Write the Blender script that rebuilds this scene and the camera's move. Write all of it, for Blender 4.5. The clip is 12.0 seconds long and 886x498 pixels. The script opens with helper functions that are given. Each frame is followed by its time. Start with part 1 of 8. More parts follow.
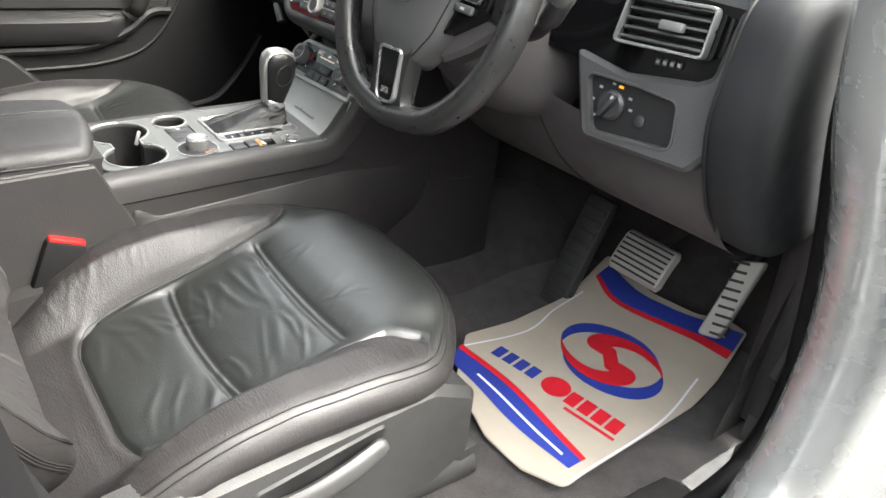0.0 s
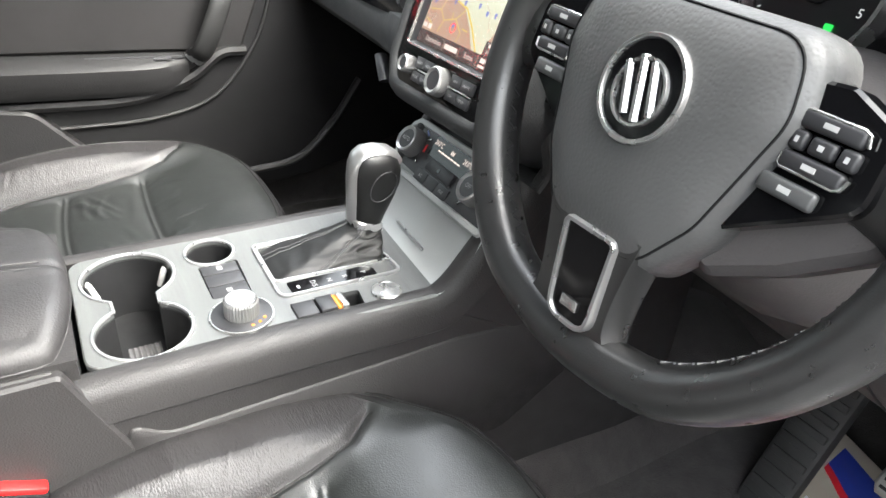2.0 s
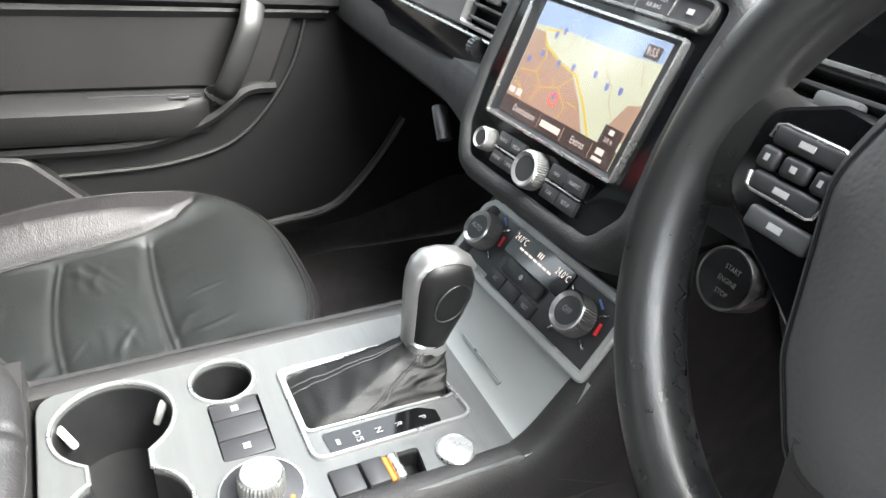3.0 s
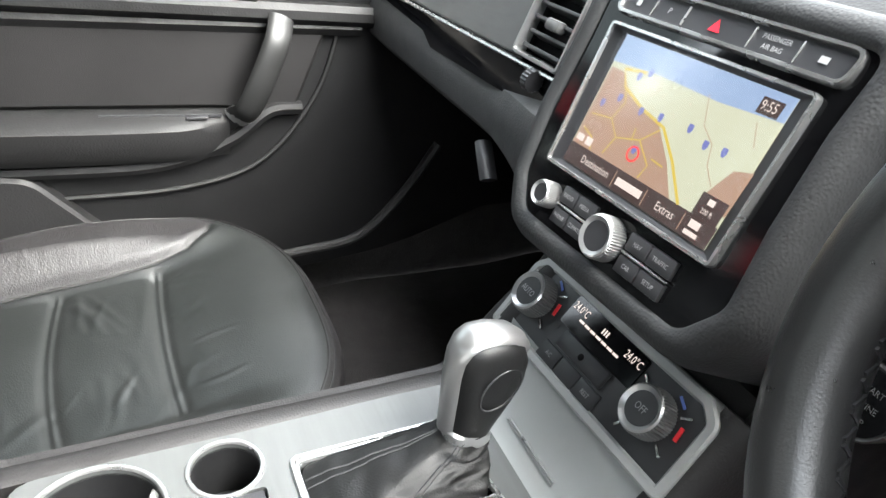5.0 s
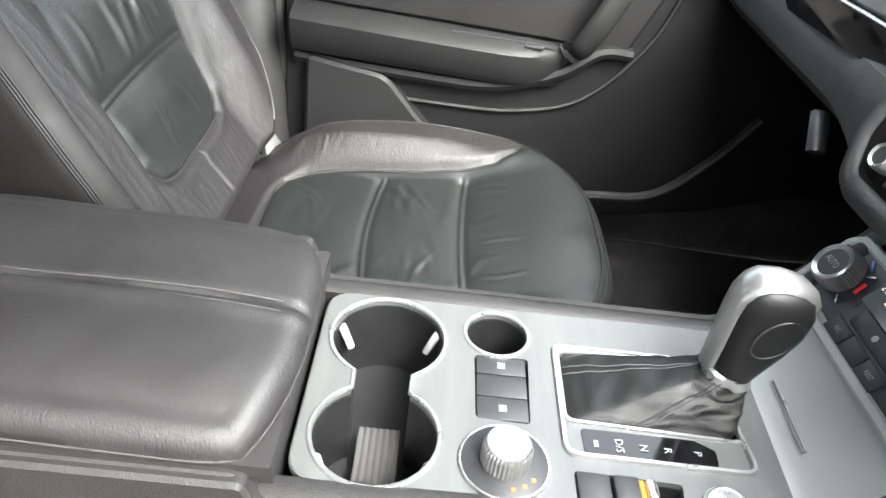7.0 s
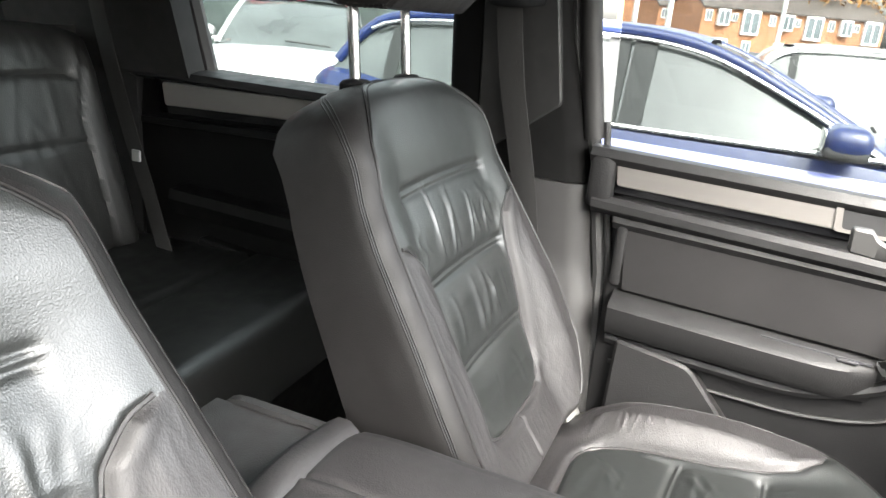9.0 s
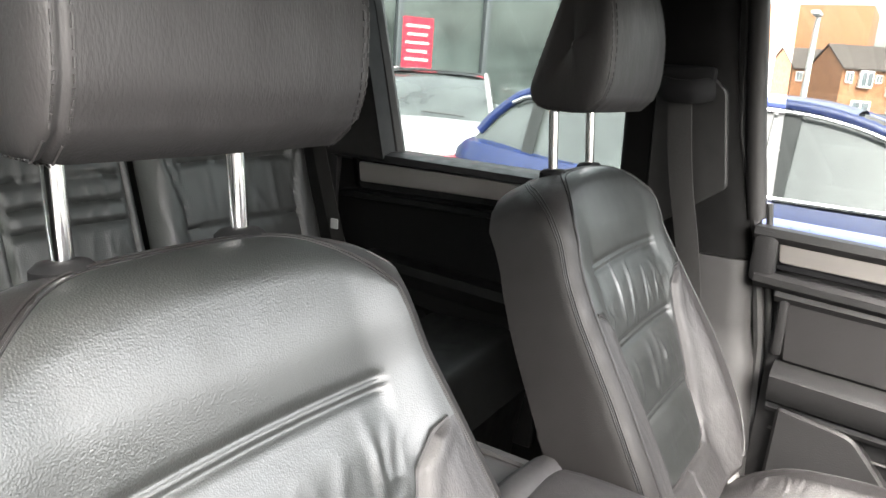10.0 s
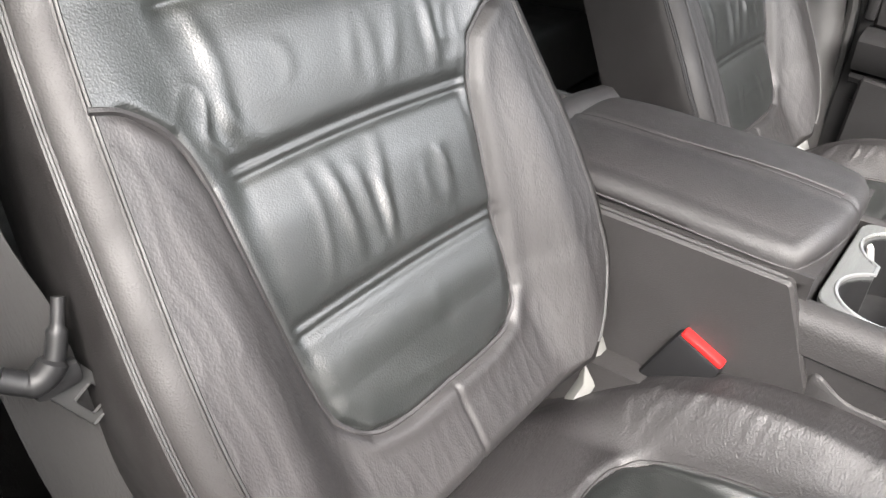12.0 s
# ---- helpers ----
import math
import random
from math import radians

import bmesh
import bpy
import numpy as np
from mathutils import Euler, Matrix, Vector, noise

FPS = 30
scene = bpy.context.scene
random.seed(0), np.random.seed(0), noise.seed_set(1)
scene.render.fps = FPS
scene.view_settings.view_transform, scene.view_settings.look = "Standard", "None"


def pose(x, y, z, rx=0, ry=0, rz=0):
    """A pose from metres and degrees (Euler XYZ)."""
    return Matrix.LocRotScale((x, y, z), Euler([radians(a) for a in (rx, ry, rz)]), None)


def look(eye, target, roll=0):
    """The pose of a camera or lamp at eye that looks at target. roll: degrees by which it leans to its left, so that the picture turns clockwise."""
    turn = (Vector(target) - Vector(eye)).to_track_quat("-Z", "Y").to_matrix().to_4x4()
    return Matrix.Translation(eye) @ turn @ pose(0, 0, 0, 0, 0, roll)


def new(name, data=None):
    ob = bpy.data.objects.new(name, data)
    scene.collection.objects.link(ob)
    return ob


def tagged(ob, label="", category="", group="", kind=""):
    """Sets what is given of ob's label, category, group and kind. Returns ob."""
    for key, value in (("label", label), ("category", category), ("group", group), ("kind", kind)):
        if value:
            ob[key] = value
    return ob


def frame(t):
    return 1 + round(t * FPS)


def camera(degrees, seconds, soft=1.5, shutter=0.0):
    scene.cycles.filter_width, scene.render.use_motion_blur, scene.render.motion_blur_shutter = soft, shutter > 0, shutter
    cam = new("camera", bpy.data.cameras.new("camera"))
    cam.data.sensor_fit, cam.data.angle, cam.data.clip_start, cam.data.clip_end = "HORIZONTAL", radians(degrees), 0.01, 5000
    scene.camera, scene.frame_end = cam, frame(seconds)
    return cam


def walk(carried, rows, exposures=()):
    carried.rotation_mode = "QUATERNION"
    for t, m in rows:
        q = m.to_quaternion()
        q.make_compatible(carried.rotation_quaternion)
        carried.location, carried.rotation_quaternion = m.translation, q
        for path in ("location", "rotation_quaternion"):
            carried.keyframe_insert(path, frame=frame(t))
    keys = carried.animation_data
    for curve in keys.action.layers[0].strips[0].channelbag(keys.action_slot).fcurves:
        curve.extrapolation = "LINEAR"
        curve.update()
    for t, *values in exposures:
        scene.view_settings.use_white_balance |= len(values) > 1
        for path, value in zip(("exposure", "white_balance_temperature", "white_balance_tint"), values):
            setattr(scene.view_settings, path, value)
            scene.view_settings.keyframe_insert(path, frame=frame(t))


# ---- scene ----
cam = camera(63.5, 12.0)
PATH = [
    (0, (1.161, 0.029, 1.318), (-0.166, 1.136, 0.311), 6.0),
    (0.5, (1.085, 0.133, 1.327), (-0.317, 1.139, 0.318), 5.0),
    (1, (0.929, 0.214, 1.316), (-0.509, 1.171, 0.308), 4.6),
    (1.5, (0.783, 0.244, 1.305), (-0.664, 1.173, 0.284), 4.7),
    (2, (0.685, 0.263, 1.293), (-0.774, 1.143, 0.246), 4.6),
    (2.5, (0.562, 0.298, 1.292), (-0.915, 1.139, 0.239), 4.7),
    (3, (0.456, 0.321, 1.284), (-1.033, 1.152, 0.239), 5.2),
    (3.5, (0.385, 0.346, 1.281), (-1.131, 1.177, 0.277), 5.7),
    (3.7, (0.355, 0.362, 1.288), (-1.158, 1.194, 0.278), 5.5),
    (5.5, (0.349, 0.334, 1.261), (-1.19, 1.052, 0.204), 7.8),
    (6.2, (0.388, 0.315, 1.244), (-1.179, 0.758, 0.083), 8.1),
    (6.5, (0.401, 0.318, 1.238), (-1.185, 0.619, 0.058), 8.0),
    (8.3, (0.422, 0.3, 1.296), (-1.301, -0.207, 0.415), 5.9),
    (8.5, (0.437, 0.296, 1.304), (-1.298, -0.284, 0.495), 5.3),
    (9, (0.511, 0.244, 1.332), (-1.25, -0.464, 0.701), 5.2),
    (9.5, (0.611, 0.226, 1.351), (-1.118, -0.629, 0.822), 4.8),
    (10, (0.699, 0.215, 1.377), (-0.946, -0.811, 0.885), 4.2),
    (10.5, (0.749, 0.212, 1.366), (-0.808, -0.908, 0.799), 4.0),
    (11, (0.752, 0.235, 1.333), (-0.717, -0.912, 0.608), 3.6),
    (11.5, (0.751, 0.275, 1.28), (-0.633, -0.837, 0.359), 3.1),
    (12, (0.751, 0.303, 1.233), (-0.562, -0.73, 0.135), 2.2),
]
walk(cam, [(t, look(eye, target, roll)) for t, eye, target, roll in PATH], [(0.0, 4.05, 6760, 7), (1.0, 4.38, 6720, 8), (3.0, 4.44, 6480, 6), (6.0, 4.28, 6420, 6), (8.5, 4.64, 6580, 7), (10.0, 4.72, 6800, 10), (11.2, 4.40, 6740, 11), (12.0, 4.12, 6700, 11)])

# ---- world and lights ----
world = bpy.data.worlds.new("overcast_sky")
scene.world = world
world.use_nodes = True
wn = world.node_tree.nodes
sky = wn.new("ShaderNodeTexSky")
sky.sky_type, sky.sun_disc = "NISHITA", False
sky.sun_elevation, sky.sun_rotation = radians(51), radians(51)
sky.air_density, sky.dust_density, sky.ozone_density = 1.4, 6.0, 2.0
wash = wn.new("ShaderNodeHueSaturation")
wash.inputs["Saturation"].default_value = 0.25
world.node_tree.links.new(sky.outputs[0], wash.inputs["Color"])
world.node_tree.links.new(wash.outputs[0], wn["Background"].inputs[0])
wn["Background"].inputs[1].default_value = 0.15
sun_data = bpy.data.lights.new("sun", "SUN")
sun_data.energy, sun_data.angle, sun_data.color = 0.4, radians(75), (1.0, 0.97, 0.93)
sun = new("sun", sun_data)
sun.matrix_world = look((8, 6.5, 13), (0, 0, 0))
EXPO = 4.15

# ---- small tools ----
Z3 = Vector((0, 0, 1))


def thing(name, loc, label, category, group="", kind=""):
    """An Empty at the base of a thing."""
    ob = new(name)
    ob.empty_display_size = 0.05
    ob.location = loc
    return tagged(ob, label, category, group, kind)


def part(name, bm, material, parent, label="", smooth=40):
    """One mesh object, in world metres, under a thing or a part."""
    me = bpy.data.meshes.new(name)
    bm.normal_update()
    bmesh.ops.recalc_face_normals(bm, faces=bm.faces[:])
    if smooth:
        for f in bm.faces:
            f.smooth = True
        lim = radians(smooth)
        for e in bm.edges:
            if len(e.link_faces) == 2 and e.calc_face_angle(0) > lim:
                e.smooth = False
    bm.to_mesh(me)
    bm.free()
    me.materials.append(material)
    ob = new(name, me)
    if parent is not None:
        base = Vector((0, 0, 0))
        up = parent
        while up is not None:
            base += up.location
            up = up.parent
        ob.parent = parent
        ob.location = -base if parent.type == "EMPTY" else (0, 0, 0)
        if parent.type != "EMPTY" and parent.parent is None:
            ob.location = -base
    if label:
        ob["label"] = label
    return ob


def solo(name, bm, material, label, category, group="", kind="", smooth=40):
    return tagged(part(name, bm, material, None, "", smooth), label, category, group, kind)


def fr(o, x, y):
    """A frame with its origin and two axes in the plane; the third is the normal."""
    x, y = Vector(x).normalized(), Vector(y).normalized()
    z = x.cross(y).normalized()
    y = z.cross(x)
    return Matrix(((x.x, y.x, z.x, o[0]), (x.y, y.y, z.y, o[1]), (x.z, y.z, z.z, o[2]), (0, 0, 0, 1)))


def box(bm, c, s, bev=0.004, m=None, seg=2):
    """A box of size s round c, with rounded edges."""
    sub = bmesh.new()
    bmesh.ops.create_cube(sub, size=1)
    bmesh.ops.scale(sub, vec=s, verts=sub.verts)
    if bev > 0:
        bmesh.ops.bevel(sub, geom=sub.edges[:], offset=min(bev, min(s) * 0.49), segments=seg, affect="EDGES", profile=0.5)
    bmesh.ops.translate(sub, vec=c, verts=sub.verts)
    if m is not None:
        bmesh.ops.transform(sub, matrix=m, verts=sub.verts)
    return merge(bm, sub)


def merge(bm, sub):
    me = bpy.data.meshes.new("t")
    sub.to_mesh(me)
    sub.free()
    bm.from_mesh(me)
    bpy.data.meshes.remove(me)
    return bm


def rpoly(pts, r, n=5):
    """A polygon (2D) with its corners rounded; r is one radius or one for each corner."""
    out = []
    k = len(pts)
    for i in range(k):
        p, a, b = Vector(pts[i]), Vector(pts[i - 1]), Vector(pts[(i + 1) % k])
        rr = r[i] if isinstance(r, (list, tuple)) else r
        u, v = (a - p), (b - p)
        lu, lv = u.length, v.length
        u, v = u / lu, v / lv
        ang = u.angle(v)
        d = min(rr / max(math.tan(ang / 2), 1e-4), lu * 0.49, lv * 0.49)
        if d < 1e-5:
            out.append(p)
            continue
        p0, p1 = p + u * d, p + v * d
        for j in range(n + 1):
            t = j / n
            out.append(p0 * (1 - t) ** 2 + p * (2 * t * (1 - t)) + p1 * t * t)
    return out


def circle(cx, cy, r, n=36, ry=None):
    ry = r if ry is None else ry
    return [Vector((cx + r * math.cos(2 * math.pi * i / n), cy + ry * math.sin(2 * math.pi * i / n))) for i in range(n)]


def rrect(x0, y0, x1, y1, r, n=5):
    return rpoly([(x0, y0), (x1, y0), (x1, y1), (x0, y1)], r, n)


def plate(bm, m, outer, holes=(), top=0.0, low=-0.004, bev=0.0, bowl=None):
    """A flat plate in the frame m, with holes through it. bev: a small chamfer along the outer edge."""
    f = bowl or (lambda x, y: 0.0)
    loops = [list(outer)] + [list(h) for h in holes]
    sub = bmesh.new()
    edges, tops, lows = [], [], []
    for i, lp in enumerate(loops):
        ring = lp
        if bev and i == 0:
            c = sum((Vector(p) for p in lp), Vector((0, 0))) / len(lp)
            ring = [inset_pt(lp, j, bev) for j in range(len(lp))]
        tv = [sub.verts.new((p[0], p[1], top + f(p[0], p[1]))) for p in ring]
        es = [sub.edges.new((tv[j], tv[(j + 1) % len(tv)])) for j in range(len(tv))]
        edges += es
        tops.append(tv)
    bmesh.ops.triangle_fill(sub, use_beauty=True, use_dissolve=False, edges=edges)
    for i, lp in enumerate(loops):
        tv = tops[i]
        n = len(tv)
        if bev and i == 0:
            mv = [sub.verts.new((p[0], p[1], top - bev + f(p[0], p[1]))) for p in lp]
            for j in range(n):
                sub.faces.new((tv[j], tv[(j + 1) % n], mv[(j + 1) % n], mv[j]))
            tv = mv
        bv = [sub.verts.new((p[0], p[1], low + f(p[0], p[1]))) for p in lp]
        for j in range(n):
            sub.faces.new((tv[j], tv[(j + 1) % n], bv[(j + 1) % n], bv[j]))
        lows.append(bv)
    bedges = [e for e in sub.edges if all(any(v is w for l in lows for w in l) for v in e.verts)] if len(loops) == 1 else []
    if len(loops) == 1:
        sub.faces.new(list(reversed(lows[0])))
    bmesh.ops.transform(sub, matrix=m, verts=sub.verts)
    return merge(bm, sub)


def inset_pt(lp, j, d):
    n = len(lp)
    a, p, b = Vector(lp[j - 1]), Vector(lp[j]), Vector(lp[(j + 1) % n])
    t = (b - a)
    if t.length < 1e-9:
        return p
    t.normalize()
    q = p + Vector((-t.y, t.x)) * d
    area = sum(lp[i - 1][0] * lp[i][1] - lp[i][0] * lp[i - 1][1] for i in range(n))
    return q if area > 0 else p - Vector((-t.y, t.x)) * d


def rim(bm, m, outer, width, height, low=0.0):
    """A raised frame that follows an outline, with a rounded top."""
    n = len(outer)
    prof = [(0, low), (0, height * 0.6), (width * 0.2, height), (width * 0.8, height), (width, height * 0.6), (width, low)]
    rows = []
    for d, h in prof:
        rows.append([bm.verts.new(m @ Vector((*inset_pt(outer, j, d), h))) for j in range(n)])
    for a, b in zip(rows, rows[1:]):
        for j in range(n):
            bm.faces.new((a[j], a[(j + 1) % n], b[(j + 1) % n], b[j]))
    return bm


def loft(bm, rings, cap=True, closed=True):
    """Skin over rings of 3D points."""
    vs = [[bm.verts.new(p) for p in r] for r in rings]
    n = len(vs[0])
    for a, b in zip(vs, vs[1:]):
        for j in range(n if closed else n - 1):
            bm.faces.new((a[j], a[(j + 1) % n], b[(j + 1) % n], b[j]))
    if cap and closed:
        bm.faces.new(list(reversed(vs[0])))
        bm.faces.new(vs[-1])
    return bm


def tube(bm, pts, r, n=10, cap=True, flat=1.0, up=None):
    """A rod along points; r is one radius or one for each point; flat squeezes it along its second axis."""
    pts = [Vector(p) for p in pts]
    rings = []
    side = None
    for i, p in enumerate(pts):
        d = (pts[min(i + 1, len(pts) - 1)] - pts[max(i - 1, 0)]).normalized()
        ref = Vector(up) if up else (Z3 if abs(d.z) < 0.9 else Vector((0, 1, 0)))
        if side is None or up:
            side = d.cross(ref).normalized()
        else:
            side = (side - d * side.dot(d)).normalized()
        top = side.cross(d)
        rr = r[i] if isinstance(r, (list, tuple)) else r
        rings.append([p + side * rr * math.cos(2 * math.pi * k / n) + top * rr * flat * math.sin(2 * math.pi * k / n) for k in range(n)])
    return loft(bm, rings, cap)


def lathe(bm, m, prof, n=32, ribs=0, depth=0.0, cap=True):
    """A turned form: (radius, height) pairs about the frame's normal; ribs: knurling."""
    rings = []
    for r, h in prof:
        ring = []
        for k in range(n):
            a = 2 * math.pi * k / n
            q = r - (depth if ribs and k % 2 and r > 0.004 else 0)
            ring.append(m @ Vector((q * math.cos(a), q * math.sin(a), h)))
        rings.append(ring)
    return loft(bm, rings, cap)


def spline(pts, n=8):
    """A smooth line through points."""
    pts = [Vector(p) for p in pts]
    out = []
    for i in range(len(pts) - 1):
        a, b = pts[i], pts[i + 1]
        p0 = pts[i - 1] if i else a * 2 - b
        p3 = pts[i + 2] if i + 2 < len(pts) else b * 2 - a
        for k in range(n):
            t = k / n
            out.append(0.5 * ((2 * a) + (b - p0) * t + (2 * p0 - 5 * a + 4 * b - p3) * t * t + (3 * a - p0 - 3 * b + p3) * t ** 3))
    out.append(pts[-1])
    return out


def lerp(xs, x):
    """Piecewise smooth value of (x, y) pairs."""
    if x <= xs[0][0]:
        return xs[0][1]
    for i in range(len(xs) - 1):
        (a, ya), (b, yb) = xs[i], xs[i + 1]
        if x <= b:
            s = (yb - ya) / (b - a)
            s0 = (yb - xs[i - 1][1]) / (b - xs[i - 1][0]) if i else s
            s1 = (xs[i + 2][1] - ya) / (xs[i + 2][0] - a) if i + 2 < len(xs) else s
            t = (x - a) / (b - a)
            return ya * (1 + 2 * t) * (1 - t) ** 2 + yb * t * t * (3 - 2 * t) + (b - a) * (s0 * t * (1 - t) ** 2 - s1 * t * t * (1 - t))
    return xs[-1][1]


def sheet(bm, f, us, vs):
    """A surface f(u, v) over two lists of values."""
    g = [[bm.verts.new(f(u, v)) for u in us] for v in vs]
    for a, b in zip(g, g[1:]):
        for j in range(len(us) - 1):
            bm.faces.new((a[j], a[j + 1], b[j + 1], b[j]))
    return bm


def steps(a, b, n):
    return [a + (b - a) * i / n for i in range(n + 1)]


def letters(text, m, size, material, parent, name="lettering", stretch=1.0):
    """Raised lettering in the frame m, centred."""
    cu = bpy.data.curves.new(name, "FONT")
    cu.body, cu.size, cu.align_x, cu.align_y = text, size, "CENTER", "CENTER"
    cu.resolution_u = 2
    ob = bpy.data.objects.new(name, cu)
    scene.collection.objects.link(ob)
    me = bpy.data.meshes.new_from_object(ob.evaluated_get(bpy.context.evaluated_depsgraph_get()))
    bpy.data.objects.remove(ob)
    bm = bmesh.new()
    bm.from_mesh(me)
    bpy.data.meshes.remove(me)
    bmesh.ops.transform(bm, matrix=m @ Matrix.Diagonal((stretch, 1, 1, 1)), verts=bm.verts)
    me2 = part(name, bm, material, parent, "", 0)
    return me2


# ---- materials ----
def mat(name, col, rough=0.5, metal=0.0, var=0.12, scale=6.0, grain=0.0, gscale=400.0, stretch=(1, 1, 1), coat=0.0, spec=0.5, bump2=0.0, b2scale=40.0, rvar=0.08, voro=False, sheen=0.0, relief=0.6):
    m = bpy.data.materials.new(name)
    m.use_nodes = True
    nt = m.node_tree
    n, l = nt.nodes, nt.links
    bs = n["Principled BSDF"]
    bs.inputs["Metallic"].default_value = metal
    bs.inputs["Coat Weight"].default_value = coat
    bs.inputs["Coat Roughness"].default_value = 0.05
    bs.inputs["Specular IOR Level"].default_value = spec
    bs.inputs["Sheen Weight"].default_value = sheen
    tc = n.new("ShaderNodeTexCoord")
    mp = n.new("ShaderNodeMapping")
    mp.inputs["Scale"].default_value = stretch
    l.new(tc.outputs["Object"], mp.inputs["Vector"])
    nz = n.new("ShaderNodeTexNoise")
    nz.inputs["Scale"].default_value = scale
    nz.inputs["Detail"].default_value = 6
    l.new(mp.outputs[0], nz.inputs["Vector"])
    cr = n.new("ShaderNodeMapRange")
    cr.inputs["From Min"].default_value, cr.inputs["From Max"].default_value = 0.3, 0.7
    cr.inputs["To Min"].default_value, cr.inputs["To Max"].default_value = 1 - var, 1 + var
    l.new(nz.outputs["Fac"], cr.inputs["Value"])
    mx = n.new("ShaderNodeMix")
    mx.data_type, mx.blend_type = "RGBA", "MULTIPLY"
    mx.inputs["Factor"].default_value = 1.0
    mx.inputs["A"].default_value = (*col, 1)
    l.new(cr.outputs[0], mx.inputs["B"])
    l.new(mx.outputs["Result"], bs.inputs["Base Color"])
    rr = n.new("ShaderNodeMapRange")
    rr.inputs["From Min"].default_value, rr.inputs["From Max"].default_value = 0.3, 0.7
    rr.inputs["To Min"].default_value, rr.inputs["To Max"].default_value = max(rough - rvar, 0.01), min(rough + rvar, 1)
    nz2 = n.new("ShaderNodeTexNoise")
    nz2.inputs["Scale"].default_value = scale * 5
    nz2.inputs["Detail"].default_value = 4
    l.new(mp.outputs[0], nz2.inputs["Vector"])
    l.new(nz2.outputs["Fac"], rr.inputs["Value"])
    l.new(rr.outputs[0], bs.inputs["Roughness"])
    if grain or bump2:
        b = n.new("ShaderNodeBump")
        b.inputs["Strength"].default_value = relief
        b.inputs["Distance"].default_value = max(grain, bump2)
        if voro:
            g = n.new("ShaderNodeTexVoronoi")
            g.feature = "SMOOTH_F1"
            out = g.outputs["Distance"]
        else:
            g = n.new("ShaderNodeTexNoise")
            g.inputs["Detail"].default_value = 2
            out = g.outputs["Fac"]
        g.inputs["Scale"].default_value = gscale
        l.new(mp.outputs[0], g.inputs["Vector"])
        if bump2:
            g2 = n.new("ShaderNodeTexNoise")
            g2.inputs["Scale"].default_value = b2scale
            l.new(mp.outputs[0], g2.inputs["Vector"])
            ad = n.new("ShaderNodeMath")
            ad.operation = "MULTIPLY_ADD"
            ad.inputs[1].default_value = bump2 / max(grain, bump2)
            l.new(g2.outputs["Fac"], ad.inputs[0])
            ml = n.new("ShaderNodeMath")
            ml.operation = "MULTIPLY"
            ml.inputs[1].default_value = grain / max(grain, bump2)
            l.new(out, ml.inputs[0])
            l.new(ml.outputs[0], ad.inputs[2])
            out = ad.outputs[0]
        l.new(out, b.inputs["Height"])
        l.new(b.outputs[0], bs.inputs["Normal"])
    return m


def glow(name, col, strength):
    m = mat(name, (0.02, 0.02, 0.02), 0.2)
    bs = m.node_tree.nodes["Principled BSDF"]
    bs.inputs["Emission Color"].default_value = (*col, 1)
    bs.inputs["Emission Strength"].default_value = strength / 2 ** (EXPO - 0.4)
    return m


def glassy(name, tint=(1, 1, 1), rough=0.0):
    """Thin pane: mostly clear, with its own mirror gloss."""
    m = bpy.data.materials.new(name)
    m.use_nodes = True
    n, l = m.node_tree.nodes, m.node_tree.links
    n.remove(n["Principled BSDF"])
    tr, gl, mx, fre = n.new("ShaderNodeBsdfTransparent"), n.new("ShaderNodeBsdfGlossy"), n.new("ShaderNodeMixShader"), n.new("ShaderNodeLayerWeight")
    tr.inputs[0].default_value = (*tint, 1)
    gl.inputs["Roughness"].default_value = rough
    fre.inputs["Blend"].default_value = 0.5
    pw, ma = n.new("ShaderNodeMath"), n.new("ShaderNodeMath")
    pw.operation, ma.operation = "POWER", "MULTIPLY_ADD"
    pw.inputs[1].default_value, ma.inputs[1].default_value, ma.inputs[2].default_value = 5.0, 0.94, 0.04
    l.new(fre.outputs["Facing"], pw.inputs[0])
    l.new(pw.outputs[0], ma.inputs[0])
    l.new(ma.outputs[0], mx.inputs[0])
    l.new(tr.outputs[0], mx.inputs[1])
    l.new(gl.outputs[0], mx.inputs[2])
    l.new(mx.outputs[0], n["Material Output"].inputs[0])
    return m


LEATHER = mat("black_leather", (0.0118, 0.0107, 0.0111), 0.58, var=0.14, spec=0.56, grain=0.0004, gscale=480, bump2=0.0004, b2scale=120, rvar=0.07, stretch=(1.3, 1.3, 0.42), relief=0.8)
LEATHER_C = mat("creased_black_leather", (0.0118, 0.0107, 0.0112), 0.55, var=0.14, spec=0.55, grain=0.0009, gscale=420, bump2=0.0005, b2scale=120, rvar=0.07, stretch=(0.35, 1.35, 1.0), relief=0.8)
LEATHER_IN = mat("smooth_black_leather", (0.0074, 0.0084, 0.0081), 0.41, var=0.12, spec=1.0, grain=0.00042, gscale=760, voro=True, bump2=0.00012, b2scale=110, rvar=0.05, relief=0.6)
PLASTIC = mat("grained_black_plastic", (0.021, 0.0199, 0.0201), 0.50, spec=0.32, var=0.10, grain=0.0005, gscale=650, voro=True)
# duller, darker copy of the leather, with the seat sides' shade in its colour
LEATHER_SIDE = mat("shaded_matt_leather", (0.0072, 0.0064, 0.0064), 0.58, var=0.12, spec=0.35, grain=0.0003, gscale=800, voro=True)
SOFT = mat("soft_touch_dash_plastic", (0.050, 0.0507, 0.052), 0.58, spec=0.4, var=0.12, grain=0.0006, gscale=520, voro=True)
DASHTOP = mat("dark_dash_top", (0.017, 0.0172, 0.0178), 0.62, spec=0.3, var=0.10, grain=0.0004, gscale=600, voro=True)
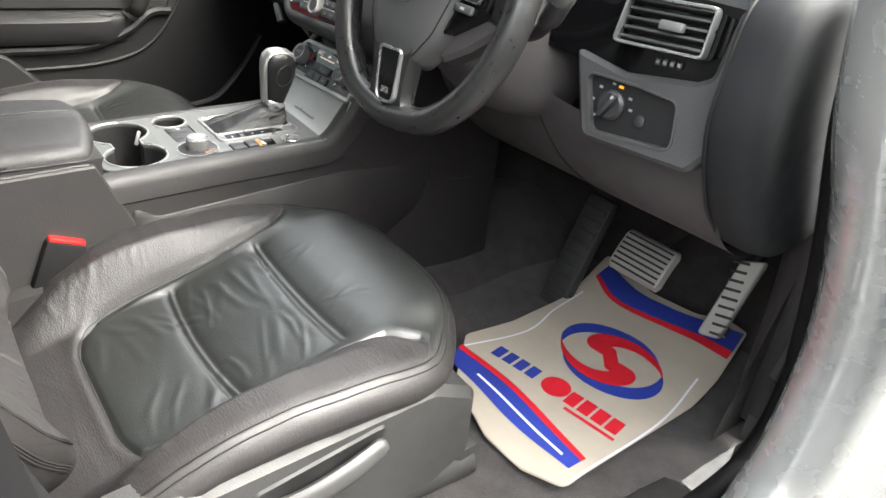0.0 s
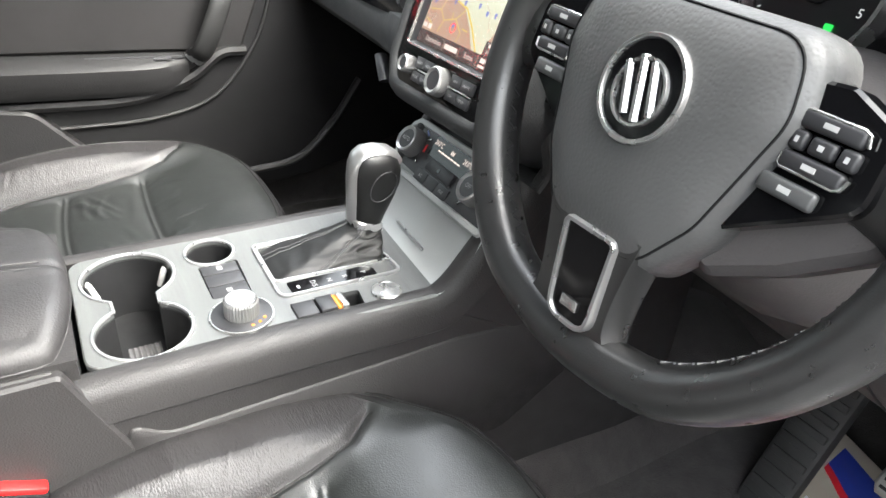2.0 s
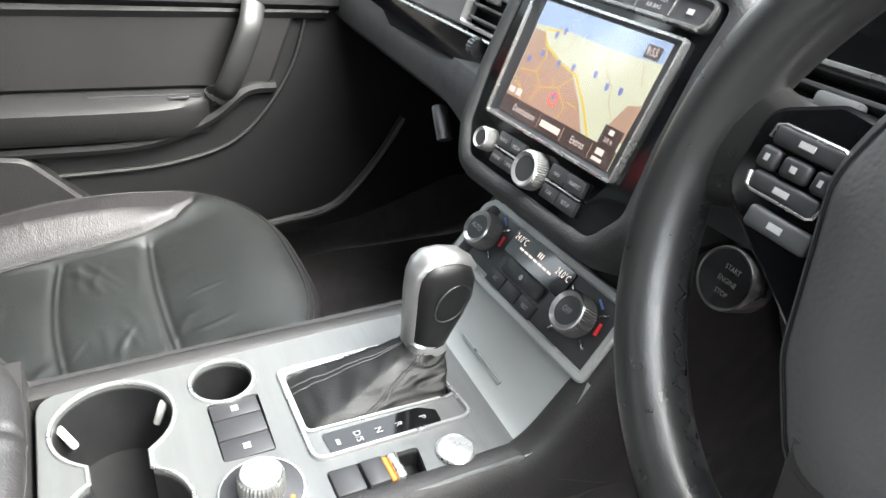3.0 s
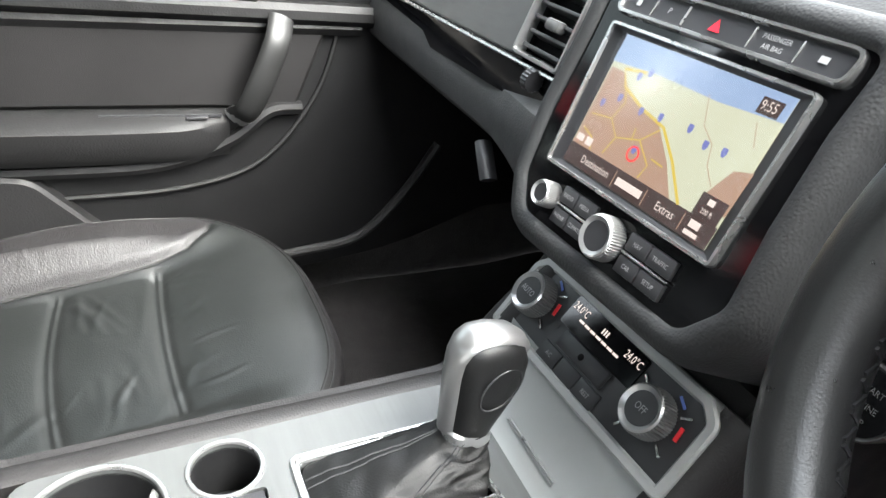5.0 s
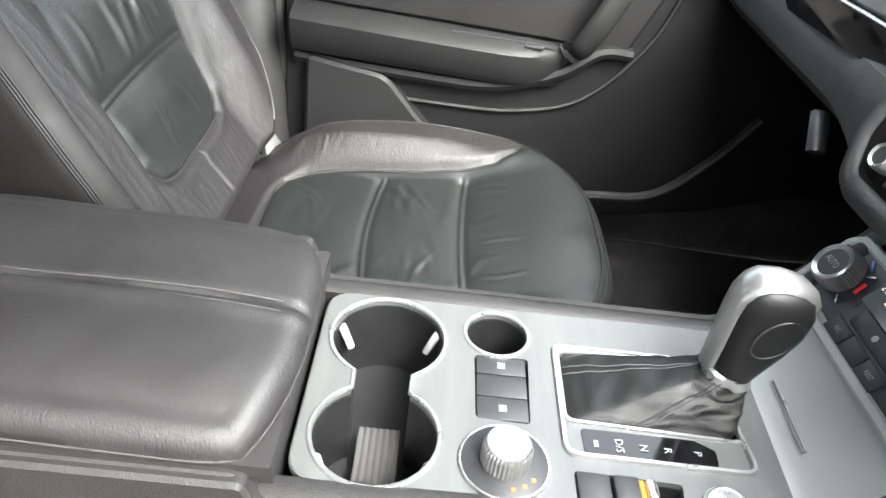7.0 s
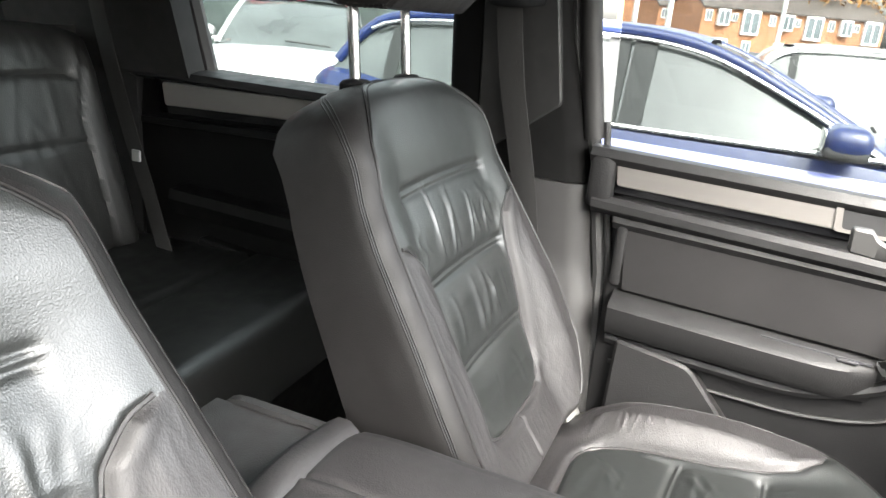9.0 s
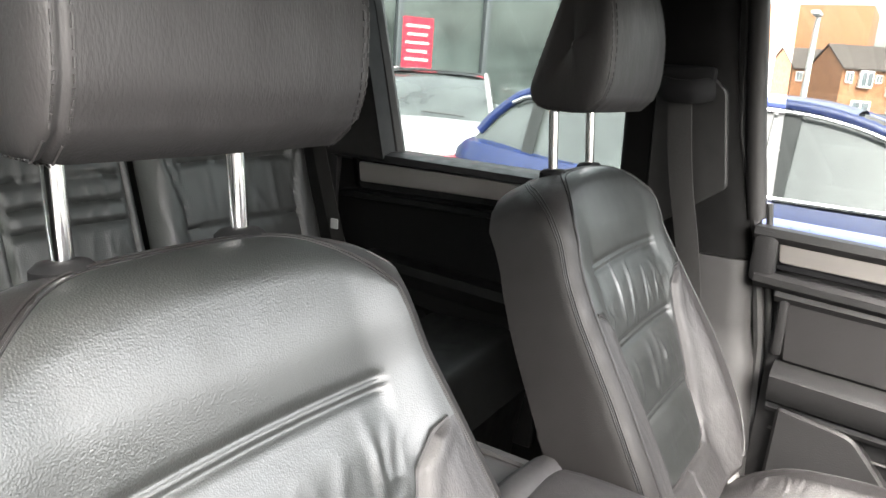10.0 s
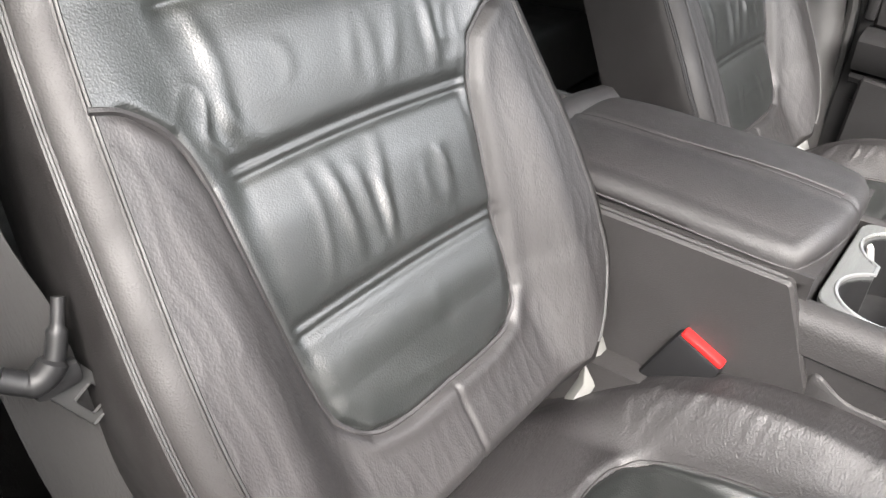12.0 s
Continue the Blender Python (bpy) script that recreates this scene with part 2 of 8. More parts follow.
PILLAR = mat("grey_pillar_plastic", (0.022, 0.0212, 0.0213), 0.58, spec=0.3, var=0.08, grain=0.0003, gscale=700)
DOORTOP = mat("door_soft_plastic", (0.0125, 0.0123, 0.0126), 0.5, spec=0.22, var=0.12, grain=0.0005, gscale=420, voro=True)
REARV = mat("rear_door_vinyl", (0.006, 0.006, 0.0062), 0.5, spec=0.15, var=0.12, grain=0.0005, gscale=500)
VINYL = mat("door_vinyl", (0.008, 0.0079, 0.0082), 0.5, spec=0.2, var=0.12, grain=0.0005, gscale=500)
CARPET = mat("black_carpet", (0.026, 0.0228, 0.0225), 0.95, var=0.35, scale=30, grain=0.003, gscale=500, sheen=0.15)
TAUPE = mat("taupe_plastic", (0.064, 0.059, 0.059), 0.60, spec=0.3, var=0.08, grain=0.0004, gscale=600, voro=True)
HEADLINE = mat("headliner_cloth", (0.012, 0.012, 0.0125), 0.95, grain=0.0006, gscale=800)
BRUSHED = mat("brushed_aluminium", (0.100, 0.103, 0.102), 0.40, 0.30, var=0.10, scale=8, grain=0.00015, gscale=300, stretch=(1, 12, 1))
BRUSHED_D = mat("brushed_door_trim", (0.17, 0.16, 0.15), 0.38, 0.6, var=0.10, scale=8, grain=0.00015, gscale=300, stretch=(1, 0.08, 4))
CHROME = mat("satin_chrome", (0.52, 0.52, 0.515), 0.26, 0.9, var=0.05)
POLISH = mat("polished_chrome", (0.85, 0.85, 0.85), 0.12, 1.0, var=0.04)
GLOSS = mat("gloss_black", (0.004, 0.004, 0.0045), 0.09, var=0.1, coat=0.1, spec=0.3)
BUTTON = mat("button_black", (0.022, 0.022, 0.024), 0.45, var=0.06)
RUBBER = mat("rubber", (0.02, 0.02, 0.02), 0.7)
FAINT = mat("faint_print", (0.10, 0.10, 0.10), 0.6)
DKCHROME = mat("dark_satin_chrome", (0.40, 0.40, 0.40), 0.30, 0.8, var=0.04)
SEALR = mat("matt_seal_rubber", (0.006, 0.006, 0.0065), 0.75, spec=0.15)
KNURL = mat("knurled_satin_metal", (0.15, 0.15, 0.148), 0.42, 0.35, var=0.06)
# near-black that puts the shade of wells, cups and recesses into the colour
BLACKHOLE = mat("recess_shade_black", (0.004, 0.004, 0.0045), 0.6)
SILVER = mat("silver_paint", (0.36, 0.365, 0.36), 0.25, 0.35, var=0.03, coat=0.8)
WHITEINK = mat("pale_print", (0.30, 0.30, 0.30), 0.5)
STITCH = mat("grey_stitching", (0.032, 0.030, 0.031), 0.7)
BELT = mat("seat_belt_webbing", (0.018, 0.0172, 0.017), 0.75, grain=0.0008, gscale=700, stretch=(1, 1, 0.2))
PAPER = mat("cream_paper", (0.34, 0.30, 0.25), 0.7, var=0.05, scale=12, bump2=0.004, b2scale=14)
INKB = mat("blue_ink", (0.018, 0.036, 0.25), 0.55, var=0.1)
INKR = mat("red_ink", (0.48, 0.010, 0.022), 0.55, var=0.1)
INKW = mat("pale_ink", (0.6, 0.6, 0.68), 0.6)
REDPL = mat("red_buckle_plastic", (0.42, 0.006, 0.006), 0.4)
STEEL = mat("pedal_steel", (0.45, 0.44, 0.42), 0.42, 0.7, var=0.05, scale=12)
AMBER = glow("amber_lamp", (1.0, 0.33, 0.02), 1.6)
REDGL = glow("red_lamp", (1.0, 0.02, 0.03), 1.4)
GREENGL = glow("green_lamp", (0.03, 0.9, 0.12), 0.8)
DISP = glow("lcd_digits", (1.0, 0.82, 0.75), 0.75)
# tint put in to darken the bright outside; the side pane casts no shadow
GLASS = glassy("view_dimming_glass", (0.46, 0.48, 0.475))
CLEAR = glassy("clear_cover", (0.95, 0.96, 0.96), 0.15)
TINTED = glassy("tinted_window_glass", (0.48, 0.51, 0.50))

# ---- cabin shell ----
def flat_quad(bm, pts, t=0.02):
    """A slab: four corners and a thickness against its normal."""
    pts = [Vector(p) for p in pts]
    n = (pts[1] - pts[0]).cross(pts[2] - pts[0]).normalized()
    loft(bm, [pts, [p - n * t for p in pts]])
    return bm


# carpeted floor with the tunnel and the sloping toe board
bm = bmesh.new()
def floor_z(x, y):
    z = 0.46 + 0.012 * noise.noise(Vector((x * 6, y * 6, 3)))
    if y > 1.27:
        z += (y - 1.27) * 1.3
    z += 0.10 * max(0.0, 1 - abs(x) / 0.19) ** 0.5 if abs(x) < 0.19 else 0
    return z
sheet(bm, lambda x, y: Vector((x, y, floor_z(x, y))), steps(-0.78, 0.80, 60), steps(-1.6, 1.55, 90))
solo("floor", bm, CARPET, "black carpeted car floor with sloping toe board", "floor", kind="structure")

# bulkhead ahead of the feet, roof lining and back wall
bm = bmesh.new()
flat_quad(bm, [(-0.80, 1.50, 0.4), (0.82, 1.50, 0.4), (0.82, 1.42, 1.05), (-0.80, 1.42, 1.05)])
flat_quad(bm, [(-0.84, 1.56, 1.03), (0.84, 1.56, 1.03), (0.84, 1.10, 1.232), (-0.84, 1.10, 1.232)], 0.03)
flat_quad(bm, [(-0.785, 0.55, 0.40), (-0.785, 1.55, 0.40), (-0.785, 1.55, 1.15), (-0.785, 0.55, 1.15)], 0.02)
flat_quad(bm, [(-0.79, -1.9, 0.40), (-0.79, 0.60, 0.40), (-0.79, 0.60, 0.70), (-0.79, -1.9, 0.70)], 0.02)
flat_quad(bm, [(0.81, 1.05, 0.40), (0.81, 1.55, 0.40), (0.81, 1.55, 1.20), (0.81, 1.05, 1.20)], 0.02)
solo("wall_front", bm, CARPET, "dark carpeted bulkhead behind the pedals", "wall", kind="structure")
bm = bmesh.new()
sheet(bm, lambda x, y: Vector((x, y, 1.66 - 0.06 * (x / 0.62) ** 4 - 0.05 * max(0, (y - 0.1)) ** 2)), steps(-0.62, 0.62, 16), steps(-1.7, 0.55, 16))
solo("ceiling", bm, HEADLINE, "grey cloth headliner", "ceiling", kind="structure", smooth=60)
bm = bmesh.new()
flat_quad(bm, [(-0.8, -1.95, 0.45), (0.8, -1.95, 0.45), (0.8, -1.95, 1.08), (-0.8, -1.95, 1.08)])
box(bm, (0, -1.55, 0.72), (1.5, 0.75, 0.03))
solo("wall_rear", bm, PLASTIC, "dark tailgate lining behind the rear seats", "wall", kind="structure")

# outer body: painted sides, sills and pillars
bm = bmesh.new()
box(bm, (-0.90, -0.4, 0.62), (0.10, 3.2, 0.72), 0.04)
box(bm, (-0.92, -0.4, 1.00), (0.07, 3.2, 0.16), 0.03)
box(bm, (0.90, -1.2, 0.70), (0.10, 1.4, 0.80), 0.04)
box(bm, (0.0, 2.1, 0.80), (1.85, 1.1, 0.45), 0.10, seg=4)
solo("body_side", bm, SILVER, "silver painted lower body panels", "body panel", kind="structure")
bm = bmesh.new()
tube(bm, spline([(0.915, 0.735, 1.26), (0.915, 0.785, 1.13), (0.92, 0.865, 0.99), (0.92, 0.945, 0.81), (0.92, 0.958, 0.655), (0.92, 0.925, 0.52), (0.92, 0.80, 0.415), (0.92, 0.5, 0.385), (0.92, 0.1, 0.385), (0.92, -0.25, 0.42), (0.91, -0.36, 0.6), (0.89, -0.39, 1.0), (0.76, -0.38, 1.5)]), 0.062, 14)
solo("door_frame", bm, SILVER, "silver painted frame of the open driver's doorway", "door frame", kind="structure", smooth=60)
bm = bmesh.new()
for sx in (-1, 1):
    tube(bm, [(sx * 0.80, 1.10, 1.10), (sx * 0.70, 0.62, 1.46), (sx * 0.63, 0.28, 1.60)], 0.045, 10)
    tube(bm, [(sx * 0.64, 0.30, 1.60), (sx * 0.63, -0.3, 1.63), (sx * 0.62, -1.6, 1.60)], 0.055, 10)
    tube(bm, [(sx * 0.82, -1.25, 1.10), (sx * 0.72, -1.45, 1.35), (sx * 0.62, -1.60, 1.60)], 0.11, 10)
tube(bm, [(-0.62, 0.45, 1.60), (0.62, 0.45, 1.60)], 0.04, 8)
solo("roof_rail", bm, HEADLINE, "dark roof pillars and rails", "roof frame", kind="structure", smooth=60)

# far B-pillar with its lower trim
bm = bmesh.new()
PROF_UP = [(1.58, -0.245, -0.070), (1.45, -0.245, -0.060), (1.30, -0.245, -0.032), (1.15, -0.245, 0.010), (1.075, -0.245, 0.026)]
PROF_LOW = [(1.073, -0.243, 0.027), (0.95, -0.243, 0.040), (0.905, -0.24, 0.052), (0.885, -0.24, 0.058), (0.70, -0.24, 0.080), (0.45, -0.24, 0.10)]
def bpillar(bm, prof, sx, proud=0.0):
    rings = []
    for z, y0, y1 in prof:
        x = sx * (0.668 - proud - 0.05 * max(0.0, (z - 1.15)) / 0.4 - (0.012 if z < 0.89 else 0))
        xo = x + sx * 0.10
        rings.append([Vector((x + sx * 0.012, y0, z)), Vector((x, y0 + 0.012, z)), Vector((x, y1 - 0.045, z)), Vector((x + sx * 0.010, y1 - 0.020, z)), Vector((x + sx * 0.03, y1 - 0.006, z)), Vector((xo, y1, z)), Vector((xo, y0, z))])
    loft(bm, rings)
bpillar(bm, PROF_UP, -1)
solo("pillar", bm, mat("dark_pillar_cloth", (0.0035, 0.0034, 0.0034), 0.85, spec=0.1, grain=0.0004, gscale=700), "black cloth-covered upper pillar between the side doors", "pillar", kind="structure", smooth=50)
bm = bmesh.new()
bpillar(bm, PROF_LOW, -1, 0.004)
solo("pillar", bm, PILLAR, "grey plastic lower pillar trim between the side doors", "pillar", kind="structure", smooth=50)
bm = bmesh.new()  # painted door frame edge seen through the front window
tube(bm, [(-0.660, -0.045, 1.57), (-0.685, -0.015, 1.32), (-0.70, 0.012, 1.15)], 0.018, 8)
solo("window_frame", bm, PILLAR, "grey front window frame edge", "window frame", kind="structure", smooth=60)
bm = bmesh.new()  # wide dark rear pillar
flat_quad(bm, [(-0.705, -0.815, 1.166), (-0.705, -1.32, 1.166), (-0.610, -1.32, 1.62), (-0.610, -0.855, 1.62)], 0.05)
flat_quad(bm, [(-0.700, -0.97, 0.45), (-0.700, -1.95, 0.45), (-0.700, -1.95, 1.18), (-0.700, -0.97, 1.18)], 0.03)
solo("pillar", bm, HEADLINE, "black rear pillar beside the rear seat", "pillar", kind="structure")
bm = bmesh.new()  # closed rear quarter and shoulder on the driver's side
flat_quad(bm, [(0.690, -1.32, 1.10), (0.690, -0.90, 1.10), (0.610, -0.95, 1.62), (0.610, -1.32, 1.62)], 0.05)
flat_quad(bm, [(0.72, -1.95, 0.45), (0.72, -0.25, 0.45), (0.72, -0.25, 1.14), (0.72, -1.95, 1.14)], 0.05)
solo("pillar", bm, HEADLINE, "black rear pillar and door lining behind the driver", "pillar", kind="structure")
bm = bmesh.new()
flat_quad(bm, [(0.75, -0.95, 1.14), (0.75, -0.25, 1.14), (0.67, -0.25, 1.60), (0.63, -0.95, 1.60)], 0.003)
flat_quad(bm, [(-0.72, -1.90, 1.08), (0.72, -1.90, 1.08), (0.60, -1.68, 1.60), (-0.60, -1.68, 1.60)], 0.003)
solo("window_rear", bm, TINTED, "dark tinted rear window glass", "window", kind="structure").visible_shadow = True
bm = bmesh.new()
bpillar(bm, PROF_UP + PROF_LOW, 1, -0.06)
solo("pillar", bm, SEALR, "black plastic pillar trim beside the driver's seat", "pillar", kind="structure")
bm = bmesh.new()
tube(bm, [(-0.672, -0.065, 1.56), (-0.69, -0.035, 1.30), (-0.705, 0.018, 1.12), (-0.70, 0.055, 0.92), (-0.70, 0.085, 0.5)], 0.011, 8)
tube(bm, [(-0.70, 0.03, 1.18), (-0.70, 0.075, 0.9), (-0.70, 0.10, 0.5)], 0.006, 8)
flat_quad(bm, [(-0.735, -0.03, 0.45), (-0.735, 0.16, 0.45), (-0.735, 0.16, 1.10), (-0.735, -0.03, 1.13)], 0.01)
solo("door_seal", bm, RUBBER, "black rubber door seal along the pillar", "seal", kind="structure")


# ---- doors ----
def bar_y(bm, prof, ys, xoff=lambda y: 0.0, zoff=lambda y: 0.0):
    """A moulding along y with a profile of (x, z) pairs."""
    rings = [[Vector((x + xoff(y), y, z + zoff(y))) for x, z in prof] for y in ys]
    return loft(bm, rings)


door = thing("door_front", (-0.78, 0.35, 0.45), "black car door lining with brushed metal trim strip", "car door")
W = -0.665
bm = bmesh.new()  # carrier of the whole lining
def dprof(y):
    low = lerp([(0.05, 0.60), (0.45, 0.585), (0.75, 0.60), (0.95, 0.66)], y)
    return [Vector((-0.80, y, 1.10)), Vector((W - 0.028, y, 1.10)), Vector((W - 0.022, y, 1.06)), Vector((W - 0.022, y, 0.86)), Vector((W - 0.014, y, 0.80)), Vector((W - 0.016, y, low)), Vector((-0.80, y, low - 0.06))]
loft(bm, [dprof(y) for y in steps(0.075, 1.05, 20)])
part("panel", bm, VINYL, door)
bm = bmesh.new()  # padded top rail
prof = [(-0.80, 1.118), (-0.765, 1.132), (W - 0.03, 1.144), (W - 0.004, 1.143), (W + 0.004, 1.130), (W - 0.004, 1.118), (W - 0.02, 1.112), (-0.80, 1.105)]
bar_y(bm, prof, steps(0.018, 1.05, 24), zoff=lambda y: -0.022 * (y / 0.6))
part("top_rail", bm, DOORTOP, door)
bm = bmesh.new()  # rounded rear end and lower roll of the trim zone
prof = [(W - 0.024, 1.066), (W - 0.002, 1.066), (W + 0.006, 1.058), (W + 0.006, 1.046), (W - 0.004, 1.036), (W - 0.024, 1.034)]
bar_y(bm, prof, steps(0.03, 1.0, 24), zoff=lambda y: -0.035 * (y / 0.6))
prof = [(W - 0.024, 1.035), (W - 0.006, 1.035), (W - 0.002, 1.025), (W - 0.010, 1.014), (W - 0.024, 1.014)]
bar_y(bm, prof, steps(0.07, 0.70, 24), zoff=lambda y: -0.028 * (y / 0.6))
box(bm, (W - 0.012, 0.040, 1.09), (0.03, 0.045, 0.10), 0.012)
box(bm, (W - 0.016, 0.088, 0.975), (0.02, 0.018, 0.13), 0.006)
part("mid_rail", bm, DOORTOP, door)
bm = bmesh.new()  # brushed strip
strip = fr((W - 0.008, 0.0, 1.128), (0, 1, 0), (0, 0.0, 1))
def slope_poly(pts):
    return [(p[0], p[1] - 0.03 * p[0]) for p in pts]
plate(bm, strip, rpoly(slope_poly([(0.066, -0.044), (0.95, -0.044), (0.95, -0.002), (0.060, -0.002)]), 0.008), top=0.004, low=-0.01, bev=0.002)
part("trim_strip", bm, BRUSHED_D, door, "brushed aluminium trim strip")
bm = bmesh.new()
plate(bm, strip, rpoly(slope_poly([(0.052, -0.056), (0.97, -0.056), (0.97, 0.008), (0.048, 0.008)]), 0.012), top=-0.001, low=-0.012)
part("trim_surround", bm, GLOSS, door, "gloss black surround")
bm = bmesh.new()  # inner door release in a chrome cup
plate(bm, strip, rpoly(slope_poly([(0.392, -0.045), (0.70, -0.045), (0.70, -0.001), (0.388, -0.001)]), 0.006), [rpoly(slope_poly([(0.402, -0.040), (0.565, -0.040), (0.55, -0.006), (0.398, -0.006)]), 0.006)], top=0.0065, low=-0.006)
part("handle_frame", bm, BRUSHED_D, door, "satin chrome frame")
# flat near-black plate painted as the shaded hollow behind the lever
bm = bmesh.new()
plate(bm, strip, rpoly(slope_poly([(0.40, -0.042), (0.57, -0.042), (0.56, -0.004), (0.396, -0.004)]), 0.006), top=0.0045, low=0.001)
part("handle_cup", bm, BLACKHOLE, door)
bm = bmesh.new()
plate(bm, fr((W + 0.004, 0, 0), (0, 1, 0), (0.10, 0, 1)), rpoly([(0.400, 1.078), (0.432, 1.074), (0.525, 1.066), (0.530, 1.077), (0.455, 1.090), (0.432, 1.101), (0.424, 1.112), (0.398, 1.113)], [0.006, 0.01, 0.004, 0.004, 0.02, 0.01, 0.006, 0.006]), top=0.008, low=-0.004, bev=0.003)
part("release_lever", bm, mat("satin_lever_chrome", (0.026, 0.0255, 0.025), 0.5, 0.1), door, "satin chrome release lever")
bm = bmesh.new()
for k in range(2):
    box(bm, (0.615 + 0.02 * k, -0.043, 0.008), (0.014, 0.016, 0.004), 0.002, strip)
part("lock_button", bm, BUTTON, door)
bm = bmesh.new()  # padded inset
pts = rpoly([(0.097, 0.90), (0.48, 0.882), (0.60, 0.868), (0.655, 1.005), (0.645, 1.014), (0.085, 1.032)], [0.01, 0.01, 0.03, 0.02, 0.02, 0.01])
insetm = fr((W - 0.016, 0, 0), (0, 1, 0), (0, 0, 1))
plate(bm, insetm, pts, top=0.006, low=-0.01, bev=0.006)
part("padded_inset", bm, mat("inset_vinyl", (0.0115, 0.0110, 0.0112), 0.6, spec=0.2, var=0.12, grain=0.0004, gscale=600), door, "grey-brown padded vinyl inset")
bm = bmesh.new()  # armrest shelf
prof = [(W - 0.03, 0.900), (W - 0.004, 0.900), (W + 0.028, 0.893), (W + 0.036, 0.885), (W + 0.034, 0.872), (W + 0.026, 0.845), (W + 0.016, 0.832), (W - 0.03, 0.825)]
rings = []
for y in steps(0.09, 0.50, 26):
    k = lerp([(0.09, 1.0), (0.42, 1.0), (0.50, 0.55)], y)
    rings.append([Vector((W - 0.03 + (x - W + 0.03) * k, y, z - 0.05 * (y - 0.09))) for x, z in prof])
loft(bm, rings)
part("armrest", bm, DOORTOP, door)
bm = bmesh.new()
bar_y(bm, [(W + 0.006, 0.9000), (W + 0.009, 0.8996), (W + 0.009, 0.896), (W + 0.006, 0.896)], steps(0.33, 0.49, 8), zoff=lambda y: -0.05 * (y - 0.09))
box(bm, (W + 0.016, 0.455, 0.8795), (0.008, 0.030, 0.004), 0.0015)
part("window_switch", bm, BUTTON, door)
bm = bmesh.new()  # grab handle, a curved strap
gp = spline([(W + 0.008, 0.512, 0.876), (W + 0.030, 0.524, 0.893), (W + 0.038, 0.545, 0.940), (W + 0.034, 0.566, 0.988), (W + 0.010, 0.578, 1.014)])
tube(bm, gp, 0.0185, 14, flat=0.45, up=(1, 0.0, 0))
part("grab_handle", bm, mat("satin_grey_handle", (0.010, 0.010, 0.010), 0.48, spec=0.45), door, "satin dark grey curved grab handle")
bm = bmesh.new()
tube(bm, [(W + 0.004, 0.510, 0.872), (W + 0.014, 0.517, 0.880)], 0.0195, 12, flat=0.5, up=(1, 0, 0))
part("handle_collar", bm, DKCHROME, door, "chrome end ring")
bm = bmesh.new()  # scooped roll under the armrest
tube(bm, spline([(W - 0.008, 0.09, 0.815), (W - 0.002, 0.25, 0.808), (W + 0.0, 0.40, 0.806), (W - 0.002, 0.50, 0.835), (W - 0.01, 0.56, 0.873), (W - 0.016, 0.61, 0.874)]), 0.011, 8, flat=1.0)
part("lower_roll", bm, VINYL, door)
bm = bmesh.new()
tube(bm, spline([(W - 0.012, 0.10, 0.768), (W - 0.01, 0.30, 0.760), (W - 0.01, 0.44, 0.762), (W - 0.012, 0.55, 0.795), (W - 0.016, 0.635, 0.894), (W - 0.018, 0.675, 1.01)]), 0.004, 6)
part("seam_bead", bm, mat("bead_plastic", (0.009, 0.009, 0.009), 0.6, spec=0.3), door)
bm = bmesh.new()  # map pocket
pk = rpoly([(0.105, 0.62), (0.36, 0.62), (0.315, 0.712), (0.235, 0.804), (0.110, 0.823)], [0.01, 0.02, 0.05, 0.05, 0.01])
plate(bm, fr((W - 0.008, 0, 0), (0, 1, 0), (0, 0, 1)), pk, top=0.022, low=-0.012, bev=0.005)
part("map_pocket", bm, DOORTOP, door, "grey hard plastic map pocket")
bm = bmesh.new()
tube(bm, spline([(W + 0.010, 0.50, 0.625), (W + 0.014, 0.60, 0.635), (W + 0.014, 0.70, 0.650), (W + 0.008, 0.78, 0.72), (W + 0.0, 0.84, 0.80)]), 0.008, 8)
part("pocket_edge", bm, PLASTIC, door)
bm = bmesh.new()
flat_quad(bm, [(-0.80, 0.02, 1.14), (-0.80, 0.95, 1.12), (-0.70, 0.55, 1.52), (-0.68, 0.02, 1.58)], 0.004)
gl = part("pane", bm, GLASS, door, "side window glass, tinted to dim the bright outside")
gl.visible_shadow = False

# rear passenger door
rdoor = thing("door_rear", (-0.78, -0.6, 0.45), "black rear car door lining with brushed trim", "car door")
W2 = -0.66
bm = bmesh.new()
loft(bm, [[Vector((-0.82, y, 1.15)), Vector((W2 - 0.03, y, 1.14)), Vector((W2 - 0.02, y, 1.06)), Vector((W2 - 0.02, y, 0.86)), Vector((W2 - 0.02, y, 0.50)), Vector((-0.82, y, 0.46))] for y in steps(-1.00, -0.235, 14)])
part("panel", bm, REARV, rdoor)
bm = bmesh.new()
bar_y(bm, [(-0.80, 1.150), (-0.77, 1.168), (W2 - 0.03, 1.170), (W2 - 0.002, 1.164), (W2 + 0.004, 1.150), (W2 - 0.02, 1.140), (-0.80, 1.12)], steps(-0.98, -0.24, 12))
part("top_rail", bm, DOORTOP, rdoor)
rst = fr((W2 - 0.008, 0, 1.10), (0, 1, 0), (0, 0, 1))
bm = bmesh.new()
plate(bm, rst, rpoly([(-0.905, -0.025), (-0.25, 0.0), (-0.25, 0.062), (-0.92, 0.052)], 0.012), top=0.0, low=-0.012)
part("trim_surround", bm, GLOSS, rdoor, "gloss black surround")
bm = bmesh.new()
plate(bm, rst, rpoly([(-0.888, -0.008), (-0.25, 0.014), (-0.25, 0.052), (-0.895, 0.040)], 0.008), top=0.005, low=-0.008, bev=0.002)
part("trim_strip", bm, mat("satin_rear_trim", (0.17, 0.163, 0.155), 0.42, 0.15, var=0.08), rdoor, "brushed aluminium trim strip")
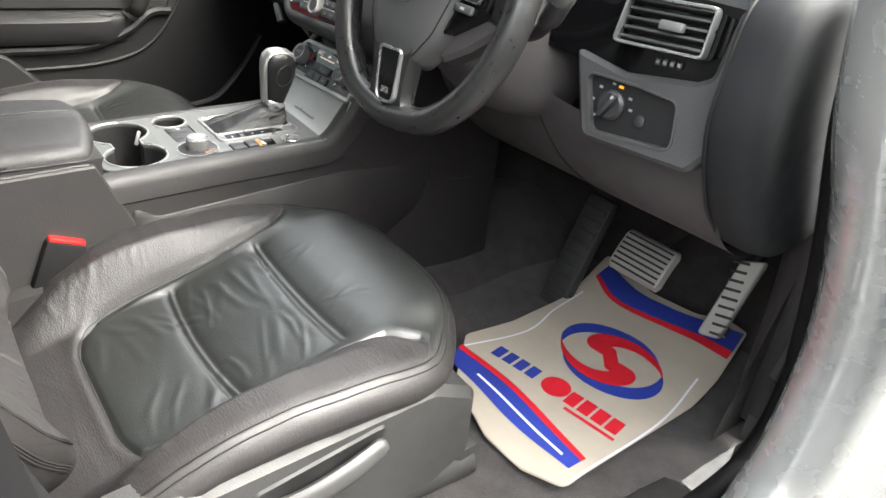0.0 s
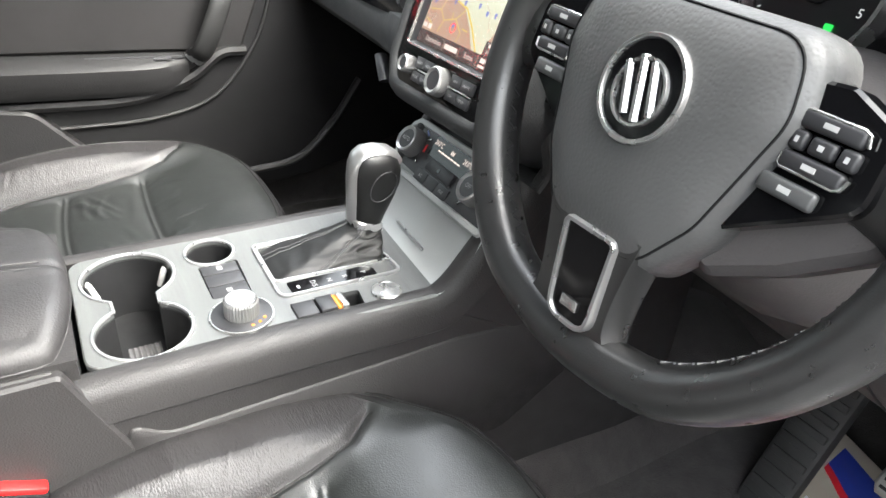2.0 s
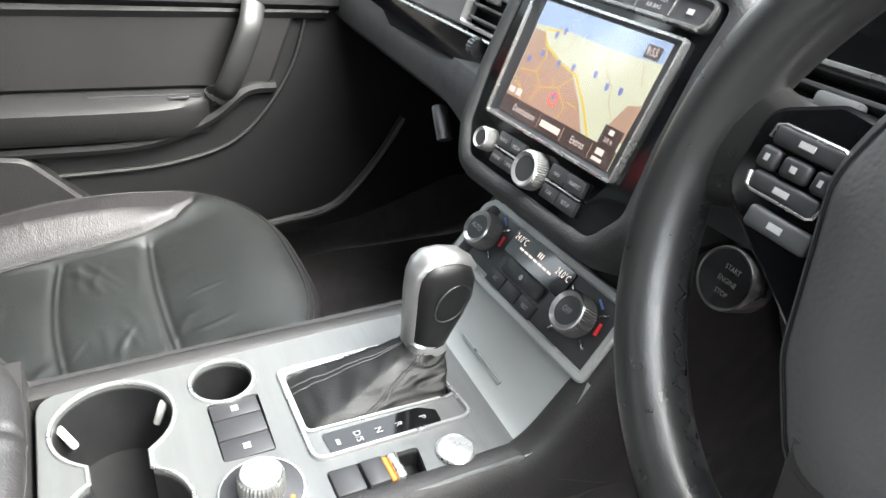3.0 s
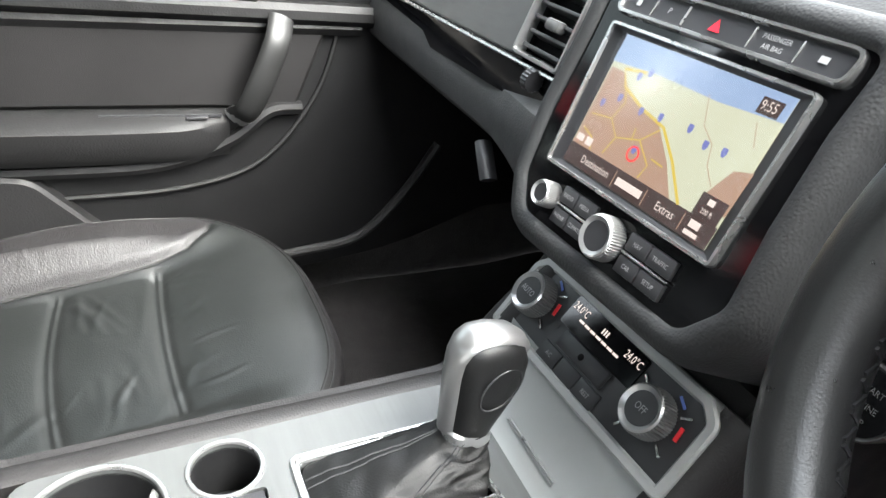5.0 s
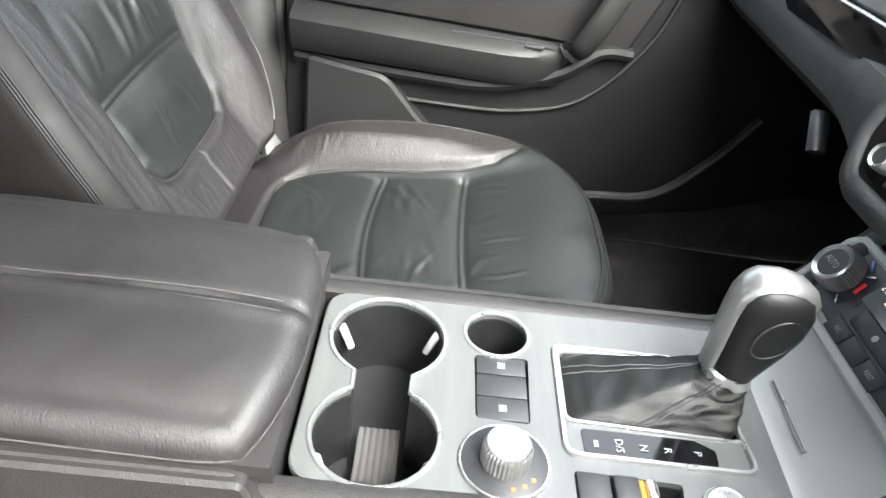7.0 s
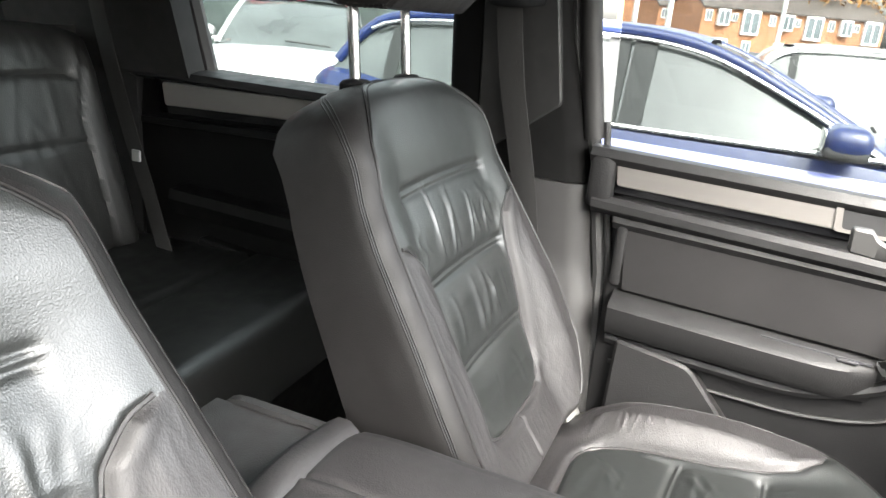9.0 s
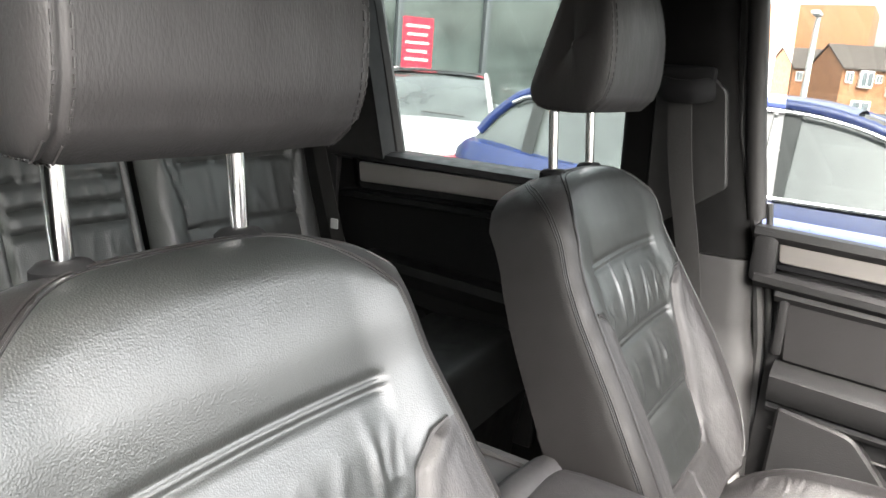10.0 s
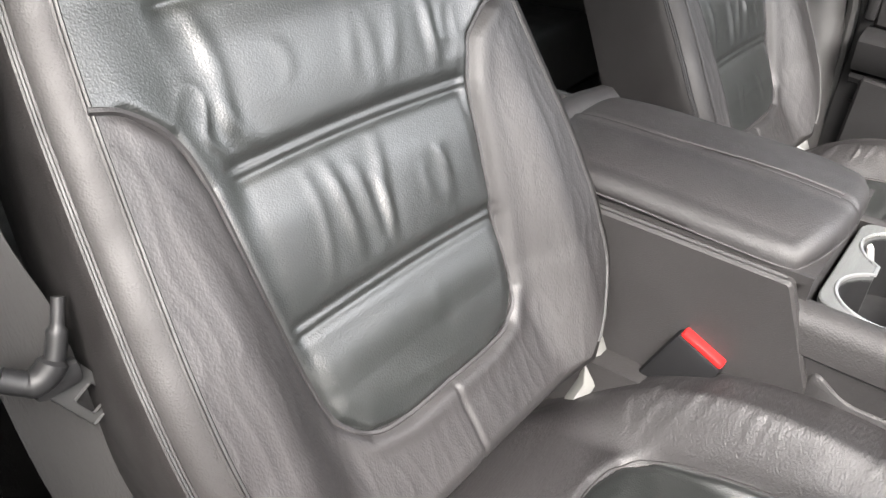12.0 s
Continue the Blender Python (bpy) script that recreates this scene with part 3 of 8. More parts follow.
bm = bmesh.new()
bar_y(bm, [(W2 - 0.03, 1.066), (W2 + 0.002, 1.064), (W2 + 0.004, 1.052), (W2 - 0.03, 1.044)], steps(-0.95, -0.24, 10), zoff=lambda y: 0.03 * (y + 0.9))
bar_y(bm, [(W2 - 0.03, 0.93), (W2 + 0.03, 0.925), (W2 + 0.036, 0.905), (W2 + 0.02, 0.87), (W2 - 0.03, 0.86)], steps(-0.85, -0.24, 10), zoff=lambda y: -0.03 * (y + 0.9))
part("armrest", bm, REARV, rdoor)
bm = bmesh.new()
plate(bm, fr((W2 - 0.012, 0, 0), (0, 1, 0), (0, 0, 1)), rpoly([(-0.80, 0.56), (-0.36, 0.56), (-0.36, 0.70), (-0.60, 0.80), (-0.80, 0.82)], [0.01, 0.01, 0.05, 0.06, 0.01]), top=0.02, low=-0.01, bev=0.004)
part("map_pocket", bm, VINYL, rdoor)
bm = bmesh.new()
flat_quad(bm, [(-0.82, -1.10, 1.16), (-0.82, -0.24, 1.15), (-0.69, -0.24, 1.58), (-0.66, -0.95, 1.58)], 0.004)
gl = part("pane", bm, TINTED, rdoor, "tinted rear side window glass")
gl.visible_shadow = False
bm = bmesh.new()  # window frame posts
tube(bm, [(-0.735, -0.83, 1.15), (-0.66, -0.88, 1.56)], 0.022, 8)
part("window_frame", bm, PLASTIC, rdoor)

# open driver's door, seen as an edge
ddoor = thing("door_driver", (1.25, 0.80, 0.4), "open silver driver's door with black lining", "car door")
hm = Matrix.Translation((1.02, 0.92, 0)) @ Matrix.Rotation(radians(64), 4, "Z")
bm = bmesh.new()
box(bm, (0.03, -0.55, 0.75), (0.06, 1.05, 0.80), 0.025, hm)
part("skin", bm, SILVER, ddoor)
bm = bmesh.new()
box(bm, (-0.035, -0.58, 0.75), (0.07, 0.95, 0.70), 0.02, hm)
box(bm, (-0.08, -0.55, 0.90), (0.06, 0.5, 0.05), 0.015, hm)
part("lining", bm, VINYL, ddoor)
bm = bmesh.new()
box(bm, (0.965, 0.80, 1.045), (0.05, 0.04, 0.045), 0.006)
tube(bm, [(0.93, 0.81, 1.045), (1.02, 0.90, 1.045)], 0.012, 8)
part("hinge", bm, mat("yellowed_hinge", (0.55, 0.45, 0.22), 0.4, 0.6), ddoor, "yellowed metal hinge")

# ---- seats ----
def smooth01(x):
    x = max(0.0, min(1.0, x))
    return x * x * (3 - 2 * x)


def bump(x, w):
    return math.exp(-(x / w) ** 2)


def folds(x, y, seed, sharp=3.0):
    v = 1 - abs(noise.noise(Vector((x, y, seed)))) * 2.2
    return max(0.0, v) ** sharp


def wrinkle_set(seed, spots):
    """Random creases: each spot gives (count, x0, x1, y0, y1, heading, spread, length, height, width)."""
    rnd = random.Random(seed)
    out = []
    for n, x0, x1, y0, y1, head, spread, ln, hgt, wid in spots:
        for _ in range(n):
            a = radians(head + rnd.uniform(-spread, spread))
            L = ln * rnd.uniform(0.55, 1.2)
            x, y = rnd.uniform(x0, x1), rnd.uniform(y0, y1)
            dx, dy = math.cos(a), math.sin(a)
            w = wid * rnd.uniform(0.7, 1.3)
            m = 4 * w + 0.01
            out.append((x, y, dx, dy, L, hgt * rnd.uniform(0.5, 1.2), w, rnd.uniform(-0.006, 0.006), min(x, x + dx * L) - m, max(x, x + dx * L) + m, min(y, y + dy * L) - m, max(y, y + dy * L) + m))
    return out


def wrinkle(x, y, creases):
    """Height of the creases at a point: a ridge with a hollow on each side, fading at both ends."""
    v = 0.0
    for x0, y0, dx, dy, L, a, w, bow, bx0, bx1, by0, by1 in creases:
        if bx0 < x < bx1 and by0 < y < by1:
            t = ((x - x0) * dx + (y - y0) * dy) / L
            if 0 < t < 1:
                k = math.sin(math.pi * t)
                q = (((x - x0) * dy - (y - y0) * dx + bow * k) / w) ** 2
                if q < 16:
                    v += a * k ** 0.7 * (math.exp(-q) - 0.5 * math.exp(-q / 4))
    return v


def seam_dist(x, y, line):
    """Signed distance to a sewn seam: below zero inside the sewn panel, which lies towards greater y."""
    best, inside_ = 1e9, True
    for (ax, ay), (bx, by) in zip(line, line[1:]):
        dx, dy = bx - ax, by - ay
        t = max(0.0, min(1.0, ((x - ax) * dx + (y - ay) * dy) / (dx * dx + dy * dy)))
        ex, ey = x - ax - dx * t, y - ay - dy * t
        d = ex * ex + ey * ey
        if d < best - 1e-12:
            best = d
            inside_ = dx * ey - dy * ex > 0
    return -math.sqrt(best) if inside_ else math.sqrt(best)


EDGE = [1 + k / 6 for k in range(1, 7)] + [2.35, 2.7, 3.0]
FULL = [-e for e in reversed(EDGE)] + steps(-1, 1, 250) + EDGE


def pad_grid(fn, region, names, mats, parent):
    """Splits one padded surface into its leather panels along the seams."""
    pts = [[fn(s, t) for s in FULL] for t in FULL]
    n = len(FULL)
    made = []
    for key, nm, m in zip(range(len(names)), names, mats):
        bm = bmesh.new()
        vs = {}
        for j in range(n - 1):
            for i in range(n - 1):
                if region((FULL[i] + FULL[i + 1]) / 2, (FULL[j] + FULL[j + 1]) / 2) != key:
                    continue
                q = []
                for a, b in ((i, j), (i + 1, j), (i + 1, j + 1), (i, j + 1)):
                    if (a, b) not in vs:
                        vs[(a, b)] = bm.verts.new(pts[b][a])
                    q.append(vs[(a, b)])
                bm.faces.new(q)
        if bm.faces:
            made.append(part(nm, bm, m, parent, "", 60))
        else:
            bm.free()
    return made


def front_seat(cx, outer, dy, dz, label, handle, hz=1.318):
    seat = thing("car_seat", (cx, 0.25 + dy, 0.46), label, "car seat", "front seats")
    sd = 11.0 if outer > 0 else 47.0

    # cushion
    c_line = [(0.0, 0.095), (0.09, 0.096), (0.128, 0.108), (0.146, 0.135), (0.152, 0.20), (0.153, 0.30), (0.158, 0.37), (0.170, 0.415), (0.200, 0.448), (0.30, 0.485)]

    c_creases = wrinkle_set(sd, [(9, -0.14, -0.10, 0.24, 0.36, 8, 26, 0.10, 0.0019, 0.0060), (9, 0.10, 0.14, 0.24, 0.36, 172, 26, 0.10, 0.0019, 0.0060), (7, -0.12, 0.12, 0.375, 0.39, 90, 30, 0.06, 0.0014, 0.0055), (6, -0.13, -0.08, 0.10, 0.21, 15, 30, 0.09, 0.0019, 0.0065), (6, 0.08, 0.13, 0.10, 0.21, 165, 30, 0.09, 0.0019, 0.0065)])
    b_creases = wrinkle_set(sd + 1, [(16, -0.17, -0.155, 0.08, 0.34, 175, 18, 0.035, 0.0014, 0.0038), (16, 0.155, 0.17, 0.08, 0.34, 5, 18, 0.035, 0.0014, 0.0038), (5, -0.19, -0.15, 0.06, 0.13, 130, 30, 0.05, 0.0018, 0.006), (5, 0.15, 0.19, 0.06, 0.13, 50, 30, 0.05, 0.0018, 0.006)])

    def c_seam(x, y):
        return seam_dist(abs(x), y, c_line)

    if outer > 0:
        c_base = [(-0.04, 0.606), (0.03, 0.622), (0.093, 0.638), (0.226, 0.666), (0.368, 0.710), (0.44, 0.728), (0.50, 0.734), (0.58, 0.726)]
        c_bolster = [(-0.04, -0.040), (0.028, 0.010), (0.087, 0.048), (0.168, 0.072), (0.244, 0.068), (0.30, 0.050), (0.355, 0.032), (0.436, 0.000), (0.50, -0.012), (0.58, -0.01)]
        ya, yb = 0.226, 0.368
    else:
        c_base = [(0.00, 0.672), (0.05, 0.680), (0.14, 0.688), (0.25, 0.698), (0.38, 0.714), (0.49, 0.736), (0.58, 0.730)]
        c_bolster = [(0.00, -0.060), (0.05, -0.010), (0.10, 0.026), (0.16, 0.048), (0.25, 0.050), (0.34, 0.040), (0.45, 0.010), (0.50, 0.000), (0.56, 0)]
        ya, yb = 0.242, 0.368

    def c_high(x, y):
        z = lerp(c_base, y) + smooth01((abs(x) - 0.134) / 0.060) * lerp(c_bolster, y)
        f = c_seam(x, y)
        inside = smooth01(-f / 0.016)
        for y0, y1 in ((0.095, ya), (ya, yb)):
            if y0 <= y < y1:
                z += 0.0035 * inside * math.sin(math.pi * (y - y0) / (y1 - y0)) ** 0.8
        if y >= yb:
            z += 0.0035 * inside * smooth01((y - yb) / 0.05)
        gate = smooth01((0.144 - abs(x)) / 0.018)
        for ys in (ya, yb):
            d = y - ys - 0.010 * (x / 0.13) ** 2 * (1 if ys < 0.3 else 0.5)
            z -= gate * (0.0066 * bump(d, 0.0074) + 0.0018 * bump(d, 0.02))
            z += gate * 0.0056 * bump(d, 0.0036)
        z -= (0.0062 * bump(f, 0.0042) - 0.0015 * bump(f - 0.011, 0.008)) * (1 - smooth01((abs(x) - 0.185) / 0.03))
        z += inside * wrinkle(x, y, c_creases)
        out = smooth01((f - 0.004) / 0.02)
        z += out * (1 - smooth01((y - 0.36) / 0.08)) * (0.0005 * folds(x * 8, y * 30, sd + 9, 3) + wrinkle(x, y, b_creases))
        z += 0.0016 * noise.noise(Vector((x * 9, y * 9, sd)))
        return z

    def c_pt(s, t):
        m = max(abs(s), abs(t), 1.0)
        a, b = s / m, t / m
        w = lerp([(-1, 0.185), (-0.4, 0.216), (0.3, 0.228), (0.8, 0.228), (1, 0.210)], b)
        x = w * a * (1 - 0.10 * max(0, b) ** 6)
        y = 0.010 - dy + 0.5 * (b + 1) * (0.520 + dy) - 0.055 * max(0, b) ** 2 * abs(a) ** 3.2
        e = m - 1
        ang = min(e, 1.0) * math.pi / 2
        r = 0.036
        o = Vector((abs(a) ** 6 * (1 if a > 0 else -1), abs(b) ** 6 * (1 if b > 0 else -1)))
        o = o.normalized() if o.length > 1e-6 else Vector((0, 0))
        z = c_high(x, y)
        x += o.x * r * math.sin(ang)
        y += o.y * r * math.sin(ang)
        z -= r * (1 - math.cos(ang))
        if e > 1:
            k = (e - 1) / 2.0
            z = z * (1 - k) + (0.672 if outer > 0 else 0.600) * k
            x -= o.x * 0.010 * k
            y -= o.y * 0.035 * k
        return Vector((cx + x, y + dy, z + dz))

    def c_reg(s, t):
        m = max(abs(s), abs(t), 1.0)
        p = c_pt(s / m, t / m)
        if m >= 1 and (abs(s) > 1.35 or abs(t) > 1.6):
            return 2
        if m > 1.3:
            return 1
        return 0 if c_seam(p.x - cx, p.y - dy) < 0 else 1

    pad_grid(c_pt, c_reg, ("cushion_insert", "cushion_bolster", "cushion_border"), (LEATHER_IN, LEATHER_C, LEATHER), seat)
    bm = bmesh.new()
    half = spline([(x, y, 0) for x, y in c_line[:-1]], 5)
    line = [Vector((-p.x, p.y, 0)) for p in reversed(half)] + half[1:]
    tube(bm, [Vector((cx + p.x, p.y + dy, c_high(p.x, p.y) + dz - 0.0002)) for p in line], 0.0018, 6)
    part("seam_piping", bm, LEATHER, seat)
    for k in (1.28, 1.46):
        bm = bmesh.new()
        line = [c_pt(-k, t) for t in steps(-k, k, 50)] + [c_pt(s, k) for s in steps(-k, k, 50)[1:-1]] + [c_pt(k, t) for t in steps(k, -k, 50)]
        tube(bm, line, 0.0010, 5)
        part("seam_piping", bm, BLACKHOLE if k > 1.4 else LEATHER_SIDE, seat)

    # backrest
    th = radians(24)
    M = Matrix(((1, 0, 0, cx), (0, -math.sin(th), math.cos(th), 0.042), (0, math.cos(th), math.sin(th), 0.748), (0, 0, 0, 1)))

    b_line = [(0.0, 0.046), (0.06, 0.047), (0.095, 0.056), (0.117, 0.082), (0.125, 0.13), (0.134, 0.22), (0.140, 0.28), (0.152, 0.318), (0.176, 0.340), (0.30, 0.365)]

    if outer > 0:
        spots = [(5, -0.02, 0.10, 0.175, 0.190, 92, 10, 0.085, 0.0034, 0.0065), (3, -0.11, -0.03, 0.18, 0.21, 85, 20, 0.06, 0.0020, 0.0070), (3, 0.095, 0.125, 0.295, 0.30, 80, 16, 0.10, 0.0042, 0.0080), (3, -0.12, -0.09, 0.30, 0.32, 105, 22, 0.075, 0.0032, 0.0075), (4, -0.06, 0.08, 0.30, 0.33, 90, 30, 0.06, 0.0014, 0.0075), (4, -0.10, 0.10, 0.06, 0.11, 60, 60, 0.06, 0.0008, 0.0070)]
    else:
        spots = [(7, -0.09, 0.11, 0.168, 0.185, 92, 10, 0.095, 0.0034, 0.0058), (8, -0.10, 0.11, 0.290, 0.305, 92, 14, 0.095, 0.0036, 0.0056), (4, -0.125, -0.09, 0.30, 0.33, 60, 25, 0.06, 0.0030, 0.0060), (4, -0.10, 0.10, 0.06, 0.09, 90, 25, 0.06, 0.0012, 0.0060)]
    r_creases = wrinkle_set(sd + 7, spots)

    def b_seam(x, h):
        return seam_dist(abs(x - (0.007 * smooth01(h / 0.2) if outer > 0 else 0.0)), h, b_line)

    def b_deep(x, h):
        d = smooth01((abs(x) - 0.118) / 0.066) * lerp([(-0.02, 0.024), (0.08, 0.042), (0.18, 0.038), (0.28, 0.025), (0.38, 0.012), (0.50, 0.004), (0.58, 0.0)], h)
        d += lerp([(-0.02, 0.020), (0.05, 0.006), (0.10, 0)], h)
        d += 0.006 * smooth01((h - 0.40) / 0.06) * (1 - smooth01((h - 0.46) / 0.10))
        f = b_seam(x, h)
        inside = smooth01(-f / 0.02) * (1 - smooth01((abs(x) - 0.105) / 0.045))
        gate = smooth01((0.134 + (0.012 if h > 0.36 else 0) - abs(x)) / 0.018)
        for hs, big in ((0.162, 1.0), (0.285, 1.0), (0.405, 0.9)):
            q = h - hs + 0.004 * (x / 0.13) ** 2
            d -= gate * big * (0.0074 * bump(q, 0.0076) + 0.003 * bump(q + 0.014, 0.018))
            d += gate * 0.0056 * bump(q, 0.0037)
        for h0, h1 in ((0.05, 0.162), (0.162, 0.285), (0.285, 0.405)):
            if h0 <= h < h1:
                d += 0.004 * inside * math.sin(math.pi * (h - h0) / (h1 - h0)) ** 0.8
        d += inside * wrinkle(x, h, r_creases)
        d -= (0.0062 * bump(f, 0.0042) - 0.002 * bump(f - 0.011, 0.008)) * (1 - smooth01((abs(x) - 0.170) / 0.03))
        d += 0.003 * bump(abs(x) - 0.13, 0.02) * bump(h - 0.32, 0.035) * folds(x * 30, h * 26, sd + 6, 2)
        if h < 0.06:
            d -= 0.0028 * bump(x, 0.003) * smooth01((0.055 - h) / 0.02)
        d += 0.0005 * folds(x * 70, h * 22, sd + 4, 2) * smooth01((f + 0.0) / 0.02)
        d += 0.0014 * noise.noise(Vector((x * 10, h * 10, sd + 8)))
        return d

    def b_pt(s, t):
        m = max(abs(s), abs(t), 1.0)
        a, b = s / m, t / m
        h = -0.02 + (b + 1) * 0.5 * (0.528 - (0.008 * a * a + 0.028 * a ** 4) * max(0, b) ** 2)
        w = lerp([(-0.02, 0.160), (0.025, 0.193), (0.07, 0.214), (0.16, 0.219), (0.28, 0.208), (0.40, 0.192), (0.50, 0.172), (0.55, 0.160)], h)
        x = w * a
        e = m - 1
        ang = min(e, 1.0) * math.pi / 2
        o = Vector((abs(a) ** 7 * (1 if a > 0 else -1), abs(b) ** 7 * (1 if b > 0 else -1)))
        o = o.normalized() if o.length > 1e-6 else Vector((0, 0))
        r = 0.030 + 0.028 * max(0.0, o.y) ** 2
        d = b_deep(x, h)
        x += o.x * r * math.sin(ang)
        h2 = h + o.y * r * math.sin(ang) * 0.8
        d -= r * (1 - math.cos(ang))
        if e > 1:
            k = (e - 1) / 2.0
            back = lerp([(0, -0.20), (0.3, -0.197), (0.46, -0.178), (0.53, -0.166)], h)
            d = d * (1 - k) + back * k
            x -= o.x * 0.006 * k * k
            h2 -= o.y * 0.02 * k * k
        return M @ Vector((x, h2, d))

    def b_border(ks, kt, s, t):
        """Over 1 outside the seam that runs down the sides at ks and over the top at kt."""
        return (abs(s) / ks) ** 8 + (max(0.0, t) / kt) ** 8

    def b_path(ks, kt):
        """The same seam as a line from foot to foot."""
        half = [(ks, t) for t in steps(-0.95 * ks, 0.0, 40)]
        half += [(ks * math.cos(q) ** 0.25, kt * math.sin(q) ** 0.25) for q in [(i / 60) ** 2.2 * math.pi / 2 for i in range(1, 61)] if math.cos(q) > 1e-9]
        return [b_pt(a, b) for a, b in half] + [b_pt(-a, b) for a, b in reversed(half)]

    def b_reg(s, t):
        m = max(abs(s), abs(t), 1.0)
        if b_border(1.07, 1.72, s, t) > 1:
            return 2
        p = M.inverted() @ b_pt(s / m, t / m)
        return 0 if b_seam(p.x, p.y) < 0 else 1

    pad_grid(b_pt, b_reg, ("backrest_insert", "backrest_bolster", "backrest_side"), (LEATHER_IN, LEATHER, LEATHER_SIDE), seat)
    bm = bmesh.new()
    half = spline([(x, y, 0) for x, y in b_line[:-1] + [(0.197, 0.347)]], 5)
    line = [Vector((-p.x, p.y, 0)) for p in reversed(half)] + half[1:]
    line = [p + Vector((0.007 * smooth01(p.y / 0.2) if outer > 0 else 0.0, 0, 0)) for p in line]
    tube(bm, [M @ Vector((p.x, p.y, b_deep(p.x, p.y) + 0.0004)) for p in line], 0.0026, 6)
    part("seam_piping", bm, LEATHER, seat)
    for ks, kt in ((1.085, 1.74), (1.60, 2.44), (1.71, 2.56)):
        bm = bmesh.new()
        tube(bm, b_path(ks, kt), 0.0012, 5)
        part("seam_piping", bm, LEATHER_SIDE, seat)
    for ks, kt in ((1.03, 1.66), (1.655, 2.50)):
        bm = bmesh.new()
        tube(bm, b_path(ks, kt), 0.0011, 5)
        part("seam_gap", bm, BLACKHOLE, seat)
    bm = bmesh.new()
    ring = [(M.inverted() @ b_pt(s, 2.98)) for s in steps(-1, 1, 20)] + [(M.inverted() @ b_pt(2.98, t)) for t in steps(1, -1, 24)] + [(M.inverted() @ b_pt(s, -2.98)) for s in steps(1, -1, 20)] + [(M.inverted() @ b_pt(-2.98, t)) for t in steps(-1, 1, 24)]
    vs = [bm.verts.new(M @ p) for p in ring]
    cv = bm.verts.new(M @ Vector((0, 0.27, -0.155)))
    for i in range(len(vs)):
        if (vs[i].co - vs[(i + 1) % len(vs)].co).length > 1e-6:
            bm.faces.new((vs[i], vs[(i + 1) % len(vs)], cv))
    part("back_shell", bm, PLASTIC, seat)

    # headrest on two posts
    post_dir = Vector((0, -0.10, 1)).normalized()
    for sx in (-1, 1):
        base = Vector((cx + sx * 0.0735, -0.226, 1.236))
        bm = bmesh.new()
        tube(bm, [base - post_dir * 0.03, base + post_dir * 0.12], 0.0074, 14)
        part("headrest_post", bm, POLISH, seat, "polished chrome headrest post")
        bm = bmesh.new()
        lathe(bm, fr(base - post_dir * 0.004, (1, 0, 0), (0, 1, 0.10)), [(0.004, 0.006), (0.0078, 0.0075), (0.016, 0.006), (0.0205, 0.002), (0.021, -0.006)], 24)
        part("post_collar", bm, SEALR, seat, "black plastic post collar")
    prof = spline([(-0.139, 0.012), (-0.131, 0.045), (-0.134, 0.11), (-0.152, 0.172), (-0.182, 0.198), (-0.208, 0.180), (-0.226, 0.12), (-0.250, 0.040), (-0.254, 0.012), (-0.240, -0.006), (-0.195, -0.009), (-0.150, -0.006)], 6)[:-1]
    cy, cz = -0.190, 0.085

    def head_ring(a, k, out=0.0):
        """A section of the headrest at a (-1 to 1 across), shrunk to k, its side bulged by out."""
        sgn = 1 if a > 0 else -1
        ring = []
        for py, pz in prof:
            taper = 1 - 0.08 * smooth01((-0.14 - py) / 0.11) - 0.05 * smooth01((pz - 0.10) / 0.10)
            ring.append(Vector((cx + 0.122 * a * taper + sgn * out, cy + (py - cy) * k - 0.006 * a * a, hz + cz + (pz - cz) * k)))
        return ring

    def head_k(a):
        return 1 - 0.045 * max(0.0, (abs(a) - 0.86) / 0.14) ** 2 - 0.022 * bump(abs(a) - 0.955, 0.012)

    ends = ((0.93, 0.0008), (0.88, 0.0030), (0.70, 0.0055), (0.40, 0.0065), (0.05, 0.0068))
    rings = [head_ring(-1, k, o) for k, o in reversed(ends)]
    rings += [head_ring(a, head_k(a)) for a in steps(-1, -0.86, 14) + steps(-0.86, 0.86, 24)[1:-1] + steps(0.86, 1, 14)]
    rings += [head_ring(1, k, o) for k, o in ends]
    bm = bmesh.new()
    loft(bm, rings)
    part("headrest", bm, LEATHER, seat, "black leather headrest with stitched side seams", 50)
    for q in (-1, 1):
        for a in (0.915, 0.990):
            ring = head_ring(q * a, head_k(a) + 0.004)
            line = spline([(p.x, p.y, p.z) for p in ring + ring[:1]], 3)
            bm = bmesh.new()
            for i in range(0, len(line) - 2, 3):
                tube(bm, line[i:i + 3], 0.0009, 5)
            part("seam_stitching", bm, LEATHER, seat)

    # base: frame, side valances, rails
    bm = bmesh.new()
    box(bm, (cx, 0.27 + dy, 0.56 + dz), (0.40, 0.40, 0.05), 0.01)
    for sx in (-1, 1):
        box(bm, (cx + sx * 0.19, 0.25 + dy, 0.478), (0.045, 0.62, 0.035), 0.006)
        box(bm, (cx + sx * 0.19, 0.40 + dy, 0.52), (0.03, 0.06, 0.08), 0.008)
        box(bm, (cx + sx * 0.19, 0.10 + dy, 0.52), (0.03, 0.06, 0.08), 0.008)
    part("seat_frame", bm, BLACKHOLE, seat)
    bm = bmesh.new()
    sxo = outer
    pr = rpoly([(-0.05, 0.50), (0.44, 0.50), (0.515, 0.54), (0.515, 0.650), (0.44, 0.690), (0.10, 0.682), (-0.05, 0.672)], [0.02, 0.04, 0.03, 0.03, 0.05, 0.05, 0.02])
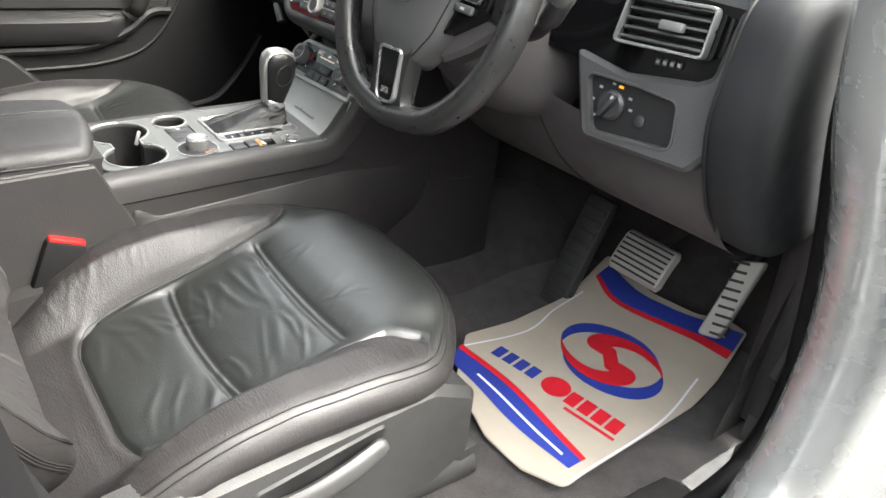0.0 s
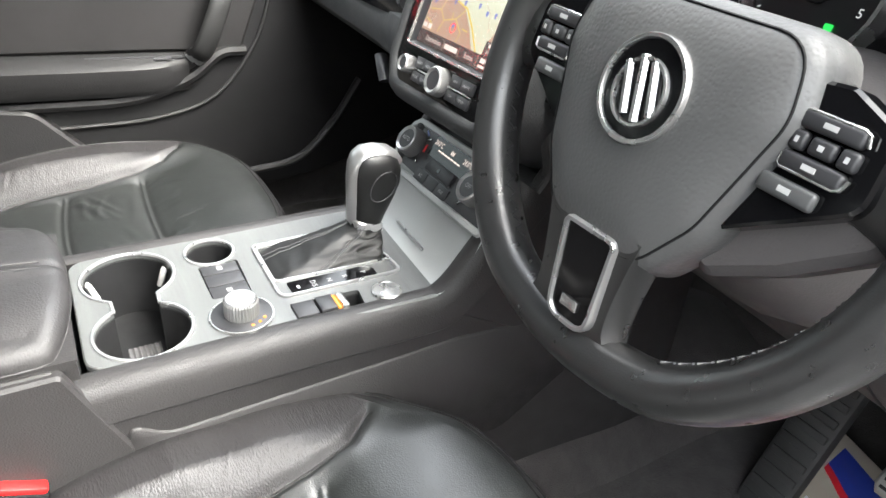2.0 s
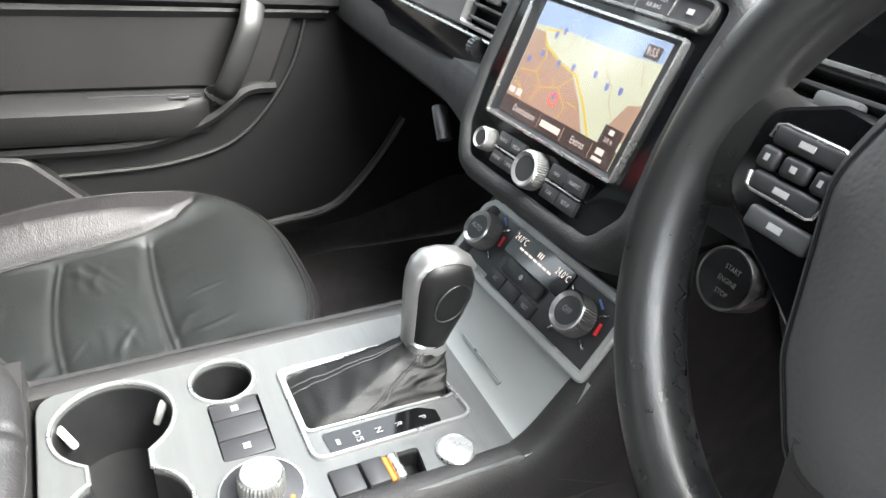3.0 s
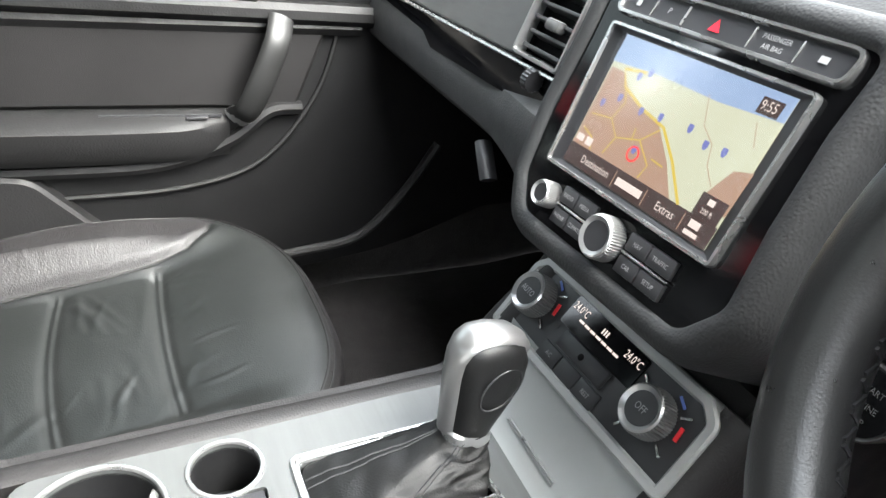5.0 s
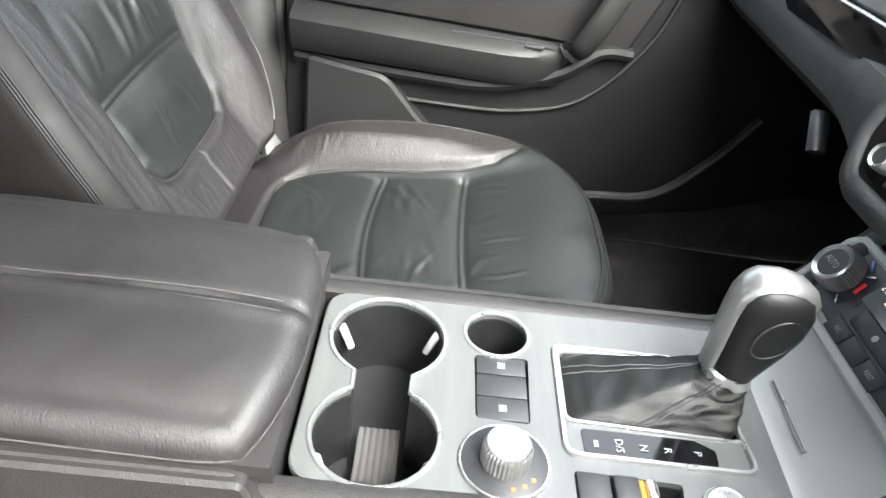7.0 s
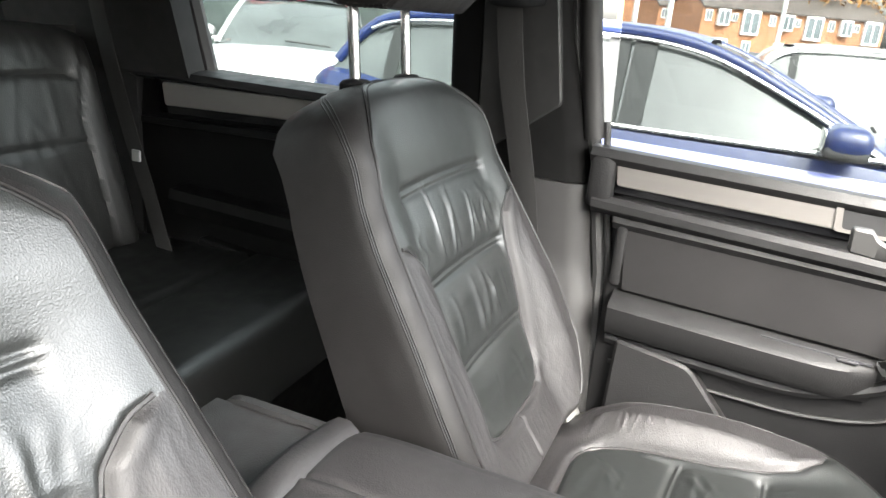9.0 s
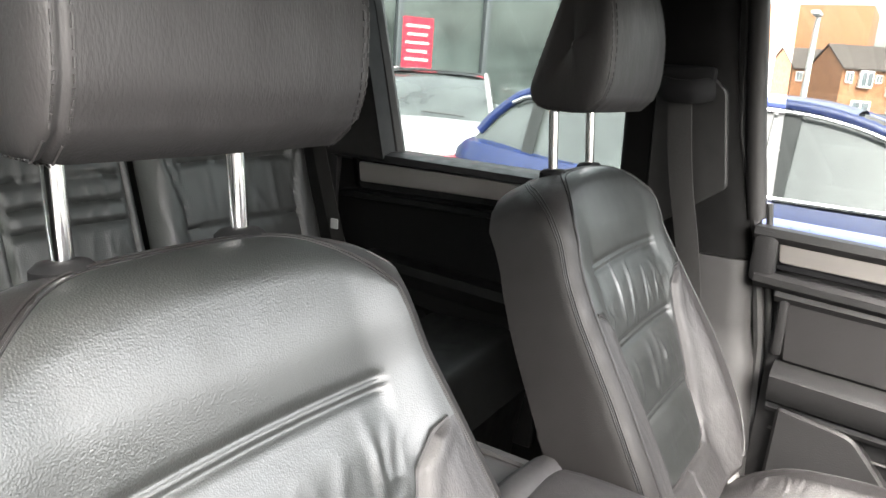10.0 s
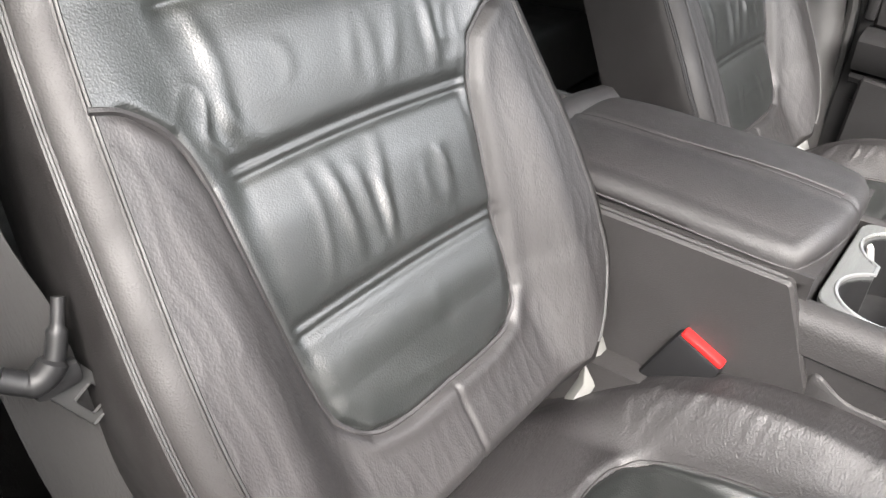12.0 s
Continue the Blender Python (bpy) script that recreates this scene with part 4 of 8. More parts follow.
    pr = [(p[0] + dy, p[1] + dz) for p in pr]
    plate(bm, fr((cx + sxo * 0.232, 0, 0), (0, sxo, 0), (0, 0, 1)), [(p[0] * sxo, p[1]) for p in pr], top=0.026, low=-0.03, bev=0.012)
    valance = part("side_valance", bm, mat("valance_plastic", (0.026, 0.0262, 0.0262), 0.55, spec=0.35, var=0.1, grain=0.0004, gscale=600, voro=True), seat, "hard dark grey plastic seat side cover")
    bm = bmesh.new()
    plate(bm, fr((cx - sxo * 0.232, 0, 0), (0, -sxo, 0), (0, 0, 1)), [(-p[0] * sxo, p[1]) for p in pr], top=0.012, low=-0.03, bev=0.008)
    part("side_valance", bm, PLASTIC, seat)
    # pale hinge cover at the foot of the backrest
    for sx in (-1, 1):
        bm = bmesh.new()
        tube(bm, [(cx + sx * 0.226, 0.045, 0.60), (cx + sx * 0.228, 0.066, 0.670), (cx + sx * 0.224, 0.055, 0.715)], [0.034, 0.034, 0.014], 10, flat=0.5)
        part("hinge_cover", bm, mat("pale_hinge_plastic", (0.13, 0.13, 0.125), 0.5), seat, "pale grey hinge cover")
    if handle:
        xo = cx + sxo * 0.258
        # flat plate, near-black in place of a shaded hollow
        bm = bmesh.new()
        plate(bm, fr((xo, dy, dz), (0, 1, 0), (0, 0, 1)), rpoly([(0.175, 0.600), (0.345, 0.632), (0.372, 0.672), (0.19, 0.650)], 0.015), top=0.003, low=-0.004, bev=0.003)
        part("lever_recess", bm, BLACKHOLE, valance)
        bm = bmesh.new()
        tube(bm, spline([(xo + 0.004, 0.195 + dy, 0.614 + dz), (xo + 0.018, 0.245 + dy, 0.627 + dz), (xo + 0.022, 0.30 + dy, 0.642 + dz), (xo + 0.018, 0.352 + dy, 0.656 + dz)]), [0.012] * 4 + [0.017] * 16 + [0.016] * 4 + [0.011], 12, flat=0.6, up=(1, 0, 0))
        part("height_lever", bm, mat("satin_lever", (0.032, 0.032, 0.032), 0.45), valance, "satin grey height lever")
        bm = bmesh.new()
        tube(bm, [(cx + 0.19, 0.40, 0.475), (cx + 0.20, 0.53, 0.48), (cx + 0.21, 0.60, 0.485)], [0.028, 0.030, 0.026], 12)
        box(bm, (cx + 0.20, 0.585, 0.50), (0.05, 0.05, 0.04), 0.012)
        part("slide_rail", bm, RUBBER, seat)
        bm = bmesh.new()  # airbag tag sewn into the outer seam
        tg = fr((0.596, -0.155, 1.172), (0.03, 0.25, -1), (-0.93, 0.36, 0))
        plate(bm, tg, rrect(-0.021, -0.005, 0.021, 0.005, 0.002), top=0.001, low=-0.001)
        tag = part("airbag_tag", bm, mat("tag_cloth", (0.05, 0.05, 0.05), 0.7), seat, "pale woven cloth tag")
        letters("AIRBAG", tg @ Matrix.Translation((0, 0, 0.0014)), 0.0085, WHITEINK, tag)
    return seat


front_seat(0.38, 1, 0.042, 0.022, "black leather driver's seat with pleated panels and chrome headrest posts", True)
front_seat(-0.38, -1, 0.0, 0.0, "black leather passenger seat with creased cushion and chrome headrest posts", False, 1.336)


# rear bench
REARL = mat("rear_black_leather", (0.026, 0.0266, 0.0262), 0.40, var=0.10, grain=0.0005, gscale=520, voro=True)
bench = thing("rear_bench", (0, -0.85, 0.46), "black leather rear bench seat with three backrests", "rear seat")
bm = bmesh.new()
def rc(u, v):
    x = 0.66 * u
    y = -0.98 + 0.61 * v
    z = 0.775 + 0.03 * v - 0.10 * smooth01((v - 0.86) / 0.14) ** 2 + 0.02 * abs(u) ** 2
    z -= 0.010 * bump(abs(x) - 0.14, 0.008) + 0.007 * bump(v - 0.52, 0.012)
    z += 0.003 * noise.noise(Vector((x * 9, y * 9, 4)))
    return Vector((x, y, z))
sheet(bm, rc, steps(-1, 1, 90), steps(-0.1, 1, 46))
loft(bm, [[Vector((-0.66, -0.385, 0.70)), Vector((0.66, -0.385, 0.70)), Vector((0.66, -0.42, 0.46)), Vector((-0.66, -0.42, 0.46))], [Vector((-0.66, -0.95, 0.70)), Vector((0.66, -0.95, 0.70)), Vector((0.66, -0.95, 0.46)), Vector((-0.66, -0.95, 0.46))]])
# darker copy of the backrest leather: the cushion's shade is in its colour
part("bench_cushion", bm, mat("shaded_rear_leather", (0.008, 0.0082, 0.0081), 0.40, spec=0.7, var=0.10, grain=0.0004, gscale=600, voro=True), bench, "", 60)
for x0, x1 in ((-0.64, -0.165), (-0.16, 0.15), (0.155, 0.64)):
    bm = bmesh.new()
    xc, hw = (x0 + x1) / 2, (x1 - x0) / 2
    def rb(u, v):
        x = xc + hw * u
        top = 0.47 - 0.03 * abs(u) ** 5
        h = top * v
        d = 0.05 * (1 - abs(u) ** 10) * (1 - abs(2 * v - 1) ** 14)
        if hw > 0.2:
            d += 0.02 * smooth01((abs(u) - 0.6) / 0.3)
            g = smooth01((0.72 - abs(u)) / 0.05)
            d -= 0.007 * g * bump(h - 0.375, 0.006) + 0.007 * g * bump(h - 0.24, 0.006)
            d -= 0.006 * bump(abs(u) - 0.66 - 0.5 * max(0, v - 0.6), 0.02)
        else:
            g = smooth01((0.75 - abs(u)) / 0.05)
            d -= 0.008 * g * (bump(h - 0.365, 0.005) + bump(h - 0.28, 0.005) + bump(h - 0.32, 0.004)) + 0.008 * bump(abs(u) - 0.76, 0.03)
        d += 0.003 * folds(x * 30, h * 8, 21, 2) * (0.5 + 0.5 * smooth01(v))
        return Vector((x, -1.03 - 0.30 * (h - 0.36) + d - 0.05, 0.77 + h))
    sheet(bm, rb, steps(-1, 1, 60), steps(0, 1, 60))
    loft(bm, [[Vector((x0, -1.03, 0.78)), Vector((x1, -1.03, 0.78)), Vector((x1, -1.14, 0.78)), Vector((x0, -1.14, 0.78))], [Vector((x0, -1.105, 1.235)), Vector((x1, -1.105, 1.235)), Vector((x1, -1.18, 1.225)), Vector((x0, -1.18, 1.225))]])
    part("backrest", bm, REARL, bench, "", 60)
for hx in (-0.41, 0.0, 0.41):
    bm = bmesh.new()
    rings = []
    for a in steps(-1, 1, 16):
        k = 0.62 + 0.38 * (1 - abs(a) ** 6) ** 0.5
        rings.append([Vector((hx + 0.125 * a, -1.14 + 0.045 * k * math.cos(q), 1.345 + 0.075 * k * math.sin(q))) for q in steps(0, 2 * math.pi, 18)[:-1]])
    loft(bm, rings)
    part("headrest", bm, REARL, bench, "", 60)
    for sx in (-0.05, 0.05):
        bm = bmesh.new()
        tube(bm, [(hx + sx, -1.14, 1.22), (hx + sx, -1.14, 1.30)], 0.006, 10)
        part("headrest_post", bm, POLISH, bench, "chrome headrest post")


# seat belts
def webbing(bm, pts, w, side):
    """A flat strap along points, its width along side."""
    s = Vector(side).normalized() * w / 2
    n = []
    pts = [Vector(p) for p in pts]
    rings = []
    for i, p in enumerate(pts):
        d = (pts[min(i + 1, len(pts) - 1)] - pts[max(i - 1, 0)]).normalized()
        nn = d.cross(s).normalized() * 0.0008
        rings.append([p - s + nn, p - s * 0.4 + nn * 2.2, p + s * 0.4 + nn * 2.2, p + s + nn, p + s - nn, p - s - nn])
    return loft(bm, rings)


pbelt = thing("seat_belt", (-0.64, -0.14, 1.0), "black seat belt hanging from the far pillar", "seat belt", "seat belts")
bm = bmesh.new()
webbing(bm, spline([(-0.614, -0.135, 1.352), (-0.630, -0.118, 1.22), (-0.645, -0.078, 1.03), (-0.645, -0.045, 0.80), (-0.645, -0.03, 0.52)]), 0.045, (0.15, 1, 0))
part("webbing", bm, BELT, pbelt)
bm = bmesh.new()
tube(bm, spline([(-0.622, -0.172, 1.372), (-0.600, -0.150, 1.366), (-0.598, -0.110, 1.366), (-0.622, -0.085, 1.372)]), 0.014, 10, flat=1.5)
box(bm, (-0.622, -0.13, 1.395), (0.02, 0.10, 0.03), 0.008)
part("belt_guide", bm, SEALR, pbelt, "black plastic belt guide loop")
bm = bmesh.new()
plate(bm, fr((-0.803, 0, 0), (0, 1, 0.0), (0.118, 0, 1)), rpoly([(-0.185, 1.10), (-0.040, 1.21), (-0.062, 1.38), (-0.082, 1.40), (-0.185, 1.40)], [0.01, 0.015, 0.02, 0.02, 0.01]), top=0.006, low=-0.01, bev=0.003)
part("adjuster_cover", bm, mat("adjuster_plastic", (0.007, 0.0068, 0.0068), 0.6), pbelt)

dbelt = thing("seat_belt", (0.68, -0.1, 0.9), "black driver's seat belt with metal latch tongue", "seat belt", "seat belts")
bm = bmesh.new()
webbing(bm, spline([(0.614, -0.125, 1.50), (0.621, -0.120, 1.33), (0.645, -0.115, 1.20), (0.664, -0.105, 1.04), (0.652, -0.096, 0.95), (0.648, -0.090, 0.84), (0.640, -0.07, 0.70), (0.64, -0.04, 0.52)]), 0.046, (1, -0.35, 0.1))
part("webbing", bm, BELT, dbelt)
bm = bmesh.new()
tube(bm, spline([(0.630, -0.078, 0.972), (0.638, -0.072, 0.955), (0.647, -0.068, 0.938), (0.660, -0.069, 0.930), (0.674, -0.076, 0.938)]), [0.004] * 8 + [0.006] * 8 + [0.009] * 10 + [0.0075] * 7, 12)
box(bm, (0.648, -0.070, 0.924), (0.030, 0.012, 0.018), 0.005)
part("tongue_grip", bm, mat("dark_grip", (0.010, 0.010, 0.0105), 0.5, spec=0.3), dbelt, "dark plastic tongue grip")
bm = bmesh.new()
tg = fr((0.640, -0.070, 0.912), (-0.45, 0, -0.9), (0.9, 0.1, -0.45))
plate(bm, tg, rrect(-0.012, -0.013, 0.034, 0.013, 0.003), [rrect(0.008, -0.007, 0.027, 0.007, 0.002)], top=0.0012, low=-0.0012)
part("latch_tongue", bm, mat("dull_steel", (0.07, 0.07, 0.07), 0.45, 0.6), dbelt, "chromed latch tongue")
rbelt = thing("seat_belt", (-0.60, -0.93, 0.9), "black rear seat belt with pale label", "seat belt", "seat belts")
bm = bmesh.new()
webbing(bm, spline([(-0.600, -1.03, 1.50), (-0.612, -1.00, 1.25), (-0.620, -0.95, 1.05), (-0.622, -0.90, 0.90), (-0.60, -0.84, 0.79)]), 0.046, (0.1, 1, 0.2))
part("webbing", bm, BELT, rbelt)
bm = bmesh.new()
box(bm, (-0.616, -0.925, 0.985), (0.006, 0.022, 0.025), 0.002)
part("belt_label", bm, WHITEINK, rbelt)

buckle = thing("belt_buckle", (0.148, 0.15, 0.68), "black seat belt buckle with red release button", "belt buckle")
bm = bmesh.new()
bmx = fr((0.148, 0.170, 0.762), (0, 0.92, -0.40), (0, 0.42, 1))
box(bm, (0, -0.047, 0), (0.056, 0.092, 0.028), 0.006, bmx)
part("housing", bm, SEALR, buckle)
bm = bmesh.new()
box(bm, (0, 0.0, 0), (0.050, 0.008, 0.021), 0.003, bmx)
part("release_button", bm, REDPL, buckle, "bright red release button")

# ---- centre console ----
console = thing("centre_console", (0.01, 0.3, 0.46), "black plastic centre console with brushed aluminium top plate", "centre console")
CX = 0.020
PZ = 0.836
bm = bmesh.new()
side = rpoly([(-0.30, 0.44), (1.0, 0.44), (1.0, 0.97), (0.72, 0.975), (0.690, 0.930), (0.648, 0.885), (0.603, 0.828), (0.235, 0.828), (0.220, 0.868), (-0.28, 0.868)], [0.01, 0.01, 0.01, 0.02, 0.05, 0.03, 0.03, 0.01, 0.01, 0.04])
for xa, xb in ((-0.118, -0.100), (CX + 0.104, CX + 0.122)):
    loft(bm, [[Vector((x, p[0], p[1] - (k if p[1] > 0.6 else 0))) for p in side] for x, k in ((xa, 0.004), (xa + 0.003, 0), (xb - 0.003, 0), (xb, 0.004))])
core = [(-0.30, 0.44), (1.0, 0.44), (1.0, 0.95), (0.72, 0.955), (0.650, 0.880), (0.612, 0.830), (0.610, 0.745), (0.240, 0.745), (0.238, 0.862), (-0.28, 0.862)]
loft(bm, [[Vector((x, p[0], p[1])) for p in core] for x in (-0.101, CX + 0.105)])
part("body", bm, PLASTIC, console, "", 30)
for sx in (-1, 1):  # shoulder moulding along the top edge, rising with the ramp
    bm = bmesh.new()
    path = spline([(0.225, 0.829), (0.40, 0.830), (0.56, 0.829), (0.605, 0.836), (0.650, 0.888), (0.700, 0.950)], 8)
    rings = []
    for i, p in enumerate(path):
        d = (path[min(i + 1, len(path) - 1)] - path[max(i - 1, 0)]).normalized()
        n = Vector((-d.y, d.x))
        prof = [(0.092, 0.010), (0.096, 0.0125), (0.106, 0.012), (0.116, 0.006), (0.121, -0.006), (0.1225, -0.030), (0.119, -0.034), (0.10, -0.034)]
        rings.append([Vector((CX + sx * (a + 0.004), p.x + n.x * b, p.y + n.y * b)) for a, b in prof])
    loft(bm, rings)
    part("shoulder_moulding", bm, PLASTIC, console)
bm = bmesh.new()  # swooping lower side panel towards the driver
prof = rpoly([(0.26, 0.60), (0.70, 0.60), (0.80, 0.67), (0.835, 0.76), (0.62, 0.778), (0.30, 0.765), (0.265, 0.79)], [0.01, 0.05, 0.05, 0.02, 0.1, 0.04, 0.01])
plate(bm, fr((CX + 0.122, 0, 0), (0, 1, 0), (0, 0, 1)), prof, top=0.003, low=-0.004, bev=0.0025)
part("side_panel", bm, PLASTIC, console, "", 60)
bm = bmesh.new()  # panel beside the armrest
prof = rpoly([(-0.28, 0.50), (0.30, 0.50), (0.268, 0.765), (0.225, 0.866), (-0.28, 0.866)], 0.008)
plate(bm, fr((CX + 0.122, 0, 0), (0, 1, 0), (0, 0, 1)), prof, top=0.005, low=-0.006, bev=0.003)
part("bin_side", bm, PLASTIC, console)

pm = fr((0, 0, PZ), (1, 0, 0), (0, 1, 0))
def cup_outline(grow=0.0):
    c1, c2, r1, r2 = Vector((-0.026, 0.299)), Vector((0.074, 0.299)), 0.0455 + grow, 0.0445 + grow
    out = []
    for i in range(33):
        a = radians(30) + radians(300) * i / 32
        out.append(c1 + Vector((math.cos(a), math.sin(a))) * r1)
    for i in range(33):
        a = radians(210) + radians(300) * i / 32
        out.append(c2 + Vector((math.cos(a), math.sin(a))) * r2)
    return out
cup = cup_outline()
small = circle(-0.043, 0.389, 0.0255)
gear_in = rpoly([(-0.030, 0.440), (0.044, 0.440), (0.049, 0.574), (-0.030, 0.560)], 0.010)
btn_hole = rpoly([(-0.016, 0.370), (-0.017, 0.414), (0.052, 0.412), (0.050, 0.371)], 0.004)
disp_hole = rpoly([(0.051, 0.449), (0.073, 0.450), (0.075, 0.548), (0.060, 0.549), (0.052, 0.535)], 0.004)
epb_hole = rpoly([(0.089, 0.440), (0.092, 0.517), (0.121, 0.513), (0.119, 0.440)], 0.004)
bm = bmesh.new()
outer = rpoly([(-0.077, 0.243), (0.113, 0.243), (0.127, 0.30), (0.136, 0.60), (-0.084, 0.612)], [0.022, 0.022, 0.05, 0.004, 0.004])
plate(bm, pm, outer, [cup, small, gear_in, btn_hole, disp_hole, epb_hole], top=0.004, low=-0.003, bev=0.0012)
top_plate = part("top_plate", bm, BRUSHED, console, "brushed aluminium top plate", 30)
bm = bmesh.new()  # ramp up to the climate panel, gently hollow
def ramp(u, v):
    y = 0.594 + 0.052 * v
    z = PZ + 0.0045 + 0.060 * v ** 1.5
    return Vector((-0.088 + 0.224 * u, y - 0.012 * (u - 1) * 0 + 0.006 * (1 - u) * (1 - v), z))
sheet(bm, ramp, steps(0, 1, 12), steps(0, 1, 12))
# paler than the top plate: the light this slope lacks is in its colour
part("ramp_plate", bm, mat("lightened_satin_aluminium", (0.30, 0.308, 0.304), 0.42, 0.35, var=0.06, scale=6), console, "satin aluminium ramp plate, lightened to look lit")
bm = bmesh.new()
for x0, x1, v in ((-0.010, 0.062, 0.30), (-0.010, 0.062, 0.33)):
    p0, p1 = ramp((x0 + 0.088) / 0.224, v), ramp((x1 + 0.088) / 0.224, v)
    tube(bm, [p0 + Vector((0, -0.001, 0.0008)), p1 + Vector((0, -0.001, 0.0008))], 0.0010, 5)
part("lid_line", bm, DKCHROME, console)
# walls and floors of the wells, their inner shade painted near-black
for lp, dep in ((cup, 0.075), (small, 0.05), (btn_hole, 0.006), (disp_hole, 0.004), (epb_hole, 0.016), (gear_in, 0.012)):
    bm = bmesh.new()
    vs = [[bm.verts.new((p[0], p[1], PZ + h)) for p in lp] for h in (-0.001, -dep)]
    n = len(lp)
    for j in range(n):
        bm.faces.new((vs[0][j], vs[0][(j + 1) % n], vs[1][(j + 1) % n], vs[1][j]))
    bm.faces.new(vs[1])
    part("well", bm, BLACKHOLE, console, "well with its shade painted near-black")
bm = bmesh.new()
rim(bm, fr((0, 0, PZ + 0.003), (1, 0, 0), (0, 1, 0)), cup_outline(0.0035), 0.0038, 0.0028)
part("cup_rim", bm, DKCHROME, console)
bm = bmesh.new()
rim(bm, fr((0, 0, PZ + 0.003), (1, 0, 0), (0, 1, 0)), circle(-0.043, 0.389, 0.029), 0.0038, 0.0028)
part("cup_rim", bm, DKCHROME, console)
for x, y, rz in ((-0.045, 0.262, 25), (-0.048, 0.336, -25), (0.094, 0.262, -25), (0.092, 0.337, 25)):
    bm = bmesh.new()
    box(bm, (0, 0, 0), (0.011, 0.007, 0.026), 0.0025, pose(x, y, PZ - 0.018, 18 if y < 0.3 else -18, 0, rz))
    part("cup_clip", bm, mat("clip_grey", (0.40, 0.40, 0.39), 0.35), console, "pale grey spring clip")
bm = bmesh.new()
sheet(bm, lambda u, v: Vector((0.018 + 0.088 * v, 0.283 + 0.034 * u, PZ - 0.066 + 0.008 * (1 - v) + 0.0006 * math.sin(u * 40))), steps(0, 1, 40), steps(0, 1, 10))
part("cup_liner", bm, mat("ribbed_rubber", (0.05, 0.048, 0.048), 0.6), console, "ribbed grey rubber liner")

# drive buttons
for i, (a, b) in enumerate(((-0.0145, 0.0040), (0.0048, 0.0275), (0.0283, 0.0505))):
    bm = bmesh.new()
    box(bm, ((a + b) / 2, 0.3915, PZ + 0.001), (b - a, 0.040, 0.007), 0.0015)
    key = part("drive_button", bm, BUTTON, console)
    if i != 1:
        bm = bmesh.new()
        for k in range(3):
            box(bm, ((a + b) / 2 + (k - 1) * 0.0024, 0.3915, PZ + 0.0048), (0.0012, 0.006, 0.0004), 0)
        part("button_symbol", bm, WHITEINK, key)
# rotary dial
dm = fr((0.089, 0.391, PZ + 0.004), (1, 0, 0), (0, 1, 0))
bm = bmesh.new()
lathe(bm, dm, [(0.0, 0.0), (0.030, 0.0), (0.0315, 0.002), (0.0295, 0.0032), (0.0, 0.0036)], 40)
part("dial_base", bm, BUTTON, console)
bm = bmesh.new()
rim(bm, fr((0.089, 0.391, PZ + 0.004), (1, 0, 0), (0, 1, 0)), circle(0, 0, 0.0325, 40), 0.0022, 0.003)
part("dial_ring", bm, CHROME, console)
bm = bmesh.new()
lathe(bm, dm, [(0.0175, 0.003), (0.0178, 0.006), (0.0175, 0.019), (0.0160, 0.0215)], 72, ribs=1, depth=0.0009)
dial = part("rotary_dial", bm, KNURL, console, "knurled satin chrome dial", 25)
bm = bmesh.new()
lathe(bm, dm, [(0.0158, 0.0212), (0.0150, 0.0226), (0.0, 0.0222)], 36)
box(bm, (0.002, 0.008, 0.0228), (0.0022, 0.010, 0.0006), 0, dm)
part("dial_cap", bm, mat("dial_face", (0.33, 0.33, 0.33), 0.3, 0.8), dial)
bm = bmesh.new()
for k in range(3):
    box(bm, (0.024 * math.cos(a := 0.9 - 0.35 * k), 0.0245 * math.sin(a), 0.0037), (0.003, 0.003, 0.0006), 0, dm)
part("dial_mark", bm, AMBER, console, "small amber lit symbol")
# parking brake switch
bm = bmesh.new()
box(bm, (0.1035, 0.453, PZ + 0.002), (0.026, 0.024, 0.008), 0.002)
box(bm, (0.1045, 0.4755, PZ + 0.003), (0.026, 0.0185, 0.010), 0.002)
epb = part("brake_switch", bm, BUTTON, console)
bm = bmesh.new()
box(bm, (0.1055, 0.4865, PZ + 0.0055), (0.024, 0.0036, 0.003), 0.001)
part("lamp", bm, AMBER, epb, "amber indicator lamp")
bm = bmesh.new()
box(bm, (0.1055, 0.493, PZ + 0.004), (0.026, 0.0085, 0.009), 0.002)
part("pull_edge", bm, CHROME, epb)
# start button
bm = bmesh.new()
sm = fr((0.108, 0.544, PZ + 0.004), (1, 0, 0), (0, 1, 0))
lathe(bm, sm, [(0.0162, 0.0), (0.0166, 0.0022), (0.0155, 0.003), (0.0145, 0.0018), (0.0138, 0.0030), (0.0, 0.0036)], 36)
part("start_button", bm, CHROME, console, "round satin start button")

# gear selector
gear = thing("gear_selector", (0.0, 0.52, PZ), "automatic gear selector with leather gaiter and chrome-topped knob", "gear lever")
bm = bmesh.new()
rim(bm, fr((0, 0, PZ + 0.003), (1, 0, 0), (0, 1, 0)), rpoly([(-0.037, 0.434), (0.078, 0.434), (0.080, 0.579), (-0.037, 0.566)], [0.010, 0.014, 0.014, 0.010]), 0.0042, 0.0042)
rim(bm, fr((0, 0, PZ + 0.003), (1, 0, 0), (0, 1, 0)), rpoly([(-0.033, 0.437), (0.046, 0.437), (0.051, 0.577), (-0.033, 0.563)], 0.010), 0.0035, 0.0030)
part("bezel", bm, DKCHROME, gear, "satin chrome bezel")
bm = bmesh.new()
plate(bm, fr((0, 0, PZ + 0.004), (1, 0, 0), (0, 1, 0)), disp_hole, top=0.001, low=-0.004)
